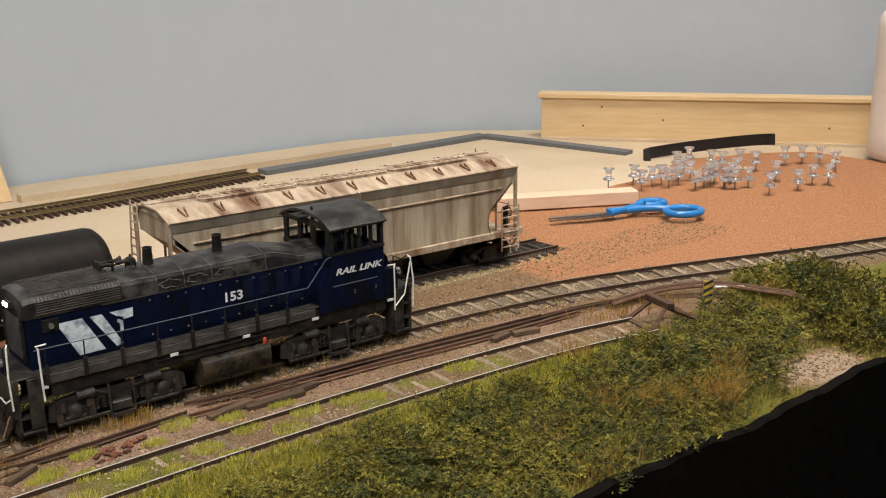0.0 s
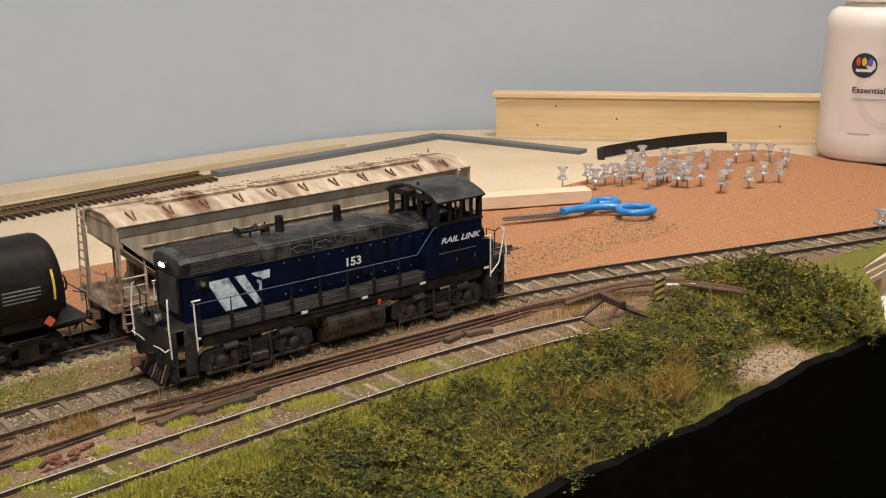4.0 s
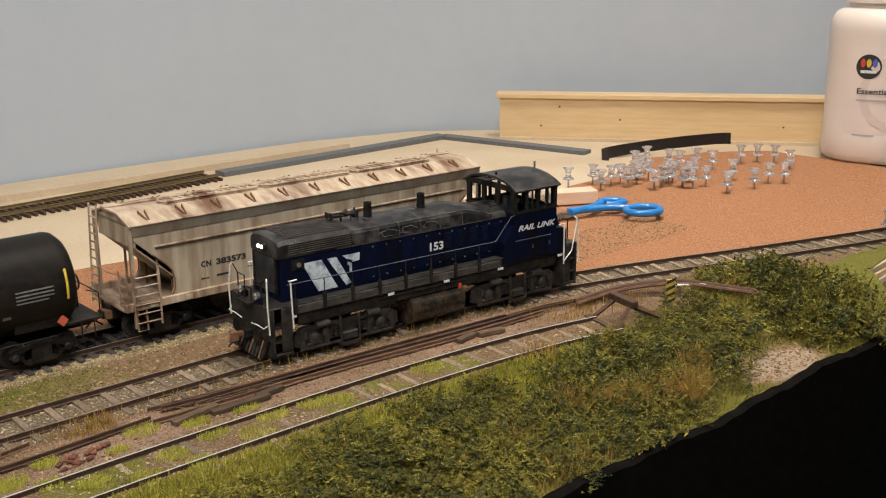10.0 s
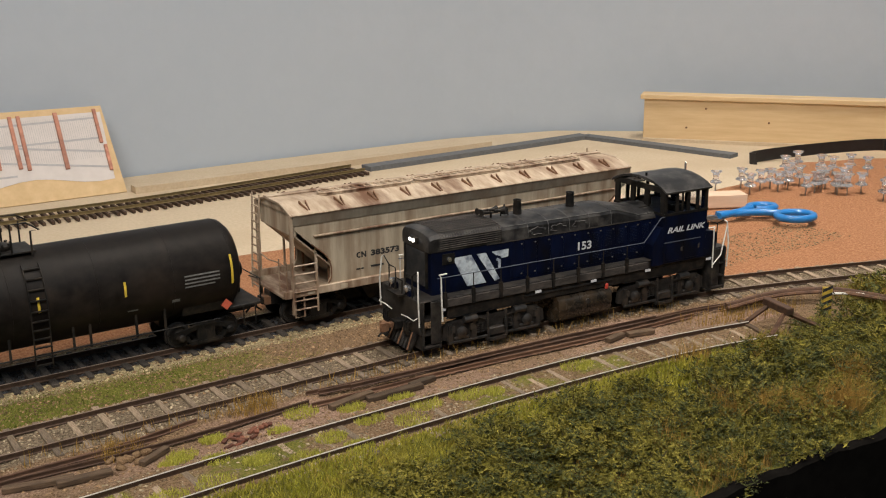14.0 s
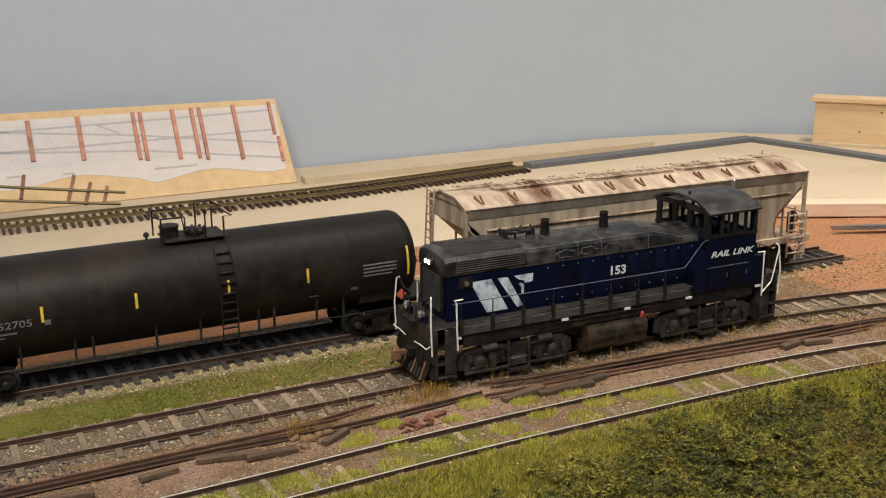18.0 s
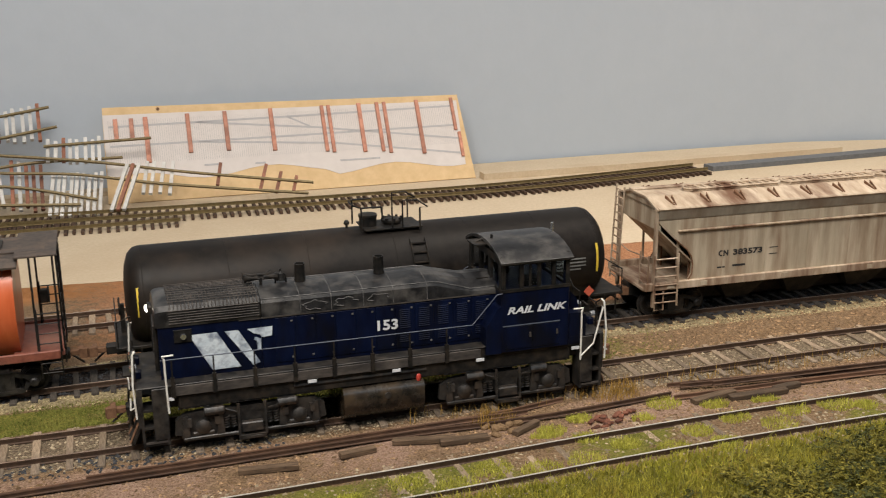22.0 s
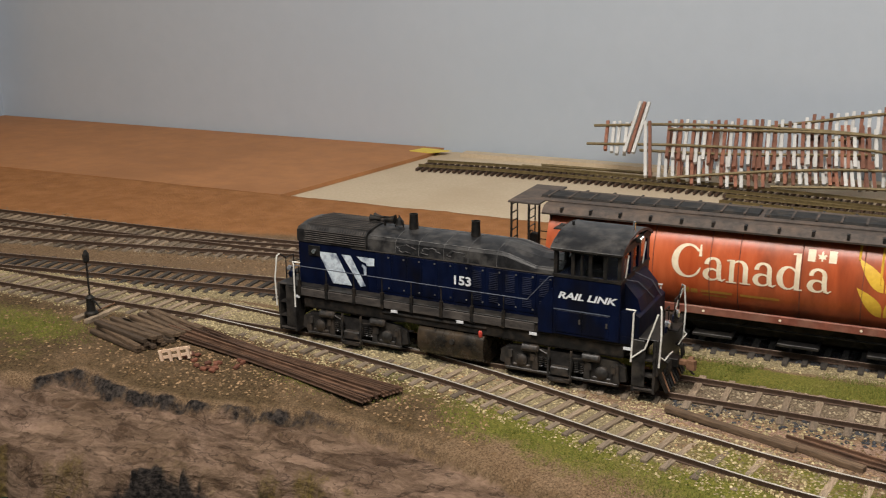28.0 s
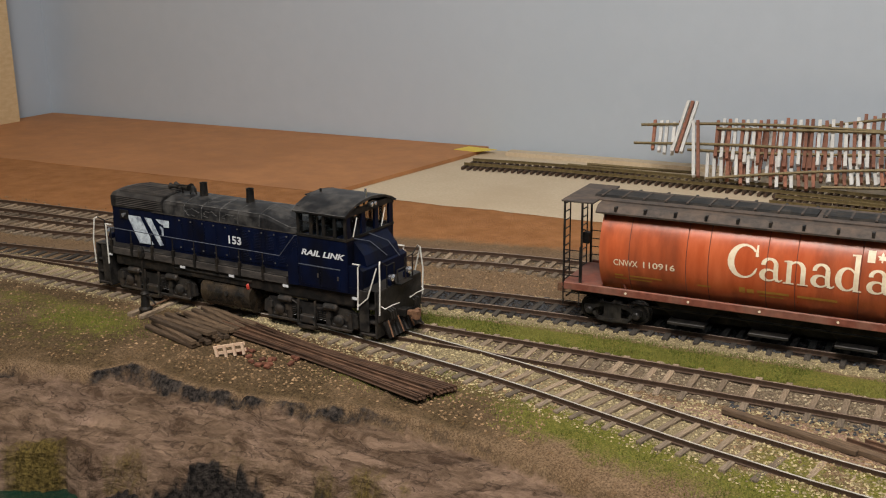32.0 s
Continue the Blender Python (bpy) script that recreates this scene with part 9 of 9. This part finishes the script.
def motions():
    """The switcher runs along its track, first away, then back past the standing cars."""
    LOCO_ROWS = [
        (0.0, pose(0.2382, 0.3318, 0, 0, 0, -0.36)), (0.5, pose(0.2472, 0.3316, 0, 0, 0, -0.47)), (1.0, pose(0.2566, 0.3315, 0, 0, 0, -0.62)),
        (1.5, pose(0.2656, 0.3313, 0, 0, 0, -0.82)), (2.0, pose(0.2746, 0.3311, 0, 0, 0, -1.09)), (2.5, pose(0.2837, 0.3308, 0, 0, 0, -1.42)),
        (3.0, pose(0.2929, 0.3305, 0, 0, 0, -1.82)), (3.5, pose(0.3019, 0.3301, 0, 0, 0, -2.28)), (5.5, pose(0.3368, 0.3278, 0, 0, 0, -4.16)),
        (6.0, pose(0.3420, 0.3274, 0, 0, 0, -4.55)), (6.5, pose(0.3445, 0.3272, 0, 0, 0, -4.75)), (7.0, pose(0.3457, 0.3270, 0, 0, 0, -4.84)),
        (7.5, pose(0.3457, 0.3270, 0, 0, 0, -4.84)), (8.0, pose(0.3457, 0.3270, 0, 0, 0, -4.84)), (8.5, pose(0.3457, 0.3270, 0, 0, 0, -4.84)),
        (9.0, pose(0.3457, 0.3270, 0, 0, 0, -4.84)), (9.5, pose(0.3457, 0.3270, 0, 0, 0, -4.84)), (10.0, pose(0.3457, 0.3270, 0, 0, 0, -4.84)),
        (10.5, pose(0.3457, 0.3270, 0, 0, 0, -4.84)), (11.0, pose(0.3457, 0.3270, 0, 0, 0, -4.84)), (11.5, pose(0.3457, 0.3270, 0, 0, 0, -4.84)),
        (12.0, pose(0.3457, 0.3270, 0, 0, 0, -4.84)), (12.5, pose(0.3457, 0.3270, 0, 0, 0, -4.84)), (13.0, pose(0.3457, 0.3270, 0, 0, 0, -4.84)),
        (13.5, pose(0.3457, 0.3270, 0, 0, 0, -4.84)), (14.0, pose(0.3440, 0.3272, 0, 0, 0, -4.71)), (14.5, pose(0.3406, 0.3275, 0, 0, 0, -4.44)),
        (16.5, pose(0.3130, 0.3294, 0, 0, 0, -2.95)), (17.0, pose(0.3024, 0.3300, 0, 0, 0, -2.31)), (17.5, pose(0.2902, 0.3306, 0, 0, 0, -1.70)),
        (18.0, pose(0.2763, 0.3310, 0, 0, 0, -1.15)), (18.5, pose(0.2614, 0.3314, 0, 0, 0, -0.72)), (19.0, pose(0.2447, 0.3317, 0, 0, 0, -0.43)),
        (19.5, pose(0.2264, 0.3319, 0, 0, 0, -0.28)), (20.0, pose(0.2072, 0.3320, 0, 0, 0, -0.22)), (20.5, pose(0.1860, 0.3321, 0, 0, 0, -0.22)),
        (21.0, pose(0.1630, 0.3322, 0, 0, 0, -0.24)), (21.5, pose(0.1384, 0.3323, 0, 0, 0, -0.31)), (22.0, pose(0.1136, 0.3325, 0, 0, 0, -0.49)),
        (22.5, pose(0.0896, 0.3328, 0, 0, 0, -0.70)), (23.0, pose(0.0648, 0.3331, 0, 0, 0, -0.86)), (23.5, pose(0.0403, 0.3334, 0, 0, 0, -0.88)),
        (24.0, pose(0.0157, 0.3337, 0, 0, 0, -0.78)), (24.5, pose(-0.0092, 0.3340, 0, 0, 0, -0.65)), (25.0, pose(-0.0340, 0.3343, 0, 0, 0, -0.54)),
        (25.5, pose(-0.0586, 0.3346, 0, 0, 0, -0.73)), (26.0, pose(-0.0835, 0.3349, 0, 0, 0, -0.94)), (26.5, pose(-0.1076, 0.3352, 0, 0, 0, -1.16)),
        (28.5, pose(-0.2044, 0.3362, 0, 0, 0, -1.95)), (29.0, pose(-0.2278, 0.3365, 0, 0, 0, -2.28)), (29.5, pose(-0.2497, 0.3367, 0, 0, 0, -2.62)),
        (30.0, pose(-0.2672, 0.3368, 0, 0, 0, -2.96)), (30.5, pose(-0.2816, 0.3370, 0, 0, 0, -3.18)), (31.0, pose(-0.2938, 0.3371, 0, 0, 0, -3.39)),
        (31.5, pose(-0.3025, 0.3371, 0, 0, 0, -3.39)), (32.0, pose(-0.3089, 0.3372, 0, 0, 0, -3.40)),
    ]
    walk(loco, LOCO_ROWS)
    # wheels turn with the way the locomotive goes
    way = [(t, m.translation.x, m.translation.y) for t, m in LOCO_ROWS]
    ts = [w[0] for w in way]
    dist = np.concatenate([[0], np.cumsum([math.copysign(math.hypot(b[1] - a[1], b[2] - a[2]), b[1] - a[1]) for a, b in zip(way, way[1:])])])
    steps = [k * 0.1 for k in range(321)]
    turn = np.degrees(np.interp(steps, ts, dist) / 0.0058)
    for ax in axles:
        x, y, z = ax.matrix_local.translation
        walk(ax, [(t, pose(x, y, z, 0, a, 0)) for t, a in zip(steps, turn.tolist())])



motions()
